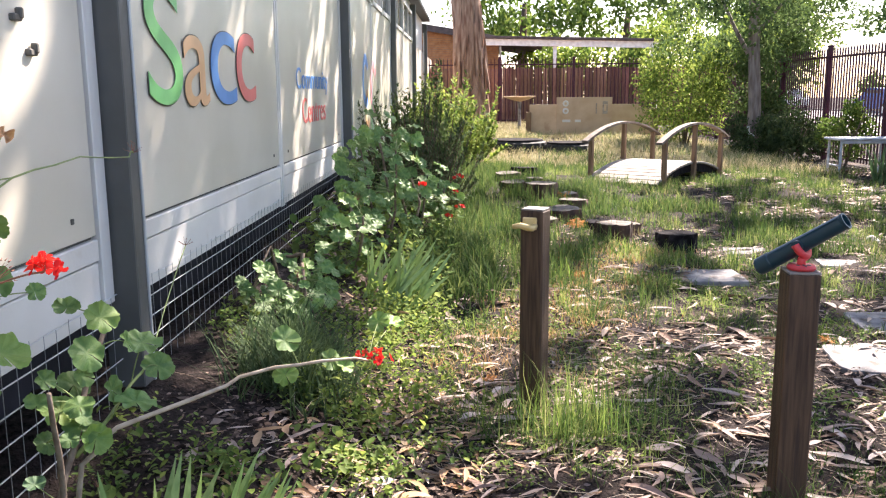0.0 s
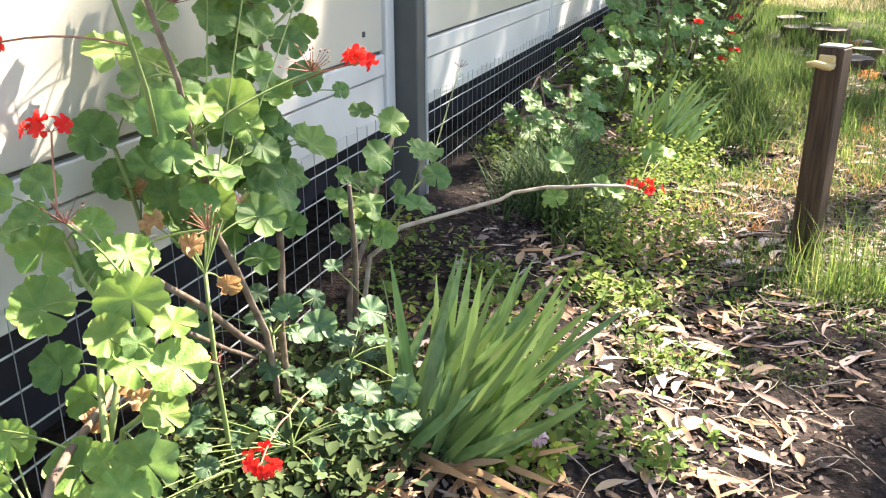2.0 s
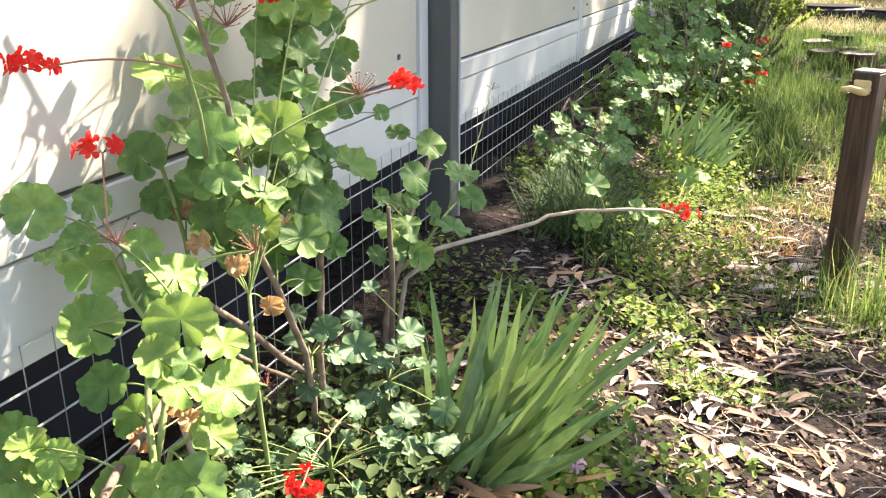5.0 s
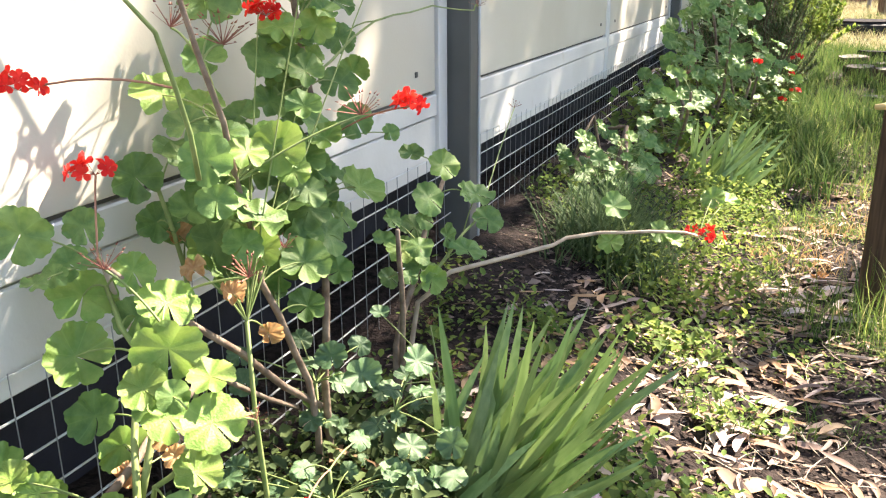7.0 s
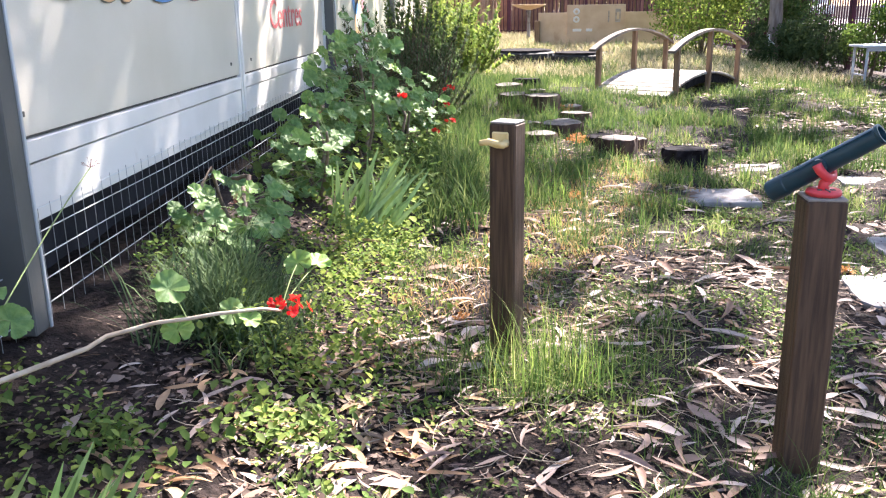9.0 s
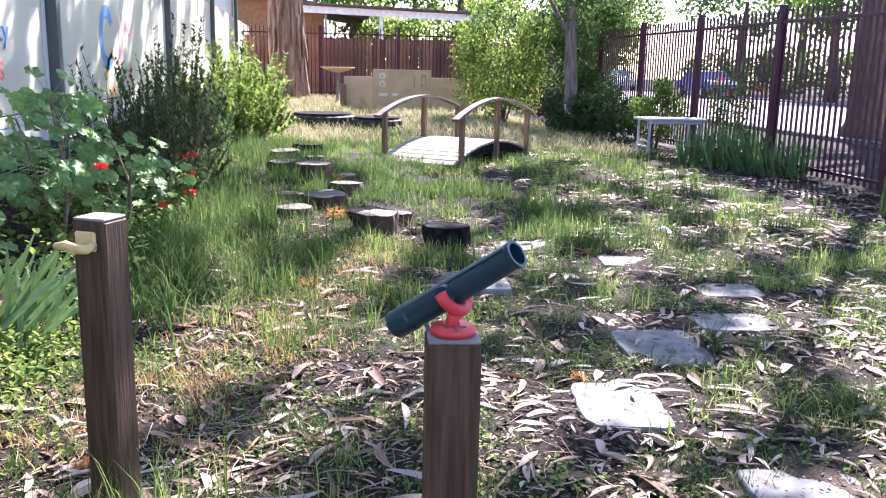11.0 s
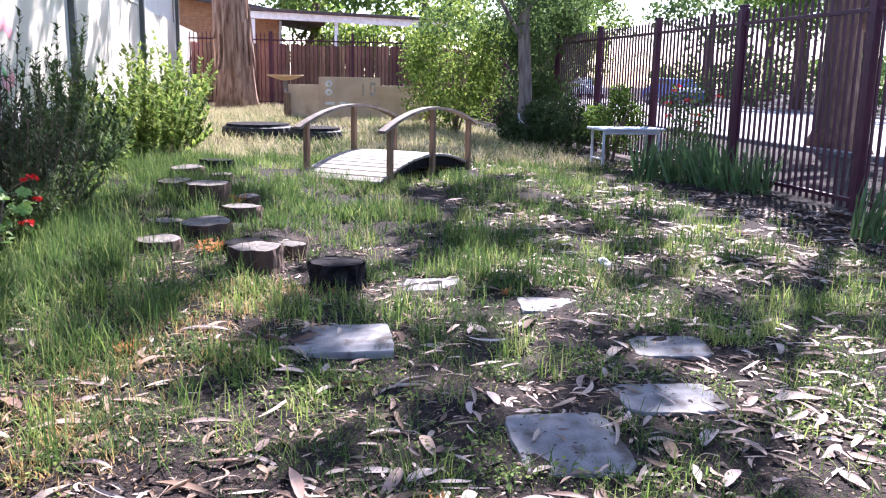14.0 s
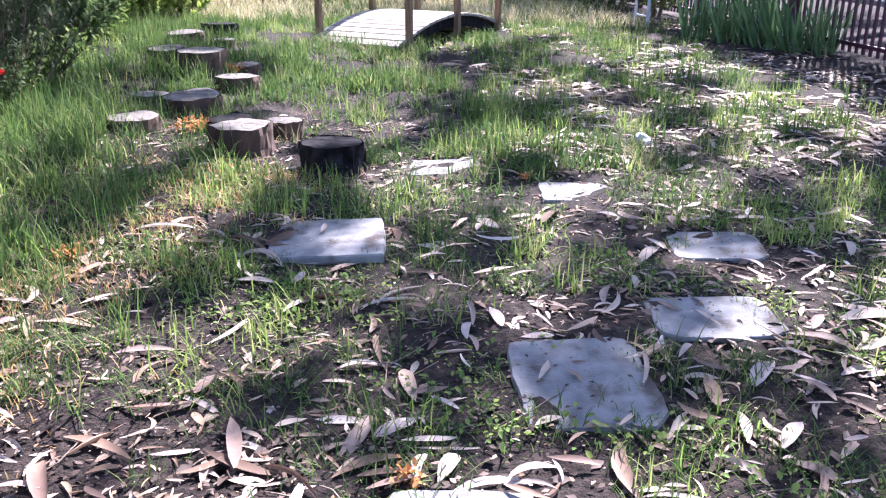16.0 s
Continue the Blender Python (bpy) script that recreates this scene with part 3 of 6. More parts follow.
# ---- arched garden bridge ----
def build_bridge():
    C, ax, cr = Vector((2.74, 12.40, 0)), Vector((0.60, 0.80, 0)), Vector((0.80, -0.60, 0))
    base = group_empty("garden_bridge", C.x, C.y, 0.10, "small arched timber garden bridge with curved handrails", "bridge")
    o = Vector((C.x, C.y, 0.10))

    def P(u, v, z):
        return C + ax * u + cr * v + Vector((0, 0, z)) - o

    def arch(u, half, lo, hi):
        return hi - (hi - lo) * (u / half) ** 2
    rot = math.degrees(math.atan2(cr.y, cr.x))
    n = 19
    for i in range(n):
        u = -1.17 + 2.34 * (i + 0.5) / n
        z = arch(u, 1.2, 0.13, 0.36)
        slope = math.degrees(math.atan(-2 * (0.23) * u / 1.44))
        m = Matrix.Translation(P(u, 0, z)) @ pose(0, 0, 0, 0, 0, rot) @ pose(0, 0, 0, slope, 0, 0)
        part("deck_board", boxes(((0, 0, 0), (1.06, 0.112, 0.03), m, 0.004)), M["weathered"], base, "sun-bleached grey deck board")
    for v in (-0.46, 0.46):
        bm = bmesh.new()
        prev = None
        for k in range(17):
            u = -1.2 + 2.4 * k / 16
            zt = arch(u, 1.2, 0.13, 0.36) - 0.018
            ring = [bm.verts.new(P(u, v + dv, zz)) for dv, zz in ((-0.022, zt), (0.022, zt), (0.022, zt - 0.11), (-0.022, zt - 0.11))]
            if prev:
                for q in range(4):
                    bm.faces.new((prev[q], prev[(q + 1) % 4], ring[(q + 1) % 4], ring[q]))
            prev = ring
        part("side_beam", bm, M["burnt"], base, "dark arched side beam")
        vv = v * 1.17
        for u in (-0.98, 0.0, 0.98):
            zt = arch(u, 1.12, 0.68, 0.89)
            part("post", boxes(((0, 0, 0), (0.06, 0.06, zt - 0.06), Matrix.Translation(P(u, vv, (zt + 0.06) / 2)) @ pose(0, 0, 0, 0, 0, rot), 0.005)), M["bridge_post"], base)
        bm = bmesh.new()
        prev = None
        for k in range(21):
            u = -1.16 + 2.32 * k / 20
            zt = arch(u, 1.12, 0.68, 0.89)
            ring = [bm.verts.new(P(u, vv + dv, zz)) for dv, zz in ((-0.05, zt), (-0.045, zt + 0.03), (0.045, zt + 0.03), (0.05, zt))]
            if prev:
                for q in range(4):
                    bm.faces.new((prev[q], prev[(q + 1) % 4], ring[(q + 1) % 4], ring[q]))
            else:
                bm.faces.new(ring)
            prev = ring
        bm.faces.new(prev[::-1])
        part("handrail", bm, M["rail"], base, "curved grey weathered handrail")


build_bridge()

# ---- log stumps ----
def build_stump(x, y, r, top, kind="bark", tilt=(0, 0), seed=0):
    top -= 0.02
    z0 = gzf(x, y) - 0.05
    s = new("log_stump", None)
    s.matrix_world = pose(x, y, z0, tilt[0], tilt[1], 0)
    label = {"bark": "short sawn log stepping stump with reddish bark in grass", "burnt": "blackened old stepping stump, cracked and damp", "pale": "short log stump with a pale sunlit top"}[kind]
    tagged(s, label, "stump", "stepping stumps")
    h = top - z0
    rng = random.Random(seed)
    bm = bmesh.new()
    n, rings = 26, []
    for z, k in ((0, 1.06), (h * 0.35, 1.0), (h * 0.8, 0.985), (h, 0.97)):
        ring = []
        for i in range(n):
            a = 2 * math.pi * i / n
            rr = r * k * (1 + 0.22 * noise.noise((math.cos(a) * 1.5 + seed, math.sin(a) * 1.5, seed)) + (0.11 if kind == "burnt" else 0.06) * rng.uniform(-1, 1))
            ring.append(bm.verts.new((rr * math.cos(a), rr * math.sin(a), z + (0.004 * rng.uniform(-1, 1) if z else 0))))
        rings.append(ring)
    for p, q in zip(rings, rings[1:]):
        for i in range(n):
            bm.faces.new((p[i], p[(i + 1) % n], q[(i + 1) % n], q[i]))
    part("bark", bm, M["burnt"] if kind == "burnt" else M["bark"], s)
    bm = bmesh.new()
    c = bm.verts.new((0, 0, h + 0.004))
    prevr = None
    for f in (0.35, 0.7, 0.95):
        ring = []
        for i in range(n):
            a = 2 * math.pi * i / n
            rr = r * 0.97 * f * (1 + 0.22 * noise.noise((math.cos(a) * 1.5 + seed, math.sin(a) * 1.5, seed)))
            ring.append(bm.verts.new((rr * math.cos(a), rr * math.sin(a), h + 0.003 * rng.uniform(-1, 1) + (0.004 if f < 0.9 else -0.002))))
        if prevr is None:
            for i in range(n):
                bm.faces.new((c, ring[i], ring[(i + 1) % n]))
        else:
            for i in range(n):
                bm.faces.new((prevr[i], ring[i], ring[(i + 1) % n], prevr[(i + 1) % n]))
        prevr = ring
    part("sawn_top", bm, M["burnt"] if kind == "burnt" else M["cut"], s, "blackened cracked top" if kind == "burnt" else "grey weathered sawn top")


for i, st in enumerate([(0.70, 7.78, 0.155, 0.24, "pale"), (0.94, 8.38, 0.19, 0.25, "pale"), (0.62, 8.62, 0.14, 0.22, "pale"), (0.84, 9.62, 0.20, 0.37, "bark"), (0.55, 9.9, 0.16, 0.36, "bark"),
                        (1.13, 9.15, 0.165, 0.24, "bark"), (1.31, 7.50, 0.165, 0.235, "bark"), (1.22, 7.86, 0.14, 0.20, "burnt"), (1.50, 7.95, 0.12, 0.16, "pale"), (1.79, 7.24, 0.165, 0.185, "burnt"),
                        (0.52, 11.0, 0.17, 0.36, "bark"), (0.78, 11.5, 0.17, 0.38, "burnt"), (0.86, 10.9, 0.12, 0.30, "pale"), (1.16, 9.75, 0.12, 0.24, "pale")]):
    build_stump(*st, tilt=((0, 0), (2, -2), (-2, 1))[i % 3], seed=i)

# ---- stepping pavers ----
def build_paver(x, y, w, d, rz, z=0.0, seed=0):
    rng = random.Random(seed)
    bm = bmesh.new()
    n = 7
    outline = []
    for k in range(4 * n):
        s, f = divmod(k, n)
        f = f / n * 2 - 1
        px, py = ((f, -1), (1, f), (-f, 1), (-1, -f))[s]
        j = 0.005
        outline.append((px * w / 2 + rng.uniform(-j, j), py * d / 2 + rng.uniform(-j, j)))
    for k in (0, n, 2 * n, 3 * n):
        c = rng.choice((0.97, 0.94, 0.86))
        outline[k] = (outline[k][0] * c, outline[k][1] * c)
    top = [bm.verts.new((a, b, 0.016)) for a, b in outline]
    rim = [bm.verts.new((a * 1.02, b * 1.02, 0.009)) for a, b in outline]
    low = [bm.verts.new((a * 1.02, b * 1.02, -0.05)) for a, b in outline]
    bm.faces.new(top)
    for p, q in ((top, rim), (rim, low)):
        for k in range(len(p)):
            bm.faces.new((p[k], q[k], q[(k + 1) % len(p)], p[(k + 1) % len(p)]))
    bmesh.ops.recalc_face_normals(bm, faces=bm.faces)
    ob = part("paver", bm, M["slab"])
    ob.matrix_world = pose(x, y, gzf(x, y) + z - 0.010, rng.uniform(-1.5, 1.5), rng.uniform(-1.5, 1.5), rz)
    tagged(ob, "worn grey concrete paver half buried in leaf litter", "paver", "stepping pavers")


for i, pv in enumerate([(1.75, 6.12, 0.45, 0.47, -4, 0.02), (2.45, 4.88, 0.38, 0.48, -4, 0.01), (2.99, 5.23, 0.40, 0.32, -6, 0.0), (3.30, 5.90, 0.36, 0.32, -12, 0.0), (2.95, 6.71, 0.34, 0.32, -10, 0.0),
                        (2.36, 7.26, 0.42, 0.28, -6, 0.0), (2.0, 4.20, 0.33, 0.42, -8, 0.01), (2.36, 3.45, 0.38, 0.36, -8, 0.0)]):
    build_paver(*pv, seed=i + 20)

# ---- steel fence along the street ----
def picket_mesh(h, w=0.025):
    bm = bmesh.new()
    box(bm, (0, 0, (h - 0.05) / 2), (w, w, h - 0.05))
    vs = [bm.verts.new((sx * w / 2, sy * w / 2, h - 0.05)) for sx, sy in ((-1, -1), (1, -1), (1, 1), (-1, 1))]
    tip = bm.verts.new((0, 0, h))
    for k in range(4):
        bm.faces.new((vs[k], vs[(k + 1) % 4], tip))
    me = bpy.data.meshes.new("picket")
    bm.to_mesh(me)
    bm.free()
    me.materials.append(M["fence"])
    return me


def build_fence(name, p0, p1, posts, z, h, label, top=0.2):
    p0, p1 = Vector(p0), Vector(p1)
    d = (p1 - p0)
    L = d.length
    d.normalize()
    rz = math.degrees(math.atan2(d.y, d.x))
    f = group_empty(name, p0.x, p0.y, z, label, "fence", rz=rz)
    for s in posts:
        part("post", boxes(((s, 0, h / 2 - 0.05), (0.085, 0.085, h + 0.10), None, 0.006), ((s, 0, h + 0.01), (0.10, 0.10, 0.03), None, 0.006)), M["fence"], f, "thick maroon steel fence post")
    for zz in (0.14, h - top):
        part("rail", boxes(((L / 2, 0, zz), (L, 0.04, 0.04), None, 0.003)), M["fence"], f)
    me = picket_mesh(h - 0.06)
    n = int(L / 0.118)
    for i in range(n):
        ob = mesh_object("picket", me, None, f)
        ob.location = (0.06 + i * 0.118, -0.03, 0.05)
    return f


build_fence("street_fence", (6.98, -2.5), (6.98, 26.6), [2.5 + 2.45 * k - 2.57 + 2.45 for k in range(0, 11)], 0.0, 2.16, "maroon steel picket fence with spiked tops along the street")
build_fence("rear_fence", (-2.2, 28.6), (6.9, 28.6), [0.9, 3.3, 5.7, 8.1], 0.30, 2.15, "maroon steel picket fence in front of timber palings", top=0.22)


def build_palings():
    f = group_empty("paling_fence", -2.4, 29.0, 0.25, "red-brown timber paling fence behind the steel pickets", "fence")
    rng = random.Random(3)
    variants = []
    for k in range(4):
        h = 1.86 + 0.012 * k
        bm = boxes(((0, 0, h / 2), (0.145, 0.018, h), None, 0.004))
        me = bpy.data.meshes.new("paling")
        bm.to_mesh(me)
        bm.free()
        me.materials.append(M["paling"])
        variants.append(me)
    for i in range(64):
        ob = mesh_object("paling", rng.choice(variants), None, f)
        ob.matrix_local = pose(0.07 + i * 0.15, rng.uniform(-0.006, 0.006), 0, rng.uniform(-0.7, 0.7), rng.uniform(-0.8, 0.8), 0)
    for z in (0.4, 1.4):
        part("rail", boxes(((4.8, 0.04, z), (9.6, 0.04, 0.09), None, 0.004)), M["paling"], f)


build_palings()

# ---- neighbouring house and carport ----
def build_house():
    h = group_empty("brick_house", -1.0, 38, 0.2, "orange brick house with a dark raking roof edge", "house")
    def rake(x):
        return 3.45 - 0.17 * (x - 0.3)
    bm = bmesh.new()
    face = [bm.verts.new((x, -3.0, z)) for x, z in ((-5.7, 0), (2.3, 0), (2.3, rake(2.3)), (-5.7, rake(-5.7)))]
    back = [bm.verts.new((v.co.x, 3.0, v.co.z)) for v in face]
    bm.faces.new(face)
    bm.faces.new(back[::-1])
    for k in range(4):
        bm.faces.new((face[k], back[k], back[(k + 1) % 4], face[(k + 1) % 4]))
    bmesh.ops.recalc_face_normals(bm, faces=bm.faces)
    wall = part("wall", bm, M["brick"], h, "orange brick wall")
    bm = bmesh.new()
    for i in range(50):
        z = 0.09 + i * 0.086
        right = min(2.28, 0.3 + (3.40 - z) / 0.17)
        box(bm, ((right - 5.68) / 2, -3.004, z), (right + 5.68, 0.012, 0.008))
    tagged(part("mortar", bm, M["slab"], wall), kind="stuff")
    slope = pose(0, 0, 0, 0, 9.65, 0)
    part("roof", boxes(((0, 0, 0), (10.3, 7.4, 0.14), Matrix.Translation((-1.15, 0, rake(-1.15) + 0.09)) @ slope, 0.01)), M["roof"], h, "dark raking roof")
    part("fascia", boxes(((0, 0, 0), (10.35, 0.05, 0.26), Matrix.Translation((-1.15, -3.74, rake(-1.15) + 0.05)) @ slope, 0.01)), M["roof"], h, "dark roof edge board")
    part("downpipe", boxes(((2.36, -3.05, 1.5), (0.09, 0.09, 2.9), None, 0.02)), M["white"], h, "white downpipe bend")
    c = group_empty("carport", 3.6, 33.5, 0.2, "flat-roofed white carport behind the fence", "carport")
    part("roof", boxes(((0, -0.15, 3.02), (6.7, 3.7, 0.10), pose(0, 0, 0, 0, 1.4, 0), 0.01)), M["roof"], c, "thin dark flat roof")
    part("fascia", boxes(((0, -1.82, 2.86), (6.5, 0.05, 0.24), pose(0, 0, 0, 0, 1.4, 0), 0.01)), M["white"], c, "white fascia board")
    for x in (-3.1, -0.4, 3.1):
        part("post", boxes(((x, -1.7, 1.4), (0.12, 0.12, 2.8), None, 0.008)), M["white"], c)


build_house()

# ---- play panel, tyres, table ----
def build_play_panel():
    z0 = gzf(3, 21.3) - 0.02
    p = group_empty("play_panel", 3.05, 21.3, z0, "faded tan plywood play panel with round dials", "play panel", rz=-6)

    def board(x0, x1, top, y=0.0):
        part("board", boxes((((x0 + x1) / 2, y, (0.06 + top) / 2), (x1 - x0, 0.03, top - 0.06), None, 0.006)), M["ply"], p)
    board(-1.50, -0.82, 0.80, 0.02)
    board(-0.84, 0.50, 0.97, -0.02)
    board(0.48, 1.18, 0.80, 0.02)
    board(1.16, 1.52, 0.72, 0.0)
    for x, t in ((-1.52, 0.62), (1.53, 0.70)):
        part("end_post", boxes(((x, -0.05, t / 2), (0.13, 0.13, t), None, 0.01)), M["bridge_post"], p)
    for x, z in ((-0.62, 0.82), (-0.62, 0.64)):
        bm = bmesh.new()
        bmesh.ops.create_cone(bm, cap_ends=True, segments=20, radius1=0.075, radius2=0.065, depth=0.03, matrix=pose(x, -0.05, z, 90))
        d = part("dial", bm, M["skirting"], p, "pale round dial")
        bm = bmesh.new()
        bmesh.ops.create_cone(bm, cap_ends=True, segments=16, radius1=0.035, radius2=0.03, depth=0.02, matrix=pose(x, -0.072, z, 90))
        part("knob", bm, M["ply"], d)
    for x, z, w, hh in ((0.33, 0.72, 0.12, 0.30), (0.12, 0.70, 0.03, 0.26), (-0.6, 0.40, 0.2, 0.06), (-0.32, 0.40, 0.14, 0.06)):
        part("marking", boxes(((x, -0.042, z), (w, 0.014, hh), None, 0.004)), M["skirting"] if w > 0.1 and hh < 0.1 else M["weathered"], p)
    part("latch", boxes(((0.33, -0.052, 0.72), (0.06, 0.014, 0.16), None, 0.004)), M["ply"], p)


build_play_panel()


def build_tyre(x, y, R, r, seed=0):
    z = gzf(x, y)
    bm = bmesh.new()
    n, k = 40, 10
    rings = []
    for i in range(n):
        a = 2 * math.pi * i / n
        ring = []
        for j in range(k):
            b = 2 * math.pi * j / k
            cb, sb = math.cos(b), math.sin(b)
            rr = R - r + r * math.copysign(abs(cb) ** 0.6, cb)
            zz = r * math.copysign(abs(sb) ** 0.6, sb) * 0.85
            tread = 0.012 * (1 if i % 2 else -1) if cb > 0.7 else 0
            ring.append(bm.verts.new(((rr + tread) * math.cos(a), (rr + tread) * math.sin(a), zz + r * 0.85)))
        rings.append(ring)
    for i in range(n):
        p, q = rings[i], rings[(i + 1) % n]
        for j in range(k):
            bm.faces.new((p[j], q[j], q[(j + 1) % k], p[(j + 1) % k]))
    ob = part("tyre", bm, M["tyre"])
    ob.location = (x, y, z)
    tagged(ob, "old black rubber tyre lying flat in the grass", "tyre", "tyres in the grass")
    bm = bmesh.new()
    bmesh.ops.create_cone(bm, cap_ends=True, segments=40, radius1=R * 0.9, radius2=R * 0.88, depth=0.03, matrix=Matrix.Translation((0, 0, r * 1.7 + 0.016)))
    lid = part("tyre_cover", bm, M["burnt"])
    lid.location = (x, y, z)
    tagged(lid, "round dark cover lying on a tyre", "cover")


build_tyre(1.02, 17.5, 0.60, 0.125, 1)
build_tyre(1.98, 16.9, 0.46, 0.115, 2)


def build_table():
    x, y = 6.28, 13.9
    t = group_empty("garden_table", x, y, gzf(x, y), "small white metal table beside the iris clump", "table", rz=3)
    part("tabletop", boxes(((0, 0, 0.575), (1.0, 0.5, 0.035), None, 0.01)), M["table_grey"], t)
    part("apron", boxes(((0, -0.2, 0.53), (0.86, 0.025, 0.05), None, 0.005)), M["table_grey"], t)
    for sx in (-0.42, 0.42):
        for sy in (-0.2, 0.2):
            part("leg", boxes(((sx, sy, 0.275), (0.032, 0.032, 0.55), None, 0.005)), M["table_grey"], t)
    for sx in (-0.42, 0.42):
        part("stretcher", boxes(((sx, 0, 0.16), (0.022, 0.4, 0.022), None, 0.004)), M["table_grey"], t)


build_table()

# ---- trees ----
LEAF_V = [(0, 0, 0), (0.5, 0.35, 0.08), (0.42, 0.75, 0.02), (0, 1.0, -0.12), (-0.42, 0.75, 0.02), (-0.5, 0.35, 0.08)]
LEAF_F = [(0, 1, 2, 3), (0, 3, 4, 5)]


def foliage(name, centres, radii, per, size, mat, parent, width=0.45, flat=1.0, shell=0.3):
    """Leaves scattered in clumps round centres."""
    centres, radii = np.asarray(centres, float), np.asarray(radii, float)
    n = len(centres) * per
    d = RNG.normal(size=(n, 3))
    d /= np.linalg.norm(d, axis=1)[:, None]
    rad = RNG.uniform(shell, 1.0, n) ** 0.6
    d[:, 2] *= flat
    loc = np.repeat(centres, per, 0) + d * (np.repeat(radii, per) * rad)[:, None]
    R = turns(n, tilt=(-1.4, 1.4), size=(size * 0.6, size * 1.3), spin=True)
    v = np.array(LEAF_V) * np.array([width, 1, 1])
    return batch(name, v, LEAF_F, R, loc, mat, parent)


def build_tree(name, x, y, pts, radii, limbs, clumps, label, bark, leafmat, leaf=0.14, per=120, z=None, flat=0.8, n=16, wob=0.25, width=0.45):
    z = gzf(x, y) - 0.05 if z is None else z
    t = group_empty(name, x, y, z, label, "tree")
    bm = bmesh.new()
    tube(bm, pts, radii, n, wob)
    part("trunk", bm, M[bark], t, smooth=True)
    for lp, lr in limbs:
        bm = bmesh.new()
        tube(bm, lp, lr, 8, 0.15)
        part("limb", bm, M[bark], t, smooth=True)
    if clumps:
        c = np.array([k[:3] for k in clumps])
        tagged(foliage("crown", c, [k[3] for k in clumps], per, leaf, M[leafmat], t, width, flat), kind="stuff")
    return t


def cloud(n, c, r, size, seed):
    g = np.random.default_rng(seed)
    d = g.normal(size=(n, 3))
    d /= np.linalg.norm(d, axis=1)[:, None]
    q = np.array(c) + d * np.array(r) * (g.uniform(0.25, 1, n) ** 0.5)[:, None]
    return [(*v, s) for v, s in zip(q, g.uniform(size[0], size[1], n))]


# places on the ground kept sunlit by carving gaps in the unseen canopy: x, y, radius
GAPS = [(0.66, 4.85, 0.27), (0.82, 5.45, 0.26), (0.97, 5.95, 0.24), (1.1, 6.35, 0.23), (1.22, 6.75, 0.22), (1.3, 7.3, 0.3), (1.5, 8.8, 0.6), (1.75, 9.6, 0.5), (2.6, 12.4, 1.3), (1.4, 10.7, 0.7), (2.0, 4.2, 0.16), (2.9, 7.6, 0.35), (3.4, 6.6, 0.26),
        (0.5, 7.6, 0.22), (0.1, 6.6, 0.2), (4.6, 10.8, 0.6), (4.9, 8.6, 0.5), (1.5, 15.5, 2.0), (3.9, 3.6, 0.3), (0.25, 3.4, -0.02), (-0.35, 4.4, 0.35)]
GAPS += [(-0.42, 2.0, 0.08), (-0.1, 2.5, 0.12), (0.35, 2.9, 0.04), (0.6, 2.7, 0.0), (-0.5, 2.8, 0.02), (0.55, 4.3, 0.06), (-0.7, 11.6, 0.6), (-0.9, 14.4, 0.6), (1.2, 4.4, 0.02)]
GAPS += [(1.6, 3.1, 0.05), (2.0, 2.9, 0.06), (1.0, 3.2, -0.02), (0.35, 2.2, -0.03), (2.35, 3.3, 0.06), (1.2, 2.6, 0.04), (-0.2, 4.0, 0.2), (0.1, 6.0, 0.18), (0.35, 7.2, 0.18), (0.1, 8.2, 0.15), (-0.75, 6.7, 0.15), (-0.85, 8.3, 0.08), (-0.75, 12.9, 0.8), (-0.2, 13.4, 0.5), (-0.9, 15.3, 0.6), (-0.7, 5.2, 0.1), (3.4, 4.4, 0.06), (3.9, 4.9, 0.06), (4.4, 5.8, 0.1), (3.2, 3.9, 0.05), (1.5, 4.0, 0.04), (1.9, 3.5, 0.05), (1.6, 5.0, 0.04), (4.9, 7.0, 0.1), (5.4, 8.0, 0.12), (2.2, 5.6, 0.04), (-0.1, 1.75, 0.06), (1.35, 3.9, 0.05), (1.7, 4.35, 0.04), (3.6, 4.1, 0.06), (4.1, 4.3, 0.05), (5.2, 7.5, 0.15), (5.8, 9.0, 0.2), (5.0, 10.0, 0.2)]
GAPS += [(5.2, 8.3, 0.24), (5.9, 9.2, 0.26), (4.5, 7.4, 0.2), (5.3, 10.1, 0.25), (6.2, 8.0, 0.25), (1.6, 5.2, 0.16), (1.9, 4.3, 0.26), (3.5, 4.9, 0.25), (3.9, 5.3, 0.22), (3.3, 4.2, 0.32), (2.9, 3.8, 0.16), (4.3, 4.6, 0.2), (3.2, 3.6, 0.25), (3.7, 3.9, 0.25), (2.1, 3.9, 0.16), (1.3, 4.5, 0.15),
         (0.2, 3.35, 0.1), (-0.3, 2.3, 0.16), (0.1, 2.05, 0.12), (-0.2, 3.6, 0.2), (0.1, 4.2, 0.2), (-1.3, 0.3, 0.12), (-1.5, 0.5, 0.06), (-1.26, 1.45, 0.12),
         (-0.45, 3.4, 0.18), (-0.5, 4.2, 0.22), (-0.3, 5.0, 0.2), (-0.75, 2.8, 0.1), (-0.6, 6.0, 0.2), (1.6, 8.2, 0.3), (2.2, 10.5, 0.4), (0.6, 9.0, 0.3), (-0.9, 3.0, 0.18), (-0.6, 2.6, 0.12), (-0.55, 2.0, 0.14), (-0.8, 1.24, 0.06)]
GAPS = [g for g in GAPS if all(abs(g[0] - a) > 0.32 or abs(g[1] - b) > 0.36 for a, b in ((2.5, 4.95), (1.75, 6.2)))]


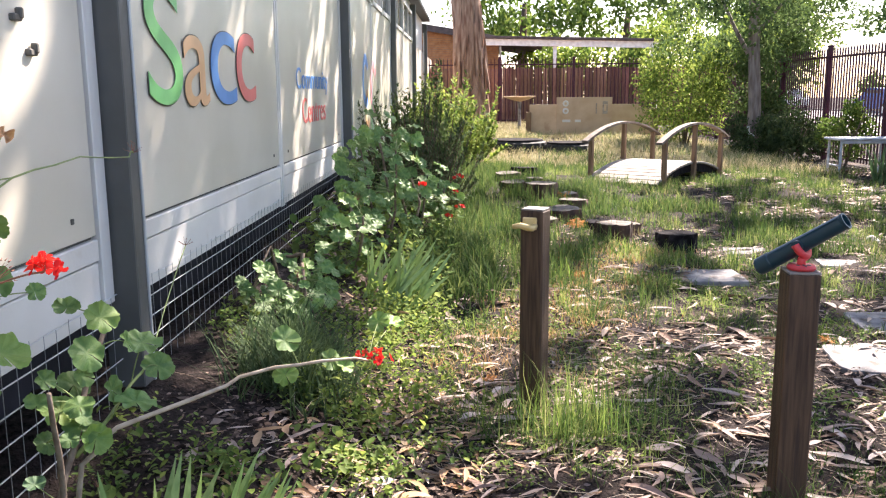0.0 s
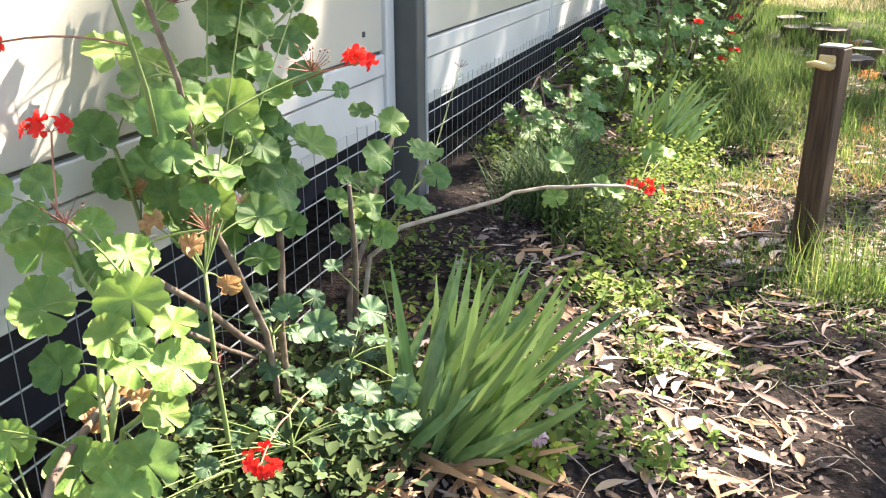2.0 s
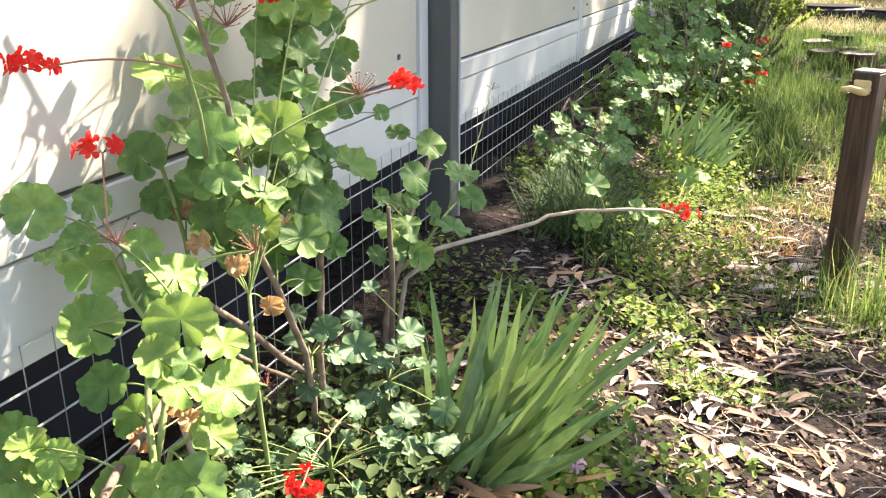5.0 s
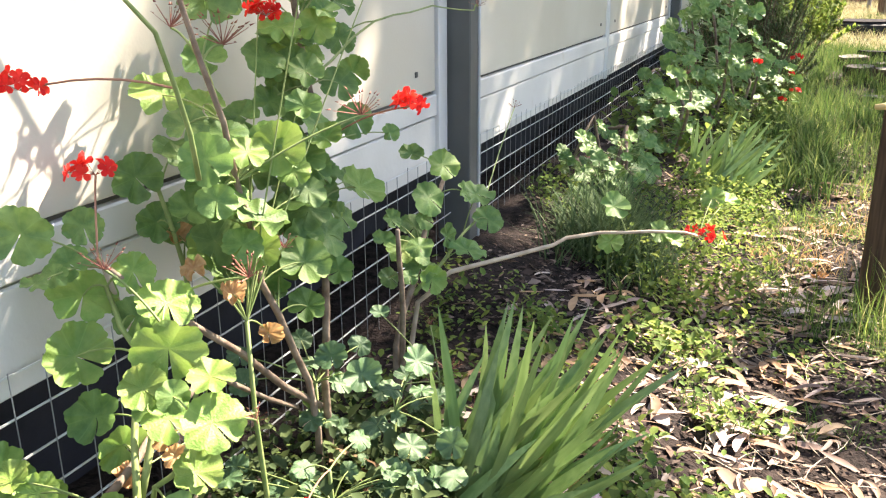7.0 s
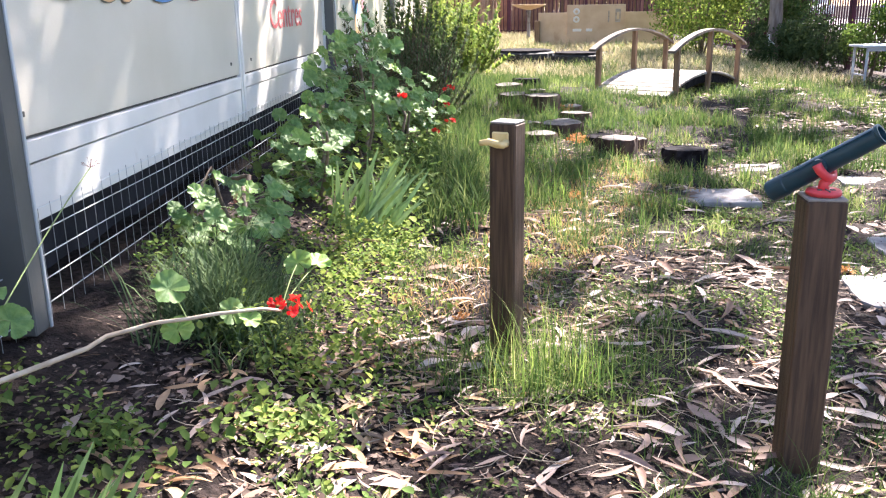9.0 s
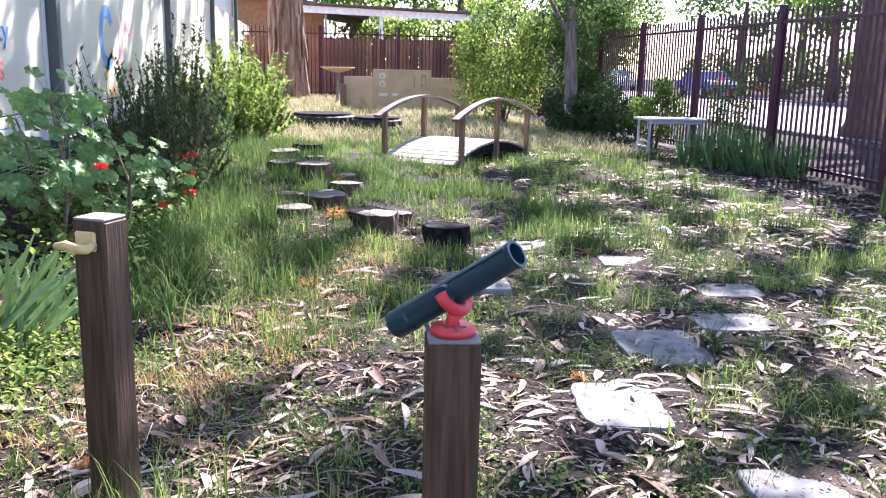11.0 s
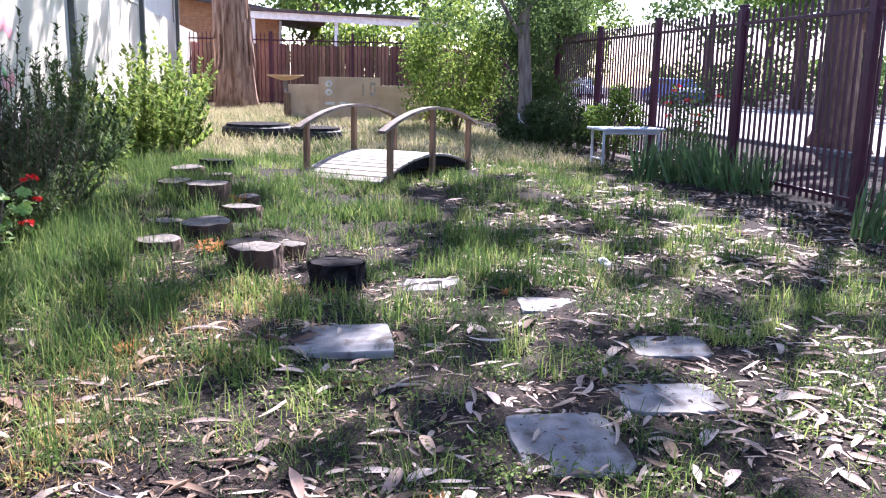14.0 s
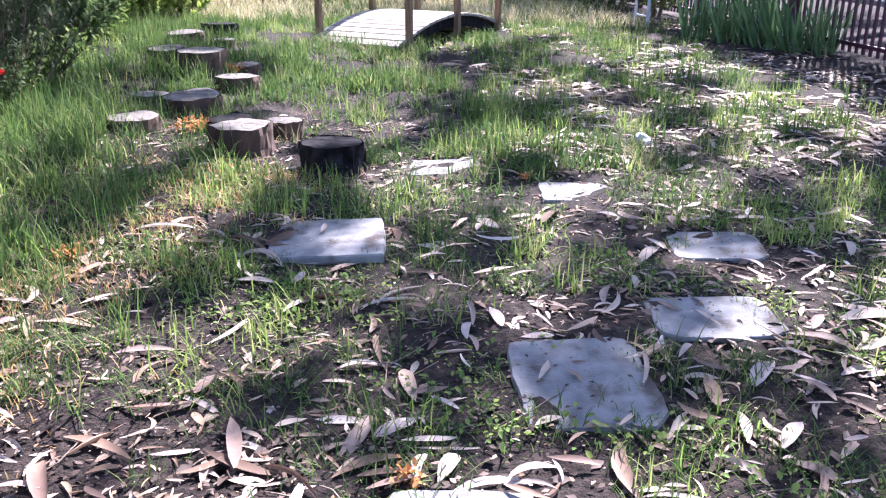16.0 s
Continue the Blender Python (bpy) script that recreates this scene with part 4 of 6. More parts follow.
def in_gap(c, ox, oy):
    x, y, z = c[0] + ox, c[1] + oy, c[2]
    gx, gy = x - SUN_DIR.x / SUN_DIR.z * z, y - SUN_DIR.y / SUN_DIR.z * z
    return any((gx - a) ** 2 + (gy - b) ** 2 < (r + c[3] * (0.72 if r > 0.24 else 0.35)) ** 2 for a, b, r in GAPS)


# large gum with peeling bark near the rear fence
build_tree("gum_tree", 0.15, 26.6, [(0, 0, 0), (0.02, 0, 0.5), (0, 0, 1.4), (-0.10, 0, 3.0), (-0.25, 0, 5.0), (-0.1, 0, 8)], [0.60, 0.50, 0.45, 0.41, 0.38, 0.30],
           [([(-0.2, 0, 5), (1.2, 0.3, 7), (2.2, 0.4, 9)], [0.22, 0.15, 0.08]), ([(-0.2, 0, 6), (-1.6, -0.5, 8), (-2.4, -0.8, 10)], [0.2, 0.14, 0.06])],
           [c for c in cloud(26, (0, 0, 10), (4, 4, 2.5), (0.6, 1.1), 11) if not in_gap(c, 0.15, 26.6)], "large gum tree with peeling reddish-tan bark", "gumbark", "leaf_gum", leaf=0.2, per=230, n=28, wob=0.35)
gum = bpy.data.objects["gum_tree"]
rng = random.Random(77)
for k in range(44):
    a, z0, L = rng.uniform(0, 6.28), rng.uniform(0.1, 2.6), rng.uniform(0.5, 1.5)
    bm, prev = bmesh.new(), None
    for i in range(6):
        t = i / 5
        z = z0 + L * t
        r = (0.53 - 0.07 * min(z, 1.4) / 1.4 - 0.02 * max(0, z - 1.4)) + 0.015 + 0.03 * rng.random() + 0.05 * (1 - t) * (k % 3 == 0)
        w = 0.10 * math.sin(math.pi * (0.12 + 0.8 * t)) * (0.7 + 0.5 * rng.random())
        cx = -0.05 * max(0, z - 1.4)
        ring = [bm.verts.new((cx + (r + dr) * math.cos(a + 0.1 * t + da), (r + dr) * math.sin(a + 0.1 * t + da), z)) for da, dr in ((-w, -0.03), (-w * 0.6, 0.012), (w * 0.6, 0.018), (w, -0.03))]
        if prev:
            for q in range(3):
                bm.faces.new((prev[q], prev[q + 1], ring[q + 1], ring[q]))
        prev = ring
    part("bark_strip", bm, M["gumbark"], gum)
# slender tree in the shrubs by the street fence
build_tree("slender_tree", 5.96, 18.2, [(0, 0, 0), (0.02, 0, 1), (-0.06, 0, 2.2), (-0.12, 0, 3.6), (-0.10, 0.1, 6)], [0.15, 0.125, 0.11, 0.10, 0.07],
           [([(-0.05, 0, 1.9), (-0.5, -0.1, 2.6), (-0.9, -0.1, 3.4)], [0.05, 0.04, 0.02]), ([(-0.1, 0, 2.4), (0.5, -0.1, 3.2), (0.9, 0, 4)], [0.05, 0.04, 0.02])],
           cloud(60, (-0.2, 0.1, 3.5), (2.0, 1.2, 1.9), (0.28, 0.55), 12), "slender grey-barked tree among shrubs by the fence", "greybark", "leaf_gum", leaf=0.10, per=110)
# street tree, its unseen canopy added over the yard to cast dappled shade
build_tree("street_tree", 12.0, 17.3, [(0, 0, -0.1), (-0.05, 0, 0.5), (-0.08, 0, 1.6), (-0.1, 0, 3.2), (-0.3, -0.3, 4.6)], [0.68, 0.40, 0.32, 0.32, 0.25],
           [([(0, 0, 2.4), (1.2, -0.5, 3.3), (2.6, -1.2, 4.6), (4, -2, 6)], [0.26, 0.22, 0.17, 0.08]), ([(-0.1, 0, 3.6), (-2.0, -2.4, 5.6), (-5, -6, 7.6)], [0.16, 0.09, 0.03]),
            ([(-0.2, -0.2, 4.2), (-3.4, -0.6, 6.4), (-6, -1.5, 8)], [0.14, 0.08, 0.03]), ([(-0.1, 0, 3.8), (0.4, 2, 6), (0.6, 3.6, 8)], [0.24, 0.18, 0.06])],
           # the last cloud is added only to shade the white wall
           [c for c in cloud(900, (-4.8, -6.6, 7.9), (6.6, 8.6, 1.2), (0.13, 0.32), 13) if not in_gap(c, 12.0, 17.3)] + [c for c in cloud(120, (0.5, 0.5, 7), (4.5, 4, 2.0), (0.3, 0.6), 14) + cloud(230, (-9.6, -2.6, 7.9), (1.4, 7.6, 0.8), (0.13, 0.32), 16) if not in_gap(c, 12.0, 17.3)], "broad street tree with a dark trunk and an unseen crown added for dappled shade", "darkbark", "leaf_shrub", leaf=0.15, per=46, n=22, width=0.7)


def build_shrub(name, x, y, clumps, label, mat, leaf=0.07, per=160, stems=6, width=0.45, hgt=1.0, spread=0.4, flat=1.0):
    z = gzf(x, y)
    s = group_empty(name, x, y, z, label, "shrub")
    rng = random.Random(int(x * 100 + y * 7))
    for k in range(stems):
        bm = bmesh.new()
        a = rng.uniform(0, 6.28)
        q = spread * rng.uniform(0.3, 1)
        tube(bm, [(0.05 * math.cos(a), 0.05 * math.sin(a), -0.04), (q * 0.5 * math.cos(a), q * 0.5 * math.sin(a), hgt * 0.5), (q * math.cos(a), q * math.sin(a), hgt)], [0.02, 0.015, 0.006], 6)
        part("stem", bm, M["woody"], s, smooth=True)
    c = np.array([k[:3] for k in clumps])
    tagged(foliage("leaves", c, [k[3] for k in clumps], per, leaf, M[mat], s, width, flat), kind="stuff")
    return s


# hedge of shrubs in the far corner
build_shrub("corner_shrub", 4.9, 19.6, cloud(60, (0, 0, 1.45), (1.15, 0.8, 1.45), (0.24, 0.46), 21), "bright sunlit leafy shrub at the rear of the yard", "leaf_lime", 0.075, 170, 8, hgt=1.6, spread=0.7)
build_shrub("corner_shrub", 6.5, 19.2, cloud(60, (0.1, 0, 1.7), (1.0, 0.9, 1.7), (0.28, 0.5), 22), "tall dark-green leafy shrub by the fence corner", "leaf_gum", 0.085, 140, 8, hgt=2.0, spread=0.6)
build_shrub("corner_shrub", 6.4, 17.0, cloud(20, (0, 0, 0.45), (0.55, 0.6, 0.42), (0.16, 0.30), 23), "low dark leafy shrub under the slender tree", "leaf_dark", 0.07, 170, 6, hgt=0.6)
build_shrub("corner_shrub", 5.8, 17.6, cloud(16, (0, 0, 0.42), (0.55, 0.4, 0.40), (0.16, 0.28), 24), "low dark leafy shrub under the slender tree", "leaf_dark", 0.07, 170, 6, hgt=0.6)
build_shrub("fence_shrub", 6.55, 15.2, cloud(16, (0, 0, 0.6), (0.42, 0.5, 0.5), (0.14, 0.26), 25), "bright green shrub behind the white table", "leaf_shrub", 0.06, 170, 6, hgt=0.9)

for k, (x, y, w, h) in enumerate(((4.4, 38.5, 2.4, 2.0), (8.2, 38.0, 2.6, 2.2), (12.0, 36.5, 2.6, 2.3), (9.0, 31.5, 1.3, 1.5))):
    build_shrub("neighbour_shrub", x, y, cloud(46, (0, 0, h * 0.9), (w, 1.2, h * 0.9), (0.45, 0.85), 61 + k), "sunlit yellow-green shrub in the neighbouring garden", "leaf_lime", 0.2, 80, 6, 0.6, h, w * 0.6)

# wall bed shrubs
NEEDLE_V = [(-0.5, 0, 0), (0.5, 0, 0), (0.35, 0.6, 0.02), (-0.35, 0.6, 0.02), (0, 1.0, 0)]
NEEDLE_F = [(0, 1, 2, 3), (3, 2, 4)]


def build_sprig_bush(name, x, y, n, reach, rise, label, mat, needle, per=46, seed=0, width=0.16, centre=0.3):
    """A bush of many upright curved sprigs, each set with narrow leaves all along."""
    z = gzf(x, y)
    s = group_empty(name, x, y, z, label, "shrub")
    g = np.random.default_rng(seed)
    bm = bmesh.new()
    locs, mats = [], []
    for k in range(n):
        a = g.uniform(0, 2 * np.pi)
        q = g.uniform(0.15, 1) ** 0.6
        ox, oy = reach[0] * q * math.cos(a), reach[1] * q * math.sin(a)
        top = g.uniform(rise[0], rise[1]) * (1 - 0.3 * q * q) * (0.72 + 0.95 * noise.noise((ox * 2.6 + seed, oy * 2.6, seed)))
        if g.random() < 0.07:
            top *= 1.3
        p0 = Vector((ox * centre, oy * centre, 0))
        p2 = Vector((ox * 1.05 + g.normal(0, 0.09), oy * 1.05 + g.normal(0, 0.12), top))
        p1 = Vector((ox * 0.9, oy * 0.9, top * 0.45))
        pts = [p0 * (1 - t) ** 2 + p1 * 2 * t * (1 - t) + p2 * t * t for t in np.linspace(0, 1, 6)]
        tube(bm, pts, [0.006, 0.005, 0.0045, 0.004, 0.003, 0.0015], 4, cap=False)
        for t in g.uniform(0.25, 1.0, per):
            c = p0 * (1 - t) ** 2 + p1 * 2 * t * (1 - t) + p2 * t * t
            d = (p1 - p0) * (1 - t) + (p2 - p1) * t
            d.normalize()
            out = Vector(g.normal(size=3))
            out = (out - d * out.dot(d)).normalized() * 0.85 + d * 0.6
            R = np.array(out.normalized().to_track_quat("Y", "Z").to_matrix()) * needle * g.uniform(0.7, 1.3)
            mats.append(R)
            locs.append(np.array(c))
    tagged(part("stem", bm, M["darkbark"], s), kind="stuff")
    v = np.array(NEEDLE_V) * np.array([width, 1, 1])
    tagged(batch("leaves", v, NEEDLE_F, np.array(mats), np.array(locs), M[mat], s), kind="stuff")
    return s


build_sprig_bush("rosemary_bush", -0.55, 8.9, 210, (0.68, 1.1), (0.6, 1.4), "dark spiky rosemary bush against the white wall", "leaf_dark", 0.046, 75, 31, 0.26, 0.6)
build_sprig_bush("rosemary_bush", -0.6, 10.9, 170, (0.55, 1.0), (0.5, 1.3), "dark leafy bush with small narrow leaves by the wall", "leaf_gum", 0.062, 62, 32, 0.38, 0.6)
build_sprig_bush("wall_shrub", -0.30, 13.6, 230, (0.85, 1.7), (0.7, 1.4), "bright yellow-green leafy shrub beside the wall", "leaf_lime", 0.075, 55, 33, 0.5, 0.6)
build_sprig_bush("wall_shrub", -0.40, 16.0, 80, (0.6, 1.3), (0.8, 1.6), "bright yellow-green leafy shrub beside the wall", "leaf_lime", 0.085, 50, 34, 0.5, 0.6)
build_sprig_bush("wall_shrub", -0.50, 20.0, 60, (0.6, 1.6), (0.8, 1.4), "bright yellow-green leafy shrub beside the wall", "leaf_lime", 0.10, 45, 35, 0.5)

# ---- beyond the street ----
def build_car(x, y, rz, paint, label):
    c = group_empty("parked_car", x, y, -0.03, label, "car", "parked cars", rz)
    bm = bmesh.new()
    prof = [(-2.1, 0.35), (-2.15, 0.75), (-1.9, 0.92), (-1.3, 0.98), (-0.8, 1.42), (0.7, 1.46), (1.35, 0.98), (2.0, 0.86), (2.12, 0.6), (2.1, 0.35)]
    sides = []
    for yy, k in ((-0.82, 1), (0.82, 1)):
        sides.append([bm.verts.new((px, yy * (0.82 if pz > 1.2 else 1), pz)) for px, pz in prof])
    bm.faces.new(sides[0])
    bm.faces.new(sides[1][::-1])
    for k in range(len(prof)):
        j = (k + 1) % len(prof)
        bm.faces.new((sides[0][k], sides[1][k], sides[1][j], sides[0][j]))
    bmesh.ops.recalc_face_normals(bm, faces=bm.faces)
    part("body", bm, paint, c)
    for yy in (-0.80, 0.80):
        part("side_window", boxes(((-0.05, yy * 0.93, 1.18), (1.5, 0.03, 0.32), None, 0.01)), M["pane"], c)
    part("windscreen", boxes(((1.05, 0, 1.2), (0.03, 1.3, 0.5), pose(0, 0, 0, 0, 0, 0), 0.01)), M["pane"], c)
    for px in (-1.3, 1.3):
        for yy in (-0.78, 0.78):
            bm = bmesh.new()
            bmesh.ops.create_cone(bm, cap_ends=True, segments=20, radius1=0.32, radius2=0.32, depth=0.2, matrix=pose(px, yy, 0.32, 90))
            w = part("wheel", bm, M["tyre"], c)
            bm = bmesh.new()
            bmesh.ops.create_cone(bm, cap_ends=True, segments=16, radius1=0.18, radius2=0.18, depth=0.22, matrix=pose(px, yy, 0.32, 90))
            part("rim", bm, M["galv"], w)


M["blue_paint"] = material("blue car paint", (0.03, 0.06, 0.22), rough=0.25, bump=0)
build_car(22.4, 47.0, 92, M["blue_paint"], "small blue car parked on the street")
build_car(22.6, 62.0, 88, M["white"], "white car parked on the street")
for i, (x, y, s) in enumerate([(26, 20, 1.0), (27, 32, 1.2), (28, 44, 1.1), (29, 56, 1.3), (24.5, 68, 1.2), (31, 26, 1.4), (18, 60, 1.3), (9, 50, 1.3), (3, 47, 1.2), (32, 12, 1.3), (34, 38, 1.5), (36, 50, 1.6), (38, 64, 1.7), (30, 5, 1.2), (26, 80, 1.5), (40, 22, 1.5)]):
    build_tree("roadside_tree", x, y, [(0, 0, -0.1), (0.05, 0, 1.5), (0, 0.1, 3.5), (0.1, 0, 6)], [0.3 * s, 0.24 * s, 0.2 * s, 0.1 * s], [],
               cloud(46, (0, 0, 5.2 * s), (3.2 * s, 3.2 * s, 2.6 * s), (0.7 * s, 1.3 * s), 50 + i), "leafy roadside tree across the street", "darkbark", "leaf_shrub" if i % 3 else "leaf_gum", leaf=0.30, per=70, z=-0.05, width=0.6)
    if x > 20:
        build_shrub("roadside_hedge", x - 0.5, y + 4, cloud(26, (0, 0, 1.3), (1.3, 3.6, 1.25), (0.5, 0.9), 80 + i), "dark green hedge across the street", "leaf_gum", 0.22, 70, 3, 0.6, 1.6)

# ---- garden bed plants ----
def geranium_leaf_mesh(seed, mat):
    """A round, lobed, scalloped leaf with a notch, one unit across, lying in the xy plane, its stalk at the origin."""
    rng = random.Random(seed)
    n, lobes = 84, rng.choice((6, 7, 8))
    bm = bmesh.new()
    c = bm.verts.new((0, 0, -0.03))
    rings = []
    ph = rng.uniform(0, 1)
    cup = rng.uniform(-0.12, 0.26)
    for f in (0.35, 0.72, 1.0):
        ring = []
        for k in range(n):
            a = -math.pi / 2 + 0.07 + (2 * math.pi - 0.14) * k / (n - 1)
            u = k / (n - 1)
            lobe = abs(math.sin(math.pi * lobes * u)) ** 0.75
            r = 0.5 * (0.81 + 0.14 * lobe ** 0.7 + 0.05 * abs(math.sin(math.pi * lobes * 3 * u)) ** 0.7 + 0.012 * rng.uniform(-1, 1)) * (1.0 - 0.10 * math.exp(-((u - 0.5) * 6) ** 2))
            rr = r * (f if f < 1 else 1)
            z = cup * (f ** 2) * 0.6 + 0.042 * f ** 3 * math.cos(lobes * 2 * math.pi * u + ph) + 0.13 * f * noise.noise((math.cos(a) * 1.6 * f, math.sin(a) * 1.6 * f, seed * 3.1))
            ring.append(bm.verts.new((rr * math.cos(a), rr * math.sin(a), z)))
        rings.append(ring)
    for k in range(n - 1):
        bm.faces.new((c, rings[0][k], rings[0][k + 1]))
        for p, q in zip(rings, rings[1:]):
            bm.faces.new((p[k], q[k], q[k + 1], p[k + 1]))
    me = bpy.data.meshes.new("leaf")
    bm.to_mesh(me)
    bm.free()
    me.shade_smooth()
    me.materials.append(M[mat])
    return me


def veined(name, a, b, glow=0.35, edge=None):
    """A leaf blade with paler radiating veins and per-leaf variation."""
    m = material(name, a, b, rough=0.5, scale=3.5, bump=0.25, bump_scale=28, objrand=0.16, glow=glow, contrast=(0.38, 0.62), spots=(edge, 2.2, 0.62) if edge else None)
    n, l = m.node_tree.nodes, m.node_tree.links
    bsdf = n["Principled BSDF"]
    src = bsdf.inputs["Base Color"].links[0].from_socket
    sep = n.new("ShaderNodeSeparateXYZ")
    l.new(n["Texture Coordinate"].outputs["Object"], sep.inputs[0])

    def op(kind, p, q=None):
        k = n.new("ShaderNodeMath")
        k.operation = kind
        for i, v in enumerate((p, q)):
            if v is None:
                continue
            if isinstance(v, (int, float)):
                k.inputs[i].default_value = v
            else:
                l.new(v, k.inputs[i])
        return k.outputs[0]
    ang = op("ARCTAN2", sep.outputs[1], sep.outputs[0])
    line = op("ABSOLUTE", op("SINE", op("MULTIPLY", op("ADD", ang, math.pi / 2), 3.5)))
    rib = op("LESS_THAN", line, 0.10)
    mx = n.new("ShaderNodeMix")
    mx.data_type = "RGBA"
    l.new(op("MULTIPLY", rib, 0.2), mx.inputs[0])
    l.new(src, mx.inputs[6])
    mx.inputs[7].default_value = rgb([min(1, c * 1.5 + 0.03) for c in b])
    edge_band = n.new("ShaderNodeMapRange")
    edge_band.inputs[1].default_value, edge_band.inputs[2].default_value, edge_band.inputs[3].default_value, edge_band.inputs[4].default_value = 0.38, 0.50, 0.0, 0.35
    l.new(op("SQRT", op("ADD", op("MULTIPLY", sep.outputs[0], sep.outputs[0]), op("MULTIPLY", sep.outputs[1], sep.outputs[1]))), edge_band.inputs[0])
    rim_mix = n.new("ShaderNodeMix")
    rim_mix.data_type = "RGBA"
    l.new(edge_band.outputs[0], rim_mix.inputs[0])
    l.new(mx.outputs[2], rim_mix.inputs[6])
    rim_mix.inputs[7].default_value = rgb([min(1, c * 1.45 + 0.02) for c in b])
    l.new(rim_mix.outputs[2], bsdf.inputs["Base Color"])
    return m


M["ger_a"] = veined("geranium leaf green", (0.10, 0.195, 0.055), (0.175, 0.285, 0.08))
M["ger_b"] = veined("geranium leaf pale", (0.155, 0.275, 0.055), (0.235, 0.345, 0.08), 0.3, (0.34, 0.39, 0.12))
M["ger_c"] = veined("geranium leaf dry", (0.42, 0.22, 0.09), (0.58, 0.36, 0.17), 0.3)
# bluish leaf, darker than ger_a: shade under the plants put into its colour
M["ger_d"] = veined("geranium leaf bluish shaded", (0.06, 0.125, 0.055), (0.105, 0.18, 0.075), 0.25)
LEAVES = {k: [geranium_leaf_mesh(i + 10 * j, m) for i in range(5)] for j, (k, m) in enumerate((("a", "ger_a"), ("b", "ger_b"), ("c", "ger_c"), ("d", "ger_d")))}


def bezier(p, q, sag, n=6):
    p, q = Vector(p), Vector(q)
    mid = (p + q) / 2 + Vector((0, 0, sag))
    return [p * (1 - t) ** 2 + mid * 2 * t * (1 - t) + q * t * t for t in np.linspace(0, 1, n)]


PETAL_V = [(0, 0, 0), (0.30, 0.5, 0.10), (0.33, 0.85, 0.02), (0, 1.02, -0.06), (-0.33, 0.85, 0.02), (-0.30, 0.5, 0.10)]


def flower_head(parent, p, r=0.032, florets=10, seed=0):
    """A scarlet cluster: florets of five petals on short stalks."""
    rng = np.random.default_rng(seed)
    locs, mats, stalks = [], [], []
    for i in range(florets):
        d = rng.normal(size=3)
        d[2] = abs(d[2]) * 0.9 + 0.1
        d /= np.linalg.norm(d)
        c = np.array(p) + d * np.array([1.25, 1.25, 0.8]) * r * rng.uniform(0.7, 1.3)
        z = Vector(d + rng.normal(size=3) * 0.45)
        base = z.to_track_quat("Z", "Y").to_matrix()
        arm = Vector(c) - Vector(p)
        stalks.append(np.array(arm.to_track_quat("Z", "Y").to_matrix()) * arm.length)
        a0 = rng.uniform(0, 6.28)
        for k in range(5):
            R = base @ Matrix.Rotation(a0 + k * 2 * math.pi / 5, 3, "Z") @ Matrix.Rotation(rng.uniform(-0.2, 0.65), 3, "X")
            mats.append(np.array(R) * rng.uniform(0.0135, 0.0185))
            locs.append(c)
    head = batch("flower_head", PETAL_V, LEAF_F, np.array(mats), np.array(locs), M["petal"], parent)
    tagged(head, kind="stuff")
    batch("pedicels", STICK_V, STICK_F, np.array(stalks), np.tile(np.array(p, float), (florets, 1)), M["spent"], head, smooth=False)
    return head


STICK_V = [(-0.022, 0, 0), (0.022, 0, 0), (0, 0.03, 0), (-0.012, 0, 0.8), (0.012, 0, 0.8), (0, 0.016, 0.8), (0, 0, 1.02), (0.05, 0.01, 0.86), (-0.05, 0.01, 0.86), (0, 0.06, 0.86)]
STICK_F = [(0, 1, 4, 3), (1, 2, 5, 4), (2, 0, 3, 5), (7, 9, 6), (9, 8, 6), (8, 7, 6), (7, 8, 9)]


def spent_head(parent, p, r=0.05, n=16, seed=0, mat="spent"):
    rng = np.random.default_rng(seed + 100)
    mats = []
    for i in range(n):
        d = rng.normal(size=3)
        d[2] = abs(d[2]) + 0.25
        mats.append(np.array(Vector(d).normalized().to_track_quat("Z", "Y").to_matrix()) * r * rng.uniform(0.7, 1.1))
    return batch("spent_flower", STICK_V, STICK_F, np.array(mats), np.tile(np.array(p, float), (n, 1)), M[mat], parent, smooth=False)


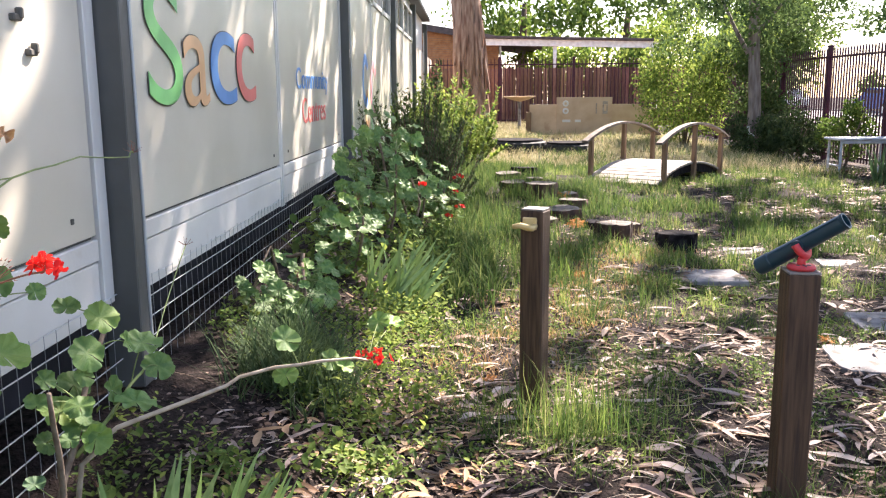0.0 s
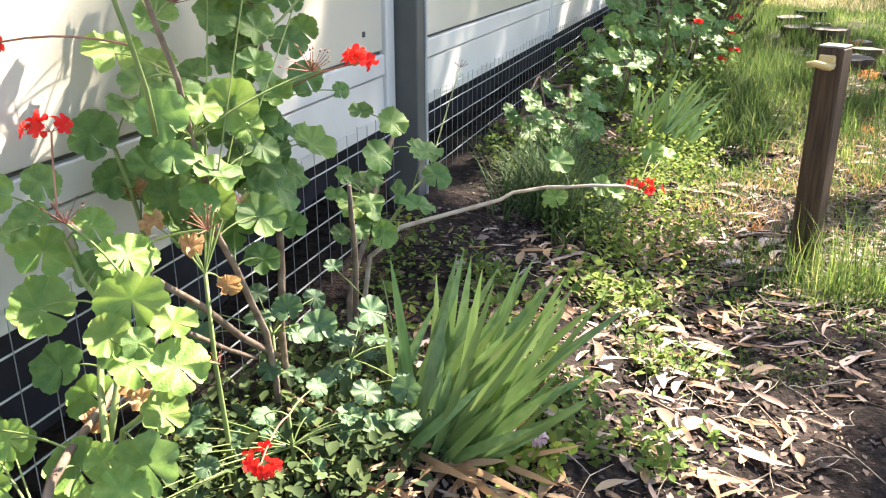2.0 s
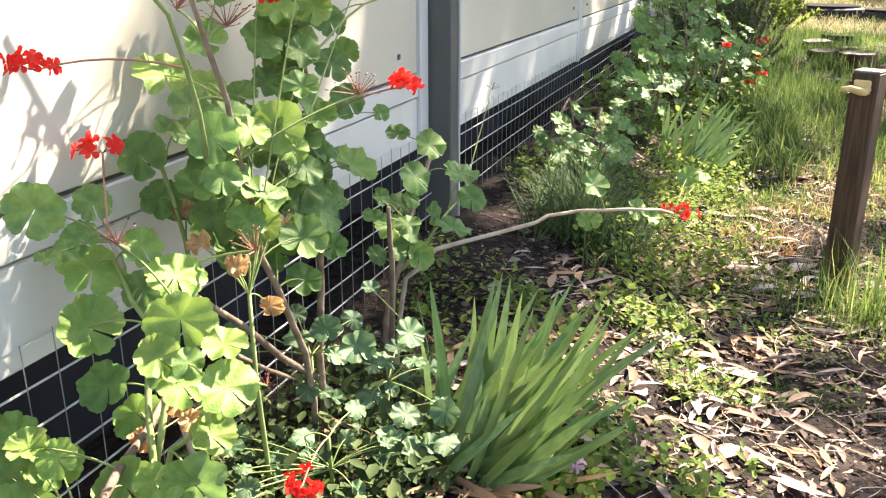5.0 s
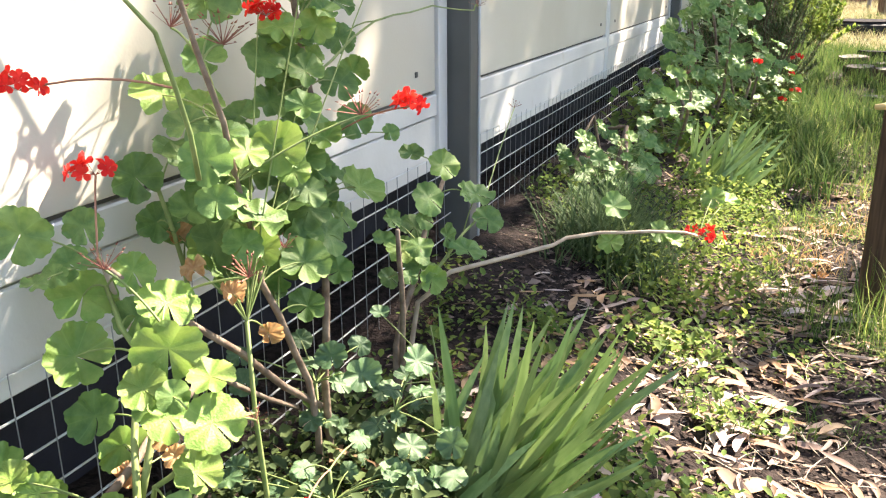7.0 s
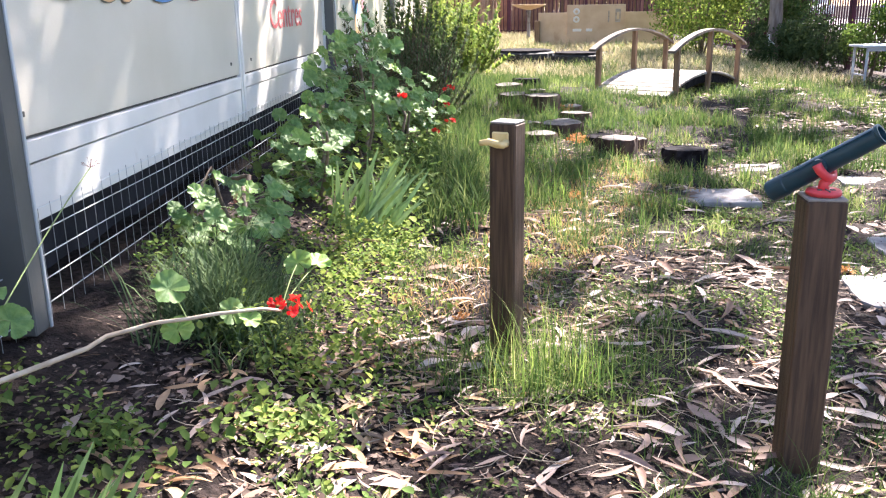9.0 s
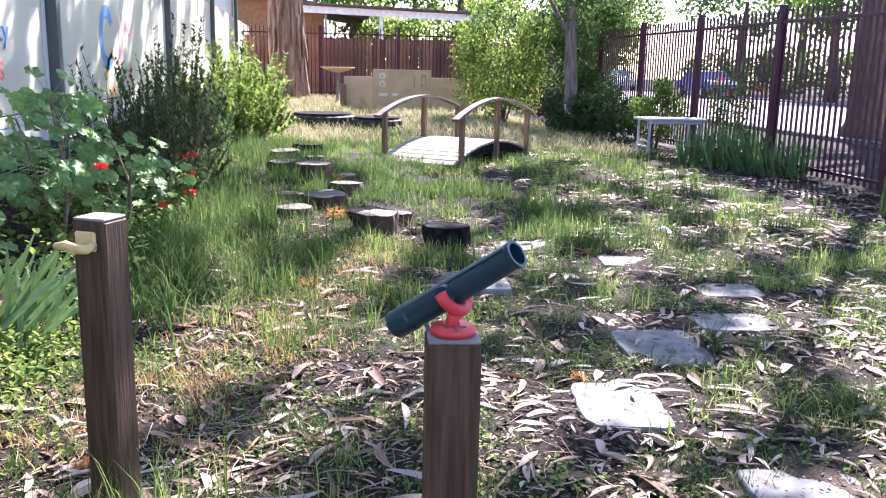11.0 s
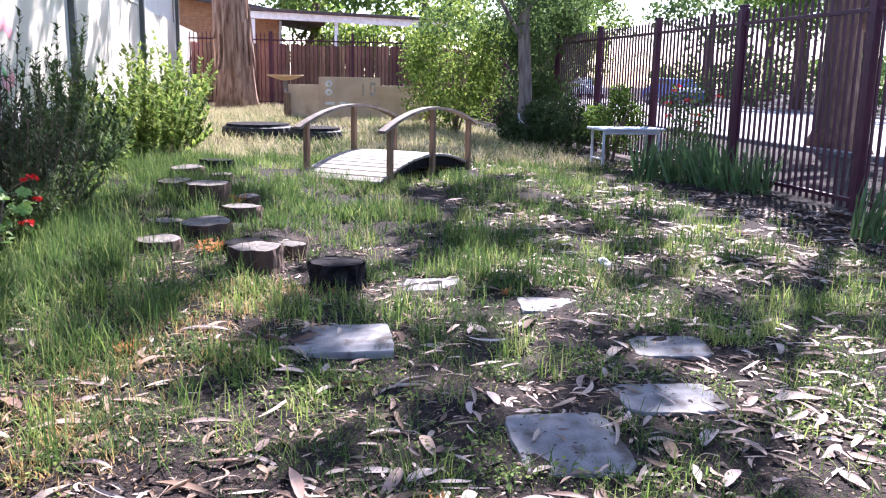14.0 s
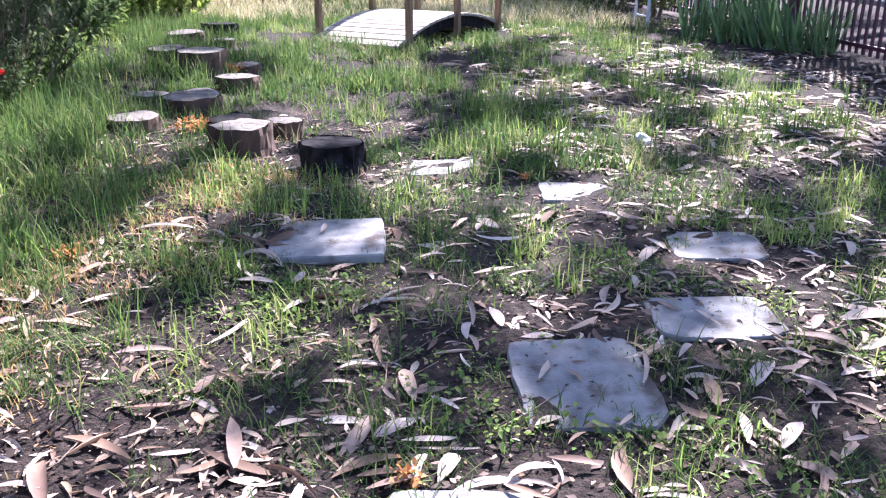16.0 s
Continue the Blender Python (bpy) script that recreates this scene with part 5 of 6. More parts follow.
def build_geranium(base, leaves, stems, label, kinds="a", flowers=(), spent=(), face=(0.62, -0.45, 0.68), seed=0, woody=True):
    """leaves: (x, y, z, width) in the world. stems: lists of points. Each leaf hangs on a stalk from the nearest stem point."""
    g = group_empty("geranium", base[0], base[1], base[2], label, "plant", "geraniums in the wall bed")
    o = Vector(base)
    rng = random.Random(seed)
    nodes = []
    for st in stems:
        pts = [Vector(p[:3]) for p in st]
        if pts[0].z < 0.35:
            pts[0].z = gzf(pts[0].x, pts[0].y) - 0.03
        pts = [p - o for p in pts]
        fine = []
        for a, b in zip(pts, pts[1:]):
            fine += [a.lerp(b, t) + Vector((rng.uniform(-1, 1), rng.uniform(-1, 1), rng.uniform(-1, 1))) * 0.006 for t in (0, 0.33, 0.66)]
        fine.append(pts[-1])
        r0 = st[0][3] if len(st[0]) > 3 else 0.009
        bm = bmesh.new()
        tube(bm, fine, [r0 * (1 - 0.5 * i / len(fine)) for i in range(len(fine))], 8, 0.15)
        part("stem", bm, M["tan"] if 0.0065 < r0 < 0.0078 else M["woody"] if r0 > 0.0065 else M["stem"], g, "brown woody stem" if r0 > 0.0065 else "", True)
        nodes += fine[len(fine) // 3:]
    face = Vector(face).normalized()
    bm = bmesh.new()
    for i, (x, y, z, w) in enumerate(leaves):
        p = Vector((x, y, z)) - o
        nrm = (face + Vector((rng.uniform(-1, 1), rng.uniform(-1, 1), rng.uniform(-1, 1))) * 0.5).normalized()
        m = nrm.to_track_quat("Z", "Y").to_matrix().to_4x4() @ Matrix.Rotation(rng.uniform(-0.8, 0.8), 4, "Z")
        k = rng.choice(kinds)
        ob = mesh_object("leaf", rng.choice(LEAVES[k]), None, g)
        s = w * rng.uniform(1.06, 1.2) * (0.72 if k == "c" else 1)
        ob.matrix_local = Matrix.Translation(p) @ m @ Matrix.Diagonal((s, s * rng.uniform(0.85, 1.0), s * (3.2 if k == "c" else 1), 1))
        q = min(nodes, key=lambda v: (v - p).length + max(0, v.z - p.z) * 2)
        tube(bm, bezier(q, p - nrm * 0.004, 0.02, 5), [0.0021, 0.0018, 0.0016, 0.0014, 0.0012], 5, cap=False)
    tagged(part("petiole", bm, M["stem"], g, smooth=True), kind="stuff")
    for i, f in enumerate(flowers):
        p = Vector(f[:3]) - o
        q = min(nodes, key=lambda v: (v - p).length + max(0, v.z - p.z) * 2)
        bm = bmesh.new()
        tube(bm, bezier(q, p, 0.03, 7), [0.0019] * 7, 5, cap=False)
        part("flower_stalk", bm, M["spent"], g, smooth=True)
        flower_head(g, p, f[3] if len(f) > 3 else 0.03, seed=seed * 7 + i)
    for i, f in enumerate(spent):
        p = Vector(f[:3]) - o
        q = min(nodes, key=lambda v: (v - p).length + max(0, v.z - p.z) * 2)
        bm = bmesh.new()
        tube(bm, bezier(q, p, 0.02, 7), [0.0021] * 7, 5, cap=False)
        part("flower_stalk", bm, M["stem"], g, smooth=True)
        spent_head(g, p, f[3] if len(f) > 3 else 0.045, seed=seed * 5 + i)
    return g


def filled(n, c, r, size, seed):
    g = np.random.default_rng(seed)
    d = g.normal(size=(n, 3))
    d /= np.linalg.norm(d, axis=1)[:, None]
    q = np.array(c) + d * np.array(r) * (g.uniform(0.2, 1, n) ** 0.5)[:, None]
    q[:, 0] = np.maximum(q[:, 0], -1.16)
    return [(*map(float, v), float(s)) for v, s in zip(q, g.uniform(size[0], size[1], n))]


MAIN = [(-1.12, 1.26, 1.08, 0.116), (-0.92, 1.10, 1.01, 0.079), (-0.92, 1.30, 0.99, 0.093), (-0.92, 1.23, 0.88, 0.104), (-0.92, 1.37, 0.76, 0.089), (-0.92, 1.46, 0.79, 0.099), (-0.92, 1.61, 0.85, 0.096), (-1.08, 1.59, 1.08, 0.087),
        (-0.92, 1.21, 1.00, 0.067), (-0.92, 1.12, 0.94, 0.064), (-0.92, 1.47, 0.98, 0.066), (-0.92, 1.40, 1.05, 0.069), (-1.05, 1.84, 1.06, 0.074), (-1.05, 1.29, 1.14, 0.078), (-0.92, 1.40, 0.89, 0.069), (-0.92, 1.18, 0.85, 0.071),
        (-0.92, 1.50, 0.70, 0.070), (-0.92, 1.37, 0.67, 0.069), (-1.05, 1.78, 1.14, 0.078), (-1.05, 1.50, 1.14, 0.069), (-0.92, 1.35, 0.94, 0.062), (-0.92, 1.46, 1.19, 0.065), (-0.92, 1.76, 0.94, 0.043)]
BACK = [(-1.12, 1.28, 0.98, 0.102), (-1.12, 1.17, 0.95, 0.087), (-1.12, 1.29, 0.84, 0.121), (-1.12, 1.21, 0.86, 0.074), (-1.12, 0.92, 0.92, 0.083), (-1.12, 1.04, 0.90, 0.062), (-1.12, 1.00, 0.85, 0.062), (-1.12, 0.97, 0.84, 0.048), (-1.12, 0.93, 0.84, 0.037)]
FRONT = [(-0.90, 0.95, 0.76, 0.097), (-1.08, 0.95, 0.72, 0.107), (-1.06, 0.95, 0.62, 0.090), (-1.03, 1.03, 0.76, 0.078), (-0.97, 1.04, 0.79, 0.093), (-0.79, 0.90, 0.76, 0.062), (-0.77, 0.87, 0.71, 0.089), (-0.87, 0.90, 0.68, 0.072), (-0.91, 0.90, 0.72, 0.064),
         (-0.98, 0.92, 0.60, 0.073), (-0.79, 0.85, 0.64, 0.067), (-1.04, 1.05, 0.83, 0.073), (-1.12, 1.02, 0.79, 0.102), (-1.08, 0.80, 0.59, 0.065), (-1.03, 0.80, 0.58, 0.064), (-0.84, 0.88, 0.73, 0.049), (-0.90, 0.90, 0.69, 0.052)]
LOWER = [(-1.17, 0.86, 0.55, 0.097), (-1.05, 0.82, 0.55, 0.080), (-1.16, 0.82, 0.51, 0.068), (-1.09, 0.82, 0.54, 0.058), (-1.10, 0.78, 0.48, 0.117), (-0.91, 0.80, 0.56, 0.083), (-0.86, 0.80, 0.58, 0.053), (-0.79, 0.80, 0.59, 0.089), (-0.81, 0.77, 0.56, 0.069), (-0.85, 0.77, 0.53, 0.071), (-0.92, 0.78, 0.51, 0.061)]
SIDE = [(-0.93, 2.00, 0.73, 0.093), (-0.89, 2.00, 0.82, 0.085), (-0.87, 2.20, 0.70, 0.100), (-0.87, 2.30, 0.60, 0.088), (-0.86, 2.10, 0.57, 0.103), (-0.97, 2.00, 0.65, 0.079), (-1.02, 2.10, 0.82, 0.067), (-0.91, 1.90, 0.58, 0.090), (-1.00, 1.90, 0.54, 0.064),
        (-0.92, 2.10, 0.60, 0.076), (-0.96, 1.90, 0.62, 0.076), (-0.88, 1.90, 0.55, 0.071), (-0.87, 2.10, 0.73, 0.060)]
LOW = [(-0.99, 1.45, 0.50, 0.070), (-0.92, 1.45, 0.53, 0.064), (-0.85, 1.45, 0.50, 0.075), (-0.82, 1.45, 0.39, 0.069), (-0.73, 1.35, 0.34, 0.068), (-0.68, 1.35, 0.34, 0.065), (-0.72, 1.40, 0.39, 0.060), (-0.64, 1.42, 0.40, 0.061), (-1.07, 1.35, 0.49, 0.057), (-0.63, 1.40, 0.34, 0.059),
       (-1.11, 1.40, 0.52, 0.051), (-0.77, 1.55, 0.50, 0.070), (-0.93, 1.70, 0.53, 0.045), (-1.01, 1.20, 0.37, 0.059), (-1.02, 1.50, 0.53, 0.050), (-0.93, 1.60, 0.49, 0.051), (-0.81, 1.50, 0.45, 0.053), (-0.74, 1.50, 0.46, 0.047), (-0.90, 1.45, 0.47, 0.053)]
BED = gzf(-0.95, 1.4)
build_geranium((-0.95, 1.45, BED), MAIN + filled(34, (-1.0, 1.45, 1.32), (0.10, 0.34, 0.24), (0.05, 0.085), 1) + filled(48, (-1.0, 1.36, 0.92), (0.07, 0.22, 0.24), (0.065, 0.10), 41) + filled(26, (-1.0, 1.58, 1.0), (0.07, 0.18, 0.3), (0.055, 0.085), 43),
               [[(-0.95, 1.45, BED - 0.03, 0.008), (-0.93, 1.38, 0.50), (-0.96, 1.28, 0.75), (-0.95, 1.2, 1.05), (-0.97, 1.1, 1.35)], [(-0.94, 1.46, BED - 0.03, 0.009), (-0.96, 1.5, 0.60), (-0.98, 1.55, 0.95), (-1.0, 1.5, 1.3), (-0.98, 1.42, 1.6)],
                [(-0.93, 1.42, 0.42, 0.008), (-1.0, 1.12, 0.72), (-1.06, 1.0, 0.86)], [(-0.92, 1.08, 0.98, 0.0045), (-0.9, 1.0, 1.2), (-0.93, 0.92, 1.3)], [(-0.99, 1.55, 1.08, 0.003), (-1.0, 1.85, 1.17), (-1.0, 2.2, 1.2), (-1.0, 2.53, 1.17)]],
               "tall red-flowered geranium with broad green leaves against the wall", "aaaaaaab",
               flowers=[(-1.13, 1.09, 0.97, 0.032), (-1.13, 0.97, 1.12, 0.028), (-0.95, 1.34, 1.21, 0.026), (-0.72, 1.42, 1.055, 0.022), (-0.98, 1.0, 1.32, 0.034), (-0.9, 1.1, 1.42, 0.03)],
               spent=[(-0.95, 1.21, 1.17, 0.06), (-0.8, 1.39, 1.04, 0.06), (-0.85, 1.09, 0.83, 0.045), (-1.0, 1.15, 1.20, 0.05), (-1.0, 2.56, 1.18, 0.035), (-0.9, 1.3, 1.4, 0.05), (-0.93, 1.32, 0.80, 0.04)], seed=1)
build_geranium((-0.9, 1.75, gzf(-0.9, 1.75)), SIDE + filled(6, (-0.95, 1.95, 0.62), (0.05, 0.15, 0.14), (0.045, 0.07), 61),
               [[(-0.9, 1.72, 0.20, 0.010), (-0.92, 1.76, 0.42), (-0.93, 1.95, 0.62), (-0.92, 2.1, 0.78)], [(-0.92, 1.76, 0.30, 0.009), (-0.9, 1.75, 0.5), (-0.87, 1.68, 0.74)], [(-0.93, 1.9, 0.5, 0.006), (-0.92, 2.15, 0.55), (-0.9, 2.33, 0.62)]],
               "smaller geranium with pale green leaves beside the steel column", "aaab", spent=[(-1.1, 3.28, 0.77, 0.035)], seed=2)
build_geranium((-0.9, 1.9, gzf(-0.9, 1.9)), [(-0.52, 2.35, 0.66, 0.08), (-0.54, 2.43, 0.53, 0.075), (-0.40, 2.42, 0.58, 0.065), (-0.36, 2.42, 0.56, 0.06), (-0.28, 2.62, 0.64, 0.07), (-0.24, 2.68, 0.62, 0.07)],
               [[(-0.95, 1.86, 0.24, 0.0075), (-0.92, 1.90, 0.48), (-0.86, 1.97, 0.545), (-0.68, 2.15, 0.57), (-0.60, 2.28, 0.59), (-0.42, 2.37, 0.59), (-0.30, 2.49, 0.555)]],
               "long bare geranium branch ending in a scarlet flower", "ab", flowers=[(-0.285, 2.505, 0.55, 0.036)], seed=3)
build_geranium((-0.9, 0.8, gzf(-0.9, 0.8)), FRONT + LOWER,
               [[(-0.87, 0.5, 0.1, 0.0085), (-0.88, 0.6, 0.45), (-0.91, 0.75, 0.57), (-0.94, 0.9, 0.60), (-0.98, 1.12, 0.63), (-0.95, 1.36, 0.45)], [(-0.90, 0.82, 0.1, 0.0064), (-0.90, 0.85, 0.58), (-0.99, 0.98, 0.73), (-1.09, 1.04, 0.80)], [(-0.90, 0.86, 0.56, 0.006), (-0.92, 0.92, 0.68), (-0.95, 1.0, 0.77)], [(-0.90, 0.85, 0.54, 0.005), (-0.84, 0.86, 0.62), (-0.79, 0.87, 0.69)]],
               "sunlit geranium with large yellow-green leaves in the bed", "bbbbbba", spent=[(-1.0, 0.95, 0.87, 0.045), (-0.75, 0.94, 0.68, 0.025)], face=(0.55, -0.62, 0.62), seed=4)
build_geranium((-1.1, 1.1, gzf(-1.1, 1.1)), BACK, [[(-1.08, 1.2, 0.2, 0.007), (-1.09, 1.15, 0.55), (-1.1, 1.05, 0.83)], [(-1.08, 1.2, 0.3, 0.006), (-1.1, 1.25, 0.7), (-1.1, 1.2, 0.92)]], "thin geranium shoots with dark leaves close to the wall", "a", seed=5)
build_geranium((-0.80, 1.5, gzf(-0.8, 1.5)), LOW + filled(26, (-0.82, 1.45, 0.34), (0.18, 0.3, 0.10), (0.03, 0.055), 6) + filled(14, (-0.98, 1.15, 0.32), (0.13, 0.28, 0.08), (0.035, 0.06), 8), [[(-0.8, 1.45, 0.16, 0.006), (-0.8, 1.5, 0.4)], [(-0.84, 1.3, 0.16, 0.006), (-0.82, 1.25, 0.4)], [(-0.78, 1.7, 0.15, 0.006), (-0.8, 1.75, 0.35)], [(-0.95, 1.45, 0.15, 0.006), (-0.96, 1.45, 0.46)]],
               "low seedling geraniums with small bluish-green leaves darkened as shade", "d", flowers=[(-0.79, 1.09, 0.40, 0.026)], spent=[(-0.75, 1.68, 0.42, 0.04), (-0.70, 1.72, 0.31, 0.035), (-0.9, 1.93, 0.41, 0.03)], seed=6, face=(0.4, -0.5, 0.8))
for k, (x, y, n, top, rr, sz) in enumerate(((-0.72, 5.15, 46, 0.75, (0.25, 0.45, 0.30), (0.06, 0.10)), (-0.62, 6.35, 125, 1.05, (0.36, 0.62, 0.42), (0.07, 0.12)), (-0.45, 7.2, 60, 0.7, (0.4, 0.55, 0.34), (0.07, 0.11)), (-0.85, 4.0, 70, 0.55, (0.22, 0.5, 0.18), (0.05, 0.085)))):
    zb = gzf(x, y)
    build_geranium((x, y, zb), filled(n, (x, y, top - rr[2] * 0.6), rr, sz, 20 + k), [[(x, y, zb - 0.03, 0.014), (x + 0.05, y + 0.1, zb + 0.3), (x - 0.05, y + 0.2, top)], [(x + 0.02, y, zb - 0.03, 0.012), (x + 0.1, y - 0.15, zb + 0.3), (x + 0.12, y - 0.25, top - 0.1)], [(x, y + 0.1, zb, 0.01), (x - 0.1, y + 0.05, zb + 0.35), (x - 0.15, y - 0.1, top - 0.1)]],
                   "bushy geranium with rounded leaves and red flowers by the wall", "aaaab", flowers=[(x + 0.3, y - 0.2, top - 0.35, 0.018)] if k in (1, 2) else [], spent=[(x + 0.1, y - 0.3, top, 0.045)], seed=30 + k)

build_geranium((-0.25, 7.7, gzf(-0.25, 7.7)), filled(46, (-0.28, 7.7, 0.42), (0.24, 0.4, 0.22), (0.06, 0.1), 71), [[(-0.25, 7.7, 0.1, 0.01), (-0.2, 7.75, 0.5)], [(-0.3, 7.6, 0.1, 0.01), (-0.2, 7.5, 0.4)]],
               "lime-leaved geranium with red flowers at the edge of the grass", "ab", flowers=[(-0.08, 7.88, 0.58, 0.032), (-0.06, 7.70, 0.33, 0.032), (-0.1, 8.1, 0.42, 0.026)], seed=72)
build_geranium((-0.9, 1.2, BED), [(-0.98, 1.12, 0.82, 0.06), (-0.95, 1.18, 0.76, 0.055), (-0.93, 1.25, 0.66, 0.06), (-0.88, 0.9, 0.645, 0.05), (-0.83, 0.86, 0.65, 0.045), (-1.1, 1.24, 0.83, 0.06), (-1.08, 1.3, 0.78, 0.06), (-0.95, 0.9, 0.57, 0.055), (-1.0, 1.4, 1.25, 0.05), (-0.97, 1.5, 1.1, 0.045), (-0.88, 1.62, 1.28, 0.05), (-0.88, 1.36, 1.3, 0.05)],
               [[(-0.93, 1.22, 0.28, 0.006), (-0.94, 1.2, 0.7)]], "withered geranium shoot with curled brown leaves", "c", seed=50)

# iris clumps: sword blades in fans
def blade_mesh(seed, w=0.025, mat="iris"):
    rng = random.Random(seed)
    bm = bmesh.new()
    bend = rng.uniform(0.02, 0.28)
    prev = None
    for k in range(9):
        t = k / 8
        ww = w * (0.75 + 0.5 * t) * (1 - t ** 3.2) + 0.0006
        x = bend * t * t
        z = t * (1 - 0.12 * bend * t)
        row = [bm.verts.new((x + 0.0, -ww / 2 / 0.45, z)), bm.verts.new((x - 0.009 * (1 - t), 0, z)), bm.verts.new((x, ww / 2 / 0.45, z))]
        if prev:
            for j in range(2):
                bm.faces.new((prev[j], prev[j + 1], row[j + 1], row[j]))
        prev = row
    me = bpy.data.meshes.new("blade")
    bm.to_mesh(me)
    bm.free()
    me.shade_smooth()
    me.materials.append(M[mat])
    return me


BLADES = [blade_mesh(i) for i in range(7)]
DARK_BLADES = [blade_mesh(i + 40, 0.024, "iris_dark") for i in range(5)]
DRY_BLADES = [blade_mesh(i + 20, 0.02, "tanleaf") for i in range(4)]


def build_iris(x, y, n, r, length, lean_dir, lean, label, seed):
    z = gzf(x, y)
    g = group_empty("iris_clump", x, y, z - 0.02, label, "plant", "iris clumps")
    rng = random.Random(seed)
    for i in range(n):
        a = rng.uniform(0, 6.28)
        q = r * math.sqrt(rng.random())
        px, py = q * math.cos(a), q * math.sin(a)
        L = rng.uniform(*length)
        t = max(rng.gauss(lean[0], lean[1]), -5 if lean[0] > 20 else -40)
        d = lean_dir + rng.gauss(0, 22)
        ob = mesh_object("blade", rng.choice(DARK_BLADES if x > 3 else BLADES), None, g)
        ob.matrix_local = Matrix.Translation((px, py, gzf(x + px, y + py) - z)) @ pose(0, 0, 0, 0, 0, d) @ pose(0, 0, 0, 0, t, 0) @ pose(0, 0, 0, 0, 0, rng.choice((90, 70, 110)) + rng.gauss(0, 18)) @ Matrix.Diagonal((L, 0.45 * 1.1, L, 1))
    for i in range(n // 3 if x < 3 else 0):
        a = rng.uniform(0, 6.28)
        ob = mesh_object("dry_blade", rng.choice(DRY_BLADES), None, g)
        L = rng.uniform(0.12, 0.26)
        px, py = r * math.cos(a), r * math.sin(a)
        ob.matrix_local = Matrix.Translation((px, py, gzf(x + px, y + py) - z + 0.03)) @ pose(0, 0, 0, 0, 0, math.degrees(a) + rng.gauss(0, 35)) @ pose(0, 0, 0, 0, rng.uniform(62, 98), 0) @ pose(0, 0, 0, 0, 0, rng.uniform(0, 180)) @ Matrix.Diagonal((L, 0.4, L, 1))
    return g


build_iris(-0.635, 1.58, 88, 0.10, (0.18, 0.50), 18, (36, 18), "clump of grey-green sword-leaved iris in the bed", 1)
build_iris(-0.72, 1.50, 6, 0.07, (0.22, 0.38), 21, (20, 18), "small clump of grey-green sword-leaved iris", 2)
build_iris(-0.47, 4.85, 46, 0.16, (0.30, 0.52), 25, (28, 20), "clump of bright green sword-leaved iris beside the path", 3)
for k, (x, y, n) in enumerate(((6.2, 12.6, 46), (6.45, 12.2, 50), (6.62, 11.8, 46), (6.78, 11.3, 36), (6.35, 8.35, 46), (6.6, 7.6, 40))):
    build_iris(x, y, n * 2, 0.30, (0.38, 0.66), 20 + 60 * k, (14, 16), "clump of dark green iris leaves along the steel fence", 10 + k)

# climbing rose on the fence
rose = group_empty("rose_bush", 6.75, 12.9, gzf(6.75, 12.9), "red-flowered rose bush climbing the steel fence", "shrub")
for k in range(5):
    bm = bmesh.new()
    a = k * 1.3
    tube(bm, [(0, 0, -0.03), (0.1 * math.cos(a), 0.25 * math.sin(a), 0.5), (0.15 * math.cos(a), 0.45 * math.sin(a), 1.1)], [0.012, 0.009, 0.004], 6)
    part("stem", bm, M["woody"], rose)
tagged(foliage("leaves", [(0.1 * math.cos(k), 0.5 * math.sin(k * 1.7), 0.35 + 0.16 * (k % 6)) for k in range(22)], [0.16] * 22, 50, 0.05, M["leaf_gum"], rose), kind="stuff")
for k in range(9):
    flower_head(rose, (0.12 * math.cos(k * 2.1), 0.55 * math.sin(k * 1.9), 0.7 + 0.06 * k), 0.035, seed=60 + k)

# ---- grass, weeds and leaf litter ----
BL_V = [(-0.5, 0, 0), (0.5, 0, 0), (-0.42, 0.06, 0.4), (0.42, 0.06, 0.4), (-0.25, 0.22, 0.75), (0.25, 0.22, 0.75), (0, 0.48, 1.0)]
BL_F = [(0, 1, 3, 2), (2, 3, 5, 4), (4, 5, 6)]


def grass_patch(name, tx, ty, blades, length, width, spread, mat, label, lean=(0.0, 0.7)):
    n = len(tx) * blades
    x = np.repeat(tx, blades) + RNG.normal(0, spread, n)
    y = np.repeat(ty, blades) + RNG.normal(0, spread, n)
    L = RNG.uniform(length[0], length[1], n) * np.repeat(RNG.uniform(0.7, 1.25, len(tx)), blades)
    R = turns(n, tilt=(-lean[1], lean[0]), size=(1, 1))
    S = np.zeros((n, 3, 3))
    S[:, 0, 0], S[:, 1, 1], S[:, 2, 2] = width * RNG.uniform(0.7, 1.3, n), L, L
    ob = batch(name, BL_V, BL_F, R @ S, np.stack([x, y, gz(x, y) - 0.004], 1), M[mat])
    return tagged(ob, label, "grass", kind="stuff")


def scatter(n, x0, x1, y0, y1, keep):
    x, y = RNG.uniform(x0, x1, n), RNG.uniform(y0, y1, n)
    k = keep(x, y)
    ok = RNG.random(n) < k
    return x[ok], y[ok]


PAVERS = [(1.75, 6.12), (2.45, 4.88), (2.99, 5.23), (3.30, 5.90), (2.95, 6.71), (2.36, 7.26), (2.0, 4.20), (2.36, 3.45)]


def off_pavers(x, y, r=0.22):
    k = np.ones_like(x)
    for a, b in PAVERS:
        k *= (np.maximum(abs(x - a), abs(y - b)) > r)
    return k


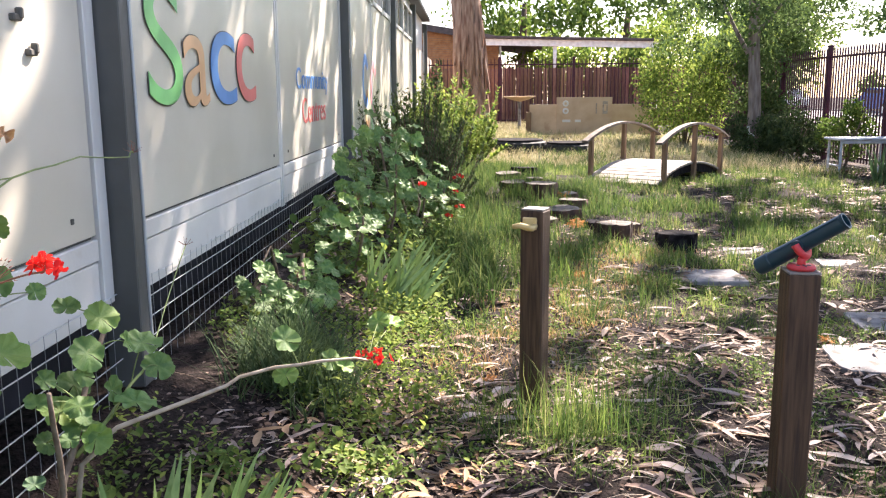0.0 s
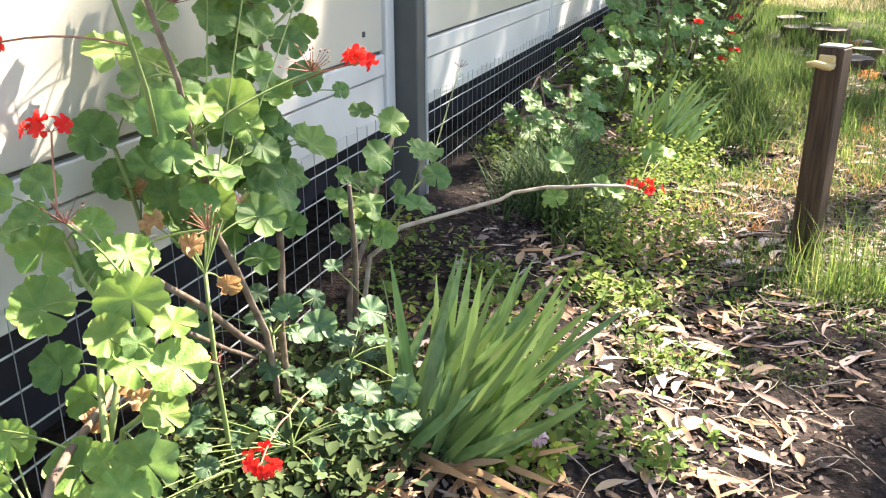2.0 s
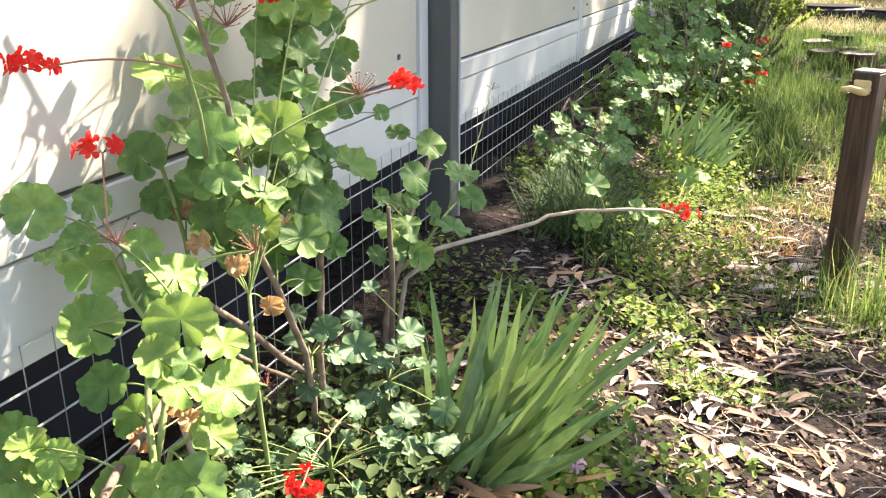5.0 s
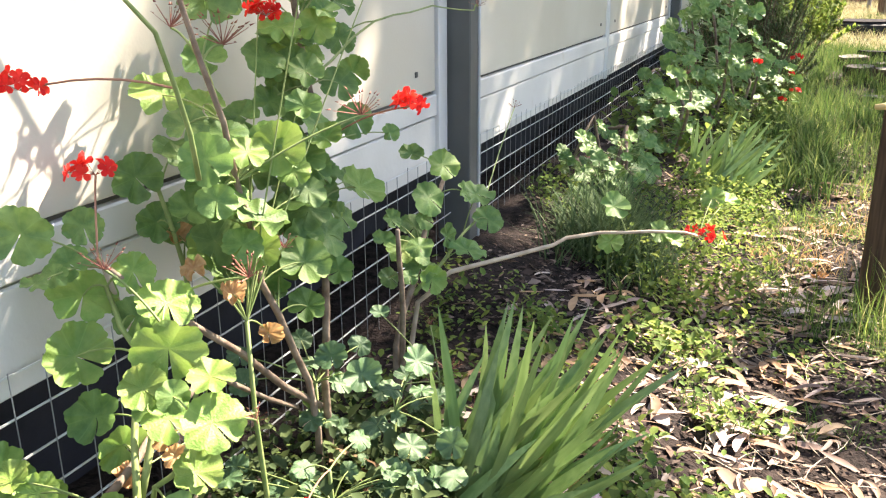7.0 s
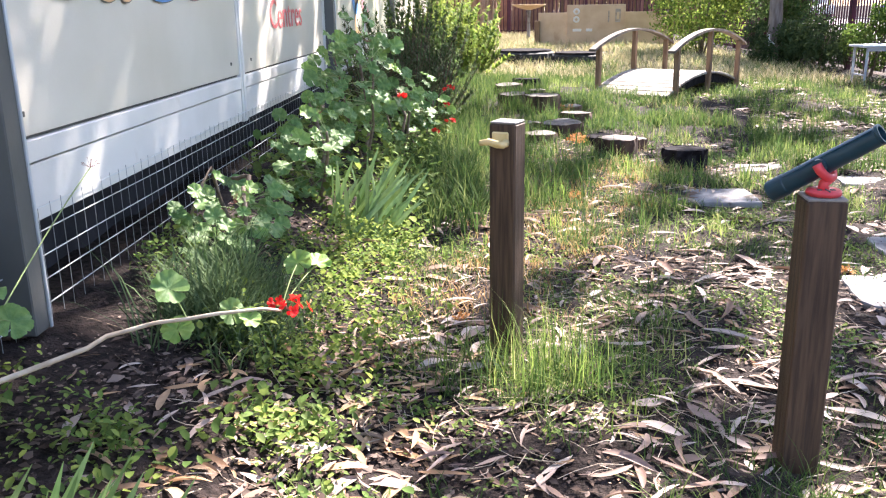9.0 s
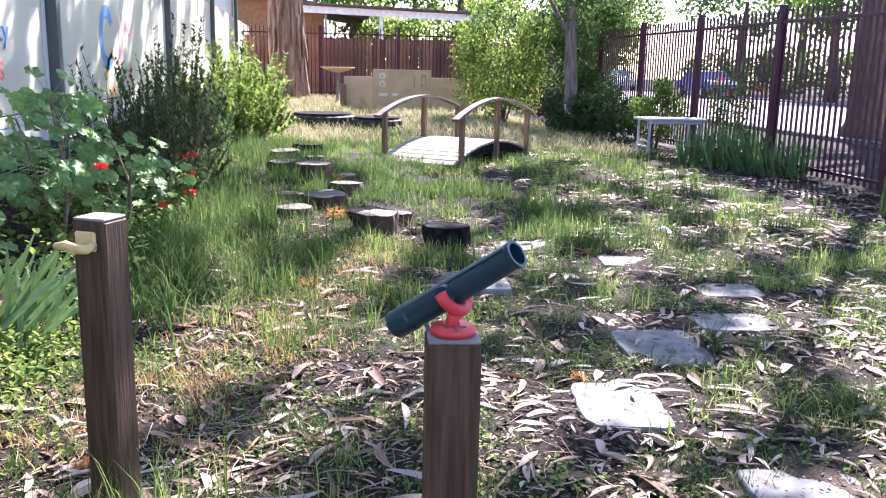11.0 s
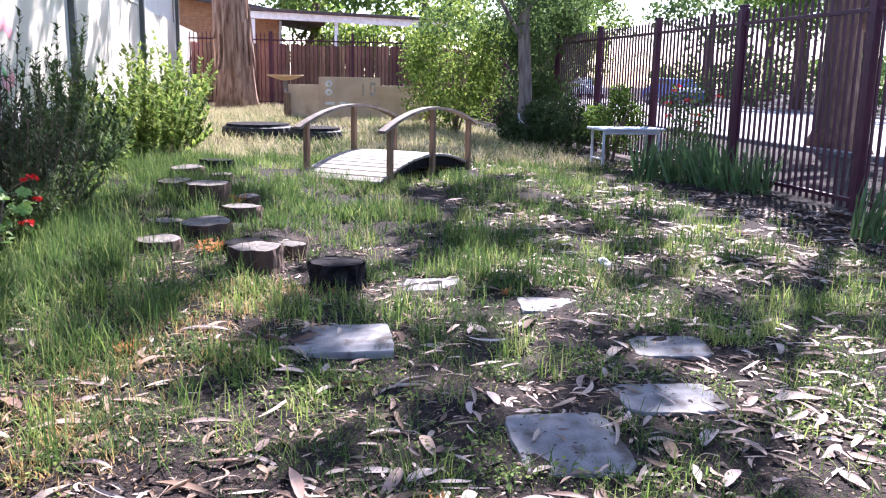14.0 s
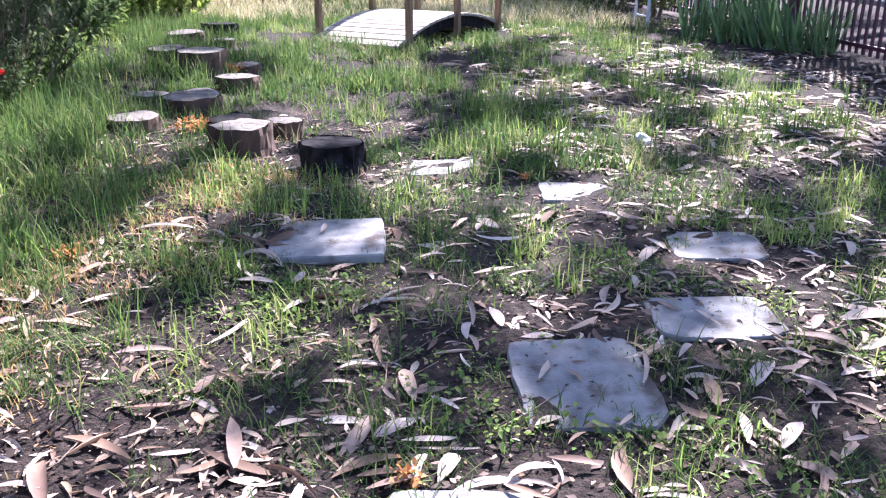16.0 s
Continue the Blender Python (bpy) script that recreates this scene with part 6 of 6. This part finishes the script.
def lawn(x, y):
    p = np.clip(patchy(x, y, 1, 1.3) * 2.0 + 0.55, 0, 1)
    zone = smooth01((y - 5.5) / 3.0) * smooth01((6.2 - x) / 1.5) * smooth01((15.5 - y) / 2.5)
    clear = np.ones_like(x)
    for a, b in ((0.70, 7.78), (0.94, 8.38), (0.62, 8.62), (0.84, 9.72), (0.55, 9.9), (1.13, 9.15), (1.36, 7.52), (1.22, 7.86), (1.5, 7.95), (1.79, 7.24), (1.16, 9.75), (0.86, 10.9)):
        clear *= 1 - 0.9 * np.exp(-(((x - a) / 0.27) ** 2 + ((y - b + 0.12) / 0.34) ** 2) ** 2)
    return p * zone * off_pavers(x, y) * clear * (1 - 0.6 * smooth01((x - 2.2) / 1.8))


gx, gy = scatter(9500, -0.3, 6.4, 5.5, 16, lawn)
grass_patch("grass", gx, gy, 19, (0.045, 0.15), 0.0092, 0.045, "grass", "patchy green lawn grass", (0.5, 1.25))
gx, gy = scatter(3000, -0.3, 5.6, 4.6, 14, lambda x, y: (patchy(x, y, 21, 1.9) > 0.12) * off_pavers(x, y) * smooth01((y - 4.2) / 2.5))
grass_patch("lime_grass", gx, gy, 16, (0.05, 0.15), 0.0055, 0.035, "limegrass", "fresh yellow-green grass clumps in the lawn", (0.4, 1.2))
gx, gy = scatter(1000, -0.35, 1.2, 4.9, 12.5, lambda x, y: np.clip(patchy(x, y, 2, 1.1) * 2 + 0.5, 0, 1) * smooth01((1.3 - x) / 0.8))
grass_patch("tall_grass", gx, gy, 22, (0.10, 0.26), 0.0048, 0.04, "grass", "long soft grass on the bank by the bushes", (0.5, 1.3))
gx, gy = scatter(200, 0.2, 4.2, 5.5, 11.5, lambda x, y: (patchy(x, y, 3, 1.4) > 0.1) * off_pavers(x, y))
grass_patch("pale_grass", gx, gy, 14, (0.10, 0.22), 0.004, 0.05, "drygrass", "tufts of pale dry seeding grass")
gx, gy = scatter(6200, -0.2, 5.8, 2.4, 8.0, lambda x, y: np.clip(patchy(x, y, 4, 1.7) * 2.4 + 0.35, 0, 1) * off_pavers(x, y, 0.17))
grass_patch("short_grass", gx, gy, 12, (0.03, 0.085), 0.0042, 0.04, "grass", "short sparse grass between fallen leaves")
gx, gy = scatter(260, -0.5, 5.0, 2.2, 7.0, lambda x, y: (patchy(x, y, 5, 2.0) > 0.12) * off_pavers(x, y, 0.15))
grass_patch("grass_tuft", gx, gy, 20, (0.06, 0.16), 0.004, 0.035, "grass", "scattered green grass tufts among leaf litter")
gx, gy = scatter(900, -0.2, 2.2, 3.9, 7.2, lambda x, y: np.exp(-((x - 0.35 - (y - 4.6) * 0.4) / 0.4) ** 2))
grass_patch("dry_grass", gx, gy, 18, (0.025, 0.08), 0.004, 0.05, "orange_grass", "sunlit orange-dry grass patch")
gx, gy = scatter(5200, -0.6, 6.0, 13.5, 27.5, lambda x, y: np.clip(patchy(x, y, 9, 0.6) + 0.75, 0, 1))
grass_patch("rear_grass", gx, gy, 10, (0.08, 0.22), 0.011, 0.10, "straw_grass", "sun-bleached dry grass at the rear of the yard")
gx, gy = scatter(1500, -0.6, 6.4, 13.5, 22, lambda x, y: np.clip(patchy(x, y, 10, 0.7) * 2 + 0.2, 0, 1))
grass_patch("rear_green_grass", gx, gy, 11, (0.08, 0.24), 0.010, 0.09, "grass", "green grass around the tyres")
# fine green clump round the foot of the hook post, tussocks in the bed
gx, gy = 0.40 + RNG.normal(0, 0.15, 24), 3.28 + RNG.normal(0, 0.13, 24)
grass_patch("grass_clump", gx, gy, 13, (0.12, 0.30), 0.0036, 0.035, "limegrass", "fine pale green grass at the foot of the hook post", (1.1, 1.5))
gx, gy = 0.40 + RNG.normal(0, 0.16, 34), 3.26 + RNG.normal(0, 0.14, 34)
grass_patch("grass_clump", gx, gy, 13, (0.12, 0.32), 0.0042, 0.035, "grass", "fine green grass clump at the foot of the hook post", (1.0, 1.45))
M["tussock"] = island_palette("dark tussock blades", [(0.045, 0.078, 0.034), (0.075, 0.12, 0.05), (0.13, 0.185, 0.08), (0.055, 0.09, 0.04)], glow=0.25)
for (x, y, r, n, L) in ((-0.69, 3.34, 0.145, 110, 0.26), (0.02, 5.7, 0.22, 50, 0.24), (-0.05, 6.4, 0.25, 50, 0.26)):
    gx, gy = x + RNG.normal(0, r * 0.8, n), y + RNG.normal(0, r, n)
    grass_patch("tussock", gx, gy, 14, (L * 0.6, L * 1.1), 0.0075, 0.03, "tussock" if y < 4 else "grass", "dark green grassy tussock in the garden bed", (0.1, 0.8))
# low broad-leaved weeds
def weeds(n, x0, x1, y0, y1, keep, size, mat, label, lift=0.05):
    x, y = scatter(n, x0, x1, y0, y1, keep)
    per = 9
    lx = np.repeat(x, per) + RNG.normal(0, 0.035, len(x) * per)
    ly = np.repeat(y, per) + RNG.normal(0, 0.035, len(x) * per)
    lz = gz(lx, ly) + RNG.uniform(0.004, lift, len(lx))
    R = turns(len(lx), tilt=(-0.9, 1.1), size=size, spin=False)
    v = np.array(LEAF_V) * np.array([0.6, 1, 1])
    R = R * np.repeat(RNG.uniform(0.55, 1.5, len(x)), per)[:, None, None]
    tagged(batch("weeds", v, LEAF_F, R, np.stack([lx, ly, lz], 1), M[mat]), label, "weeds", kind="stuff")


weeds(1900, -1.12, 0.05, 0.3, 5.2, lambda x, y: np.clip(patchy(x, y, 6, 2.6) * 4.5 + 0.15, 0, 1) * smooth01((0.0 - x) / 0.4), (0.013, 0.030), "leaf_weed", "low green weeds covering the garden bed", 0.09)
weeds(420, -0.75, 0.05, 1.75, 2.9, lambda x, y: np.clip(patchy(x, y, 31, 3.0) * 4 + 0.4, 0, 1) * np.exp(-((x + 0.35) / 0.3) ** 2), (0.018, 0.036), "leaf_weed", "leafy green weeds behind the iris", 0.08)
weeds(620, -0.75, 0.15, 3.0, 4.9, lambda x, y: np.exp(-((x + 0.36) / 0.24) ** 2), (0.016, 0.03), "leaf_lime", "yellow-green spurge in the garden bed", 0.17)
# the dark leaf colour stands in for shade below the geraniums
weeds(420, -1.12, -0.62, 0.7, 1.75, lambda x, y: 0.8 + 0 * x, (0.018, 0.036), "leaf_dark", "small groundcover under the geraniums, leaves darkened as shade", 0.16)
weeds(900, -1.1, -0.1, 5.0, 14.0, lambda x, y: 0.8 + 0 * x, (0.03, 0.06), "leaf_weed", "green undergrowth below the bushes", 0.25)
weeds(3000, 0.0, 5.0, 2.5, 6.5, lambda x, y: (patchy(x, y, 8, 1.5) > 0.05) * off_pavers(x, y), (0.012, 0.022), "leaf_weed", "small weeds between fallen leaves", 0.03)


def sickle(curve, k=7, w=0.16):
    """A long curved gum leaf, one unit long."""
    v, f = [], []
    for i in range(k):
        t = i / (k - 1)
        a = curve * (t - 0.5)
        cx, cy = (math.sin(a) / curve if abs(curve) > 1e-3 else t - 0.5), ((1 - math.cos(a)) / curve if abs(curve) > 1e-3 else 0)
        ww = w / 2 * math.sin(math.pi * min(1, max(0.04, t ** 0.8))) ** 0.9 * (1 + 0.07 * math.sin(9 * t + curve * 7)) + 0.004
        nx, ny = -math.sin(a), math.cos(a)
        arch = 0.035 * math.sin(math.pi * t) + 0.018 * math.sin(5 * t + curve * 3)
        v += [(cx + nx * ww, cy + ny * ww, arch + 0.045 * math.sin(math.pi * t)), (cx, cy, arch), (cx - nx * ww, cy - ny * ww, arch + 0.05 * math.sin(math.pi * t))]
    for i in range(k - 1):
        a = i * 3
        f += [(a, a + 1, a + 4, a + 3), (a + 1, a + 2, a + 5, a + 4)]
    return v, f


def litter(name, x, y, size, curve, w, mat, label, lift=0.012):
    v, f = sickle(curve, w=w)
    bare = (off_pavers(x, y, 0.2) > 0) | (RNG.random(len(x)) < 0.12)
    x, y = x[bare], y[bare]
    n = len(x)
    R = turns(n, tilt=(-0.28, 0.28), size=size)
    S = np.zeros((n, 3, 3))
    S[:, 0, 0], S[:, 1, 1], S[:, 2, 2] = RNG.uniform(0.75, 1.15, n), RNG.uniform(0.5, 1.3, n) * RNG.choice([-1, 1], n), RNG.uniform(0.25, 1.3, n)
    R = R @ S
    ob = batch(name, v, f, R, np.stack([x, y, gz(x, y) + RNG.uniform(0.002, lift, n)], 1), M[mat])
    return tagged(ob, label, "leaf litter", kind="stuff")


def lit_keep(x, y):
    p = np.clip(patchy(x, y, 11, 1.3) * 1.5 + 0.55, 0.08, 1)
    p = p * (1 - 0.85 * np.exp(-((x - 1.25) ** 2 + (y - 2.6) ** 2) / 0.08))
    return p * (1 - 0.5 * smooth01((-0.35 - x) / 0.4) * (y < 6)) * np.where((y > 5.5) & (x < 0.4), 0.2, 1) * np.where((x < 0.7) & (y < 2.9), 0.55, 1)


for i, (cv, w) in enumerate(((0.35, 0.17), (0.7, 0.15), (-0.5, 0.2), (1.25, 0.12), (0.1, 0.26), (-0.9, 0.15))):
    x, y = scatter(3000, -1.1, 5.8, 0.8, 8.4, lit_keep)
    litter("leaf_litter", x, y, (0.025, 0.10), cv, w * 1.05, "litter", "pale curled gum leaves littering the ground")
    x, y = scatter(150, -0.6, 5.2, 1.6, 6.5, lit_keep)
    litter("leaf_litter", x, y, (0.12, 0.25), cv * 1.3, w * 0.8, "litter", "long pale gum leaves littering the ground", 0.02)
    x, y = scatter(1300, 2.2, 7.0, 7.0, 15.0, lambda a, b: np.clip(patchy(a, b, 12, 0.9) * 2 + 0.4, 0, 1) * smooth01((a - 2) / 2.2))
    litter("leaf_litter", x, y, (0.10, 0.2), cv, w * 1.2, "litter", "pale fallen leaves below the fence")
for i, (cv, w) in enumerate(((0.4, 0.22), (-0.7, 0.18), (0.9, 0.16))):
    x, y = scatter(190, -0.9, 1.6, 1.0, 4.6, lambda a, b: np.clip(patchy(a, b, 15, 1.6) * 1.5 + 0.5, 0.1, 1))
    litter("leaf_litter", x, y, (0.03, 0.10), cv, w, "tanleaf", "tan gum leaves thick over the dark mulch", 0.02)
for i, (cv, w) in enumerate(((0.4, 0.2), (-0.7, 0.16), (0.9, 0.14), (0.15, 0.26))):
    x, y = scatter(230, 0.0, 5.4, 2.4, 6.4, lambda a, b: np.clip(patchy(a, b, 17, 1.2) * 1.6 + 0.5, 0.1, 1))
    litter("leaf_litter", x, y, (0.05, 0.17), cv, w, "pale_leaf", "large pale curled gum leaves on the path", 0.022)
    x, y = scatter(140, -0.1, 2.6, 2.2, 4.5, lambda a, b: np.clip(patchy(a, b, 27, 1.4) * 1.6 + 0.55, 0.1, 1) * off_pavers(a, b, 0.15))
    litter("leaf_litter", x, y, (0.06, 0.18), cv * 0.9, w, "pale_leaf", "pale gum leaves lying thick round the posts", 0.022)
    x, y = scatter(32, 0.0, 5.0, 2.6, 5.6, lambda a, b: 0.7 + 0 * a)
    litter("bark_strip", x, y, (0.14, 0.27), cv * 1.2, w * 0.7, "pale_leaf", "long peeled strips of pale gum bark", 0.02)
for cv, w in ((0.5, 0.19), (-0.8, 0.16), (1.1, 0.15), (0.2, 0.24)):
    x, y = scatter(70, -0.85, 0.15, 1.75, 3.0, lambda a, b: 0.8 + 0 * a)
    litter("leaf_litter", x, y, (0.05, 0.15), cv, w * 1.1, "pale_leaf" if cv > 0.3 else "tanleaf", "tan and pale dead leaves along the garden bed", 0.03)
    x, y = scatter(64, -0.45, 1.7, 1.2, 3.6, lambda a, b: np.clip(patchy(a, b, 33, 1.8) * 1.6 + 0.55, 0.1, 1))
    litter("leaf_litter", x, y, (0.07, 0.19), cv, w, "pale_leaf", "large pale curled gum leaves on the dark mulch", 0.03)
    x, y = scatter(300, 2.8, 6.9, 4.2, 12.0, lambda a, b: np.clip(patchy(a, b, 35, 0.9) * 1.8 + 0.55, 0.1, 1) * off_pavers(a, b, 0.15))
    litter("leaf_litter", x, y, (0.07, 0.18), cv, w * 1.2, "pale_leaf", "large pale gum leaves lying below the steel fence", 0.03)
CH_V, CH_F = sickle(0.4, 3, 0.5)
x, y = scatter(26000, -1.1, 5.5, 0.8, 8.5, lambda a, b: np.clip(patchy(a, b, 13, 1.1) + 0.6, 0.15, 1) * off_pavers(a, b, 0.13))
R = turns(len(x), tilt=(-0.6, 0.6), size=(0.012, 0.06))
tagged(batch("bark_chips", CH_V, CH_F, R, np.stack([x, y, gz(x, y) + RNG.uniform(0.0, 0.008, len(x))], 1), M["chips"]), "dark bark chips and crumbled leaf mulch", "mulch", kind="stuff")
x, y = scatter(40000, -1.1, 6.0, 0.8, 9.0, lambda a, b: np.clip(patchy(a, b, 14, 1.4) + 0.5, 0.1, 1))
R = turns(len(x), tilt=(-0.5, 0.5), size=(0.006, 0.026))
tagged(batch("leaf_crumbs", CH_V, CH_F, R, np.stack([x, y, gz(x, y) + RNG.uniform(0.004, 0.014, len(x))], 1), M["duff"]), "brown crumbs of broken dry leaves", "leaf litter", kind="stuff")
x, y = scatter(24000, -0.9, 2.0, 0.9, 4.8, lambda a, b: np.clip(patchy(a, b, 16, 1.8) + 0.65, 0.2, 1))
R = turns(len(x), tilt=(-0.8, 0.8), size=(0.008, 0.034))
tagged(batch("mulch", CH_V, CH_F, R, np.stack([x, y, gz(x, y) + RNG.uniform(0.0, 0.012, len(x))], 1), M["chips"]), "fine crumbled bark mulch in the bed", "mulch", kind="stuff")
for i, (cv, w) in enumerate(((0.5, 0.2), (-0.8, 0.17))):
    x, y = scatter(1100, -1.1, 6.7, -3.0, 1.2, lambda a, b: 0.6 + 0 * a)
    litter("leaf_litter", x, y, (0.04, 0.15), cv, w, "litter", "pale gum leaves behind the start of the walk")
    x, y = scatter(1300, 5.2, 6.9, 1.0, 9.0, lambda a, b: 0.7 + 0 * a)
    litter("leaf_litter", x, y, (0.05, 0.17), cv, w, "litter", "pale fallen leaves along the steel fence")
x, y = scatter(11000, -0.4, 5.8, 1.2, 7.6, lambda a, b: np.clip(patchy(a, b, 19, 1.5) + 0.6, 0.1, 1) * np.where((b > 5.5) & (a < 1.6), 0.15, 1) * np.where((a < 1.1) & (b < 2.7), 0.4, 1))
R = turns(len(x), tilt=(-0.6, 0.6), size=(0.004, 0.020))
tagged(batch("tan_crumbs", CH_V, CH_F, R, np.stack([x, y, gz(x, y) + RNG.uniform(0.002, 0.012, len(x))], 1), M["tanleaf"]), "tan crumbs of broken leaves and bark on the path", "leaf litter", kind="stuff")
gx, gy = scatter(420, 0.2, 5.2, 2.8, 6.6, lambda x, y: (patchy(x, y, 23, 1.7) > 0.12) * off_pavers(x, y, 0.2))
grass_patch("path_grass", gx, gy, 17, (0.04, 0.13), 0.0045, 0.045, "limegrass", "pale green grass tufts beside the pavers", (0.4, 1.2))
# twigs and straw
bm = bmesh.new()
rng = random.Random(18)
for k in range(620):
    x, y, a, L = rng.uniform(-0.7, 1.8), rng.uniform(1.0, 4.4), rng.uniform(0, 6.28), rng.uniform(0.04, 0.22)
    b = rng.uniform(-0.9, 0.9)
    pts = [(x + math.cos(a + b * t) * L * t, y + math.sin(a + b * t) * L * t, gzf(x + math.cos(a) * L * t, y + math.sin(a) * L * t) + 0.012 + 0.01 * rng.random()) for t in (0, 0.35, 0.7, 1)]
    tube(bm, pts, [0.0016, 0.0014, 0.0012, 0.0008], 4, cap=False)
tagged(part("straw", bm, M["tan"]), "pale straw and fine twigs on the mulch", "straw", kind="stuff")
bm = bmesh.new()
rng = random.Random(8)
for k in range(160):
    x, y, a, L = rng.uniform(-1, 5), rng.uniform(1.2, 8), rng.uniform(0, 6.28), rng.uniform(0.06, 0.3)
    pts = [(x + math.cos(a + 0.2 * math.sin(3 * t)) * L * t, y + math.sin(a + 0.3 * t) * L * t, gzf(x + math.cos(a) * L * t, y + math.sin(a) * L * t) + 0.012) for t in (0, 0.35, 0.7, 1)]
    tube(bm, pts, [0.0024, 0.002, 0.0016, 0.001], 4, cap=False)
tagged(part("twigs", bm, M["woody"]), "thin fallen twigs among the leaves", "twigs", kind="stuff")
# fallen orange leaves, a pale stone
for k, (x, y, s) in enumerate(((0.99, 7.72, 0.10), (1.08, 9.6, 0.11), (0.80, 5.95, 0.07), (0.1, 3.9, 0.045), (1.05, 7.85, 0.08), (1.92, 4.47, 0.05), (2.75, 6.95, 0.05))):
    v, f = LEAF_V, LEAF_F
    n = 60
    R = turns(n, tilt=(-0.3, 1.4), size=(s * 0.2, s * 0.5))
    locs = np.stack([x + RNG.normal(0, s * 0.4, n), y + RNG.normal(0, s * 0.4, n), gz(np.full(n, x), np.full(n, y)) + RNG.uniform(0.005, s * 0.7, n)], 1)
    tagged(batch("dry_leaf_clump", np.array(v) * np.array([0.5, 1, 1]), f, R, locs, M["orange_leaf"]), "crumpled orange-brown dead leaves in the grass", "dead leaves", kind="stuff")
bm = bmesh.new()
bmesh.ops.create_icosphere(bm, subdivisions=2, radius=0.055)
for v in bm.verts:
    v.co *= 1 + 0.6 * noise.noise(v.co * 18)
    v.co.z *= 0.75
ob = part("stone", bm, M["pale_stone"])
ob.location = (3.63, 7.66, gzf(3.63, 7.66) + 0.03)
tagged(ob, "pale white stone lying in the grass", "stone")

# small pink-flowered plants at the edge of the bed
for k, (x, y) in enumerate(((-0.50, 1.60), (-0.43, 1.62))):
    p = group_empty("pink_flower_plant", x, y, gzf(x, y), "small pale-leaved plant with pink flowers at the bed edge", "plant")
    tagged(foliage("leaves", [(0.05 * math.cos(q), 0.05 * math.sin(q), 0.04) for q in range(8)], [0.065] * 8, 16, 0.028, M["leaf_lime"], p, 0.8, 0.5), kind="stuff")
    for q in range(2):
        fh = flower_head(p, (0.02 - 0.04 * q, 0.01, 0.075), 0.016, 6, 90 + k * 3 + q)
        fh.data.materials.clear()
        fh.data.materials.append(M["pale_pink"])

# bird bath behind the play panel
bath = group_empty("bird_bath", 1.5, 24.6, gzf(1.5, 24.6), "pale round bird bath on a thin stem", "bird bath")
bm = bmesh.new()
rings = []
for r, z in ((0.04, 0.80), (0.28, 0.86), (0.45, 0.93), (0.46, 0.95), (0.43, 0.945), (0.26, 0.89), (0.02, 0.87)):
    rings.append([bm.verts.new((r * math.cos(a), r * math.sin(a), z)) for a in np.linspace(0, 2 * math.pi, 25)[:-1]])
for p, q in zip(rings, rings[1:]):
    for k in range(24):
        bm.faces.new((p[k], p[(k + 1) % 24], q[(k + 1) % 24], q[k]))
part("dish", bm, M["ply"], bath, "pale shallow dish", True)
bm = bmesh.new()
tube(bm, [(0, 0, -0.05), (0, 0, 0.1), (0, 0, 0.5), (0, 0, 0.82)], [0.12, 0.05, 0.04, 0.06], 14)
part("pedestal", bm, M["slab"], bath, smooth=True)

# white cord by the slender tree
bm = bmesh.new()
tube(bm, [(5.76, 17.9, 0.63), (5.80, 17.88, 0.50), (5.90, 17.86, 0.42), (5.98, 17.88, 0.38), (6.06, 17.95, 0.42)], [0.012] * 5, 6)
tube(bm, [(5.79, 17.9, 0.62), (5.80, 17.9, 0.3), (5.79, 17.9, 0.02)], [0.01] * 3, 6)
tagged(part("white_cord", bm, M["white"]), "white cord hanging from the shrubs by the slender tree", "cord")

# dry leaves and straw fallen at the foot of the iris and geraniums
for x0, y0, sx, sy, n in ((-0.50, 1.55, 0.16, 0.14, 150), (-0.85, 1.15, 0.16, 0.3, 220), (-0.2, 3.2, 0.2, 0.35, 160)):
    x, y = x0 + RNG.normal(0, sx, n), y0 + RNG.normal(0, sy, n)
    x = np.maximum(x, -1.15)
    litter("dead_leaf_litter", x, y, (0.025, 0.12), 0.6, 0.2, "tanleaf", "brown dry leaves and straw below the bed plants", 0.03)
# crumbs and twigs lying on the pavers
for k, (px, py) in enumerate(PAVERS):
    n = 34
    x, y = px + RNG.uniform(-0.2, 0.2, n), py + RNG.uniform(-0.2, 0.2, n)
    z = gz(np.full(n, px), np.full(n, py)) + (0.03 if k == 0 else 0.02 if k in (1, 6) else 0.012)
    R = turns(n, tilt=(-0.3, 0.3), size=(0.004, 0.022))
    tagged(batch("paver_debris", CH_V, CH_F, R, np.stack([x, y, z], 1), M["chips" if k % 3 else "litter"]), "bark crumbs and leaf bits on a paver", "leaf litter", kind="stuff")
    x, y = px + RNG.normal(0, 0.17, 4), py + RNG.normal(0, 0.17, 4)
    v, f = sickle(0.5, w=0.17)
    tagged(batch("paver_leaves", v, f, turns(4, tilt=(-0.2, 0.2), size=(0.05, 0.13)), np.stack([x, y, z[:4] + 0.004], 1), M["litter"]), "pale gum leaves resting on a paver", "leaf litter", kind="stuff")
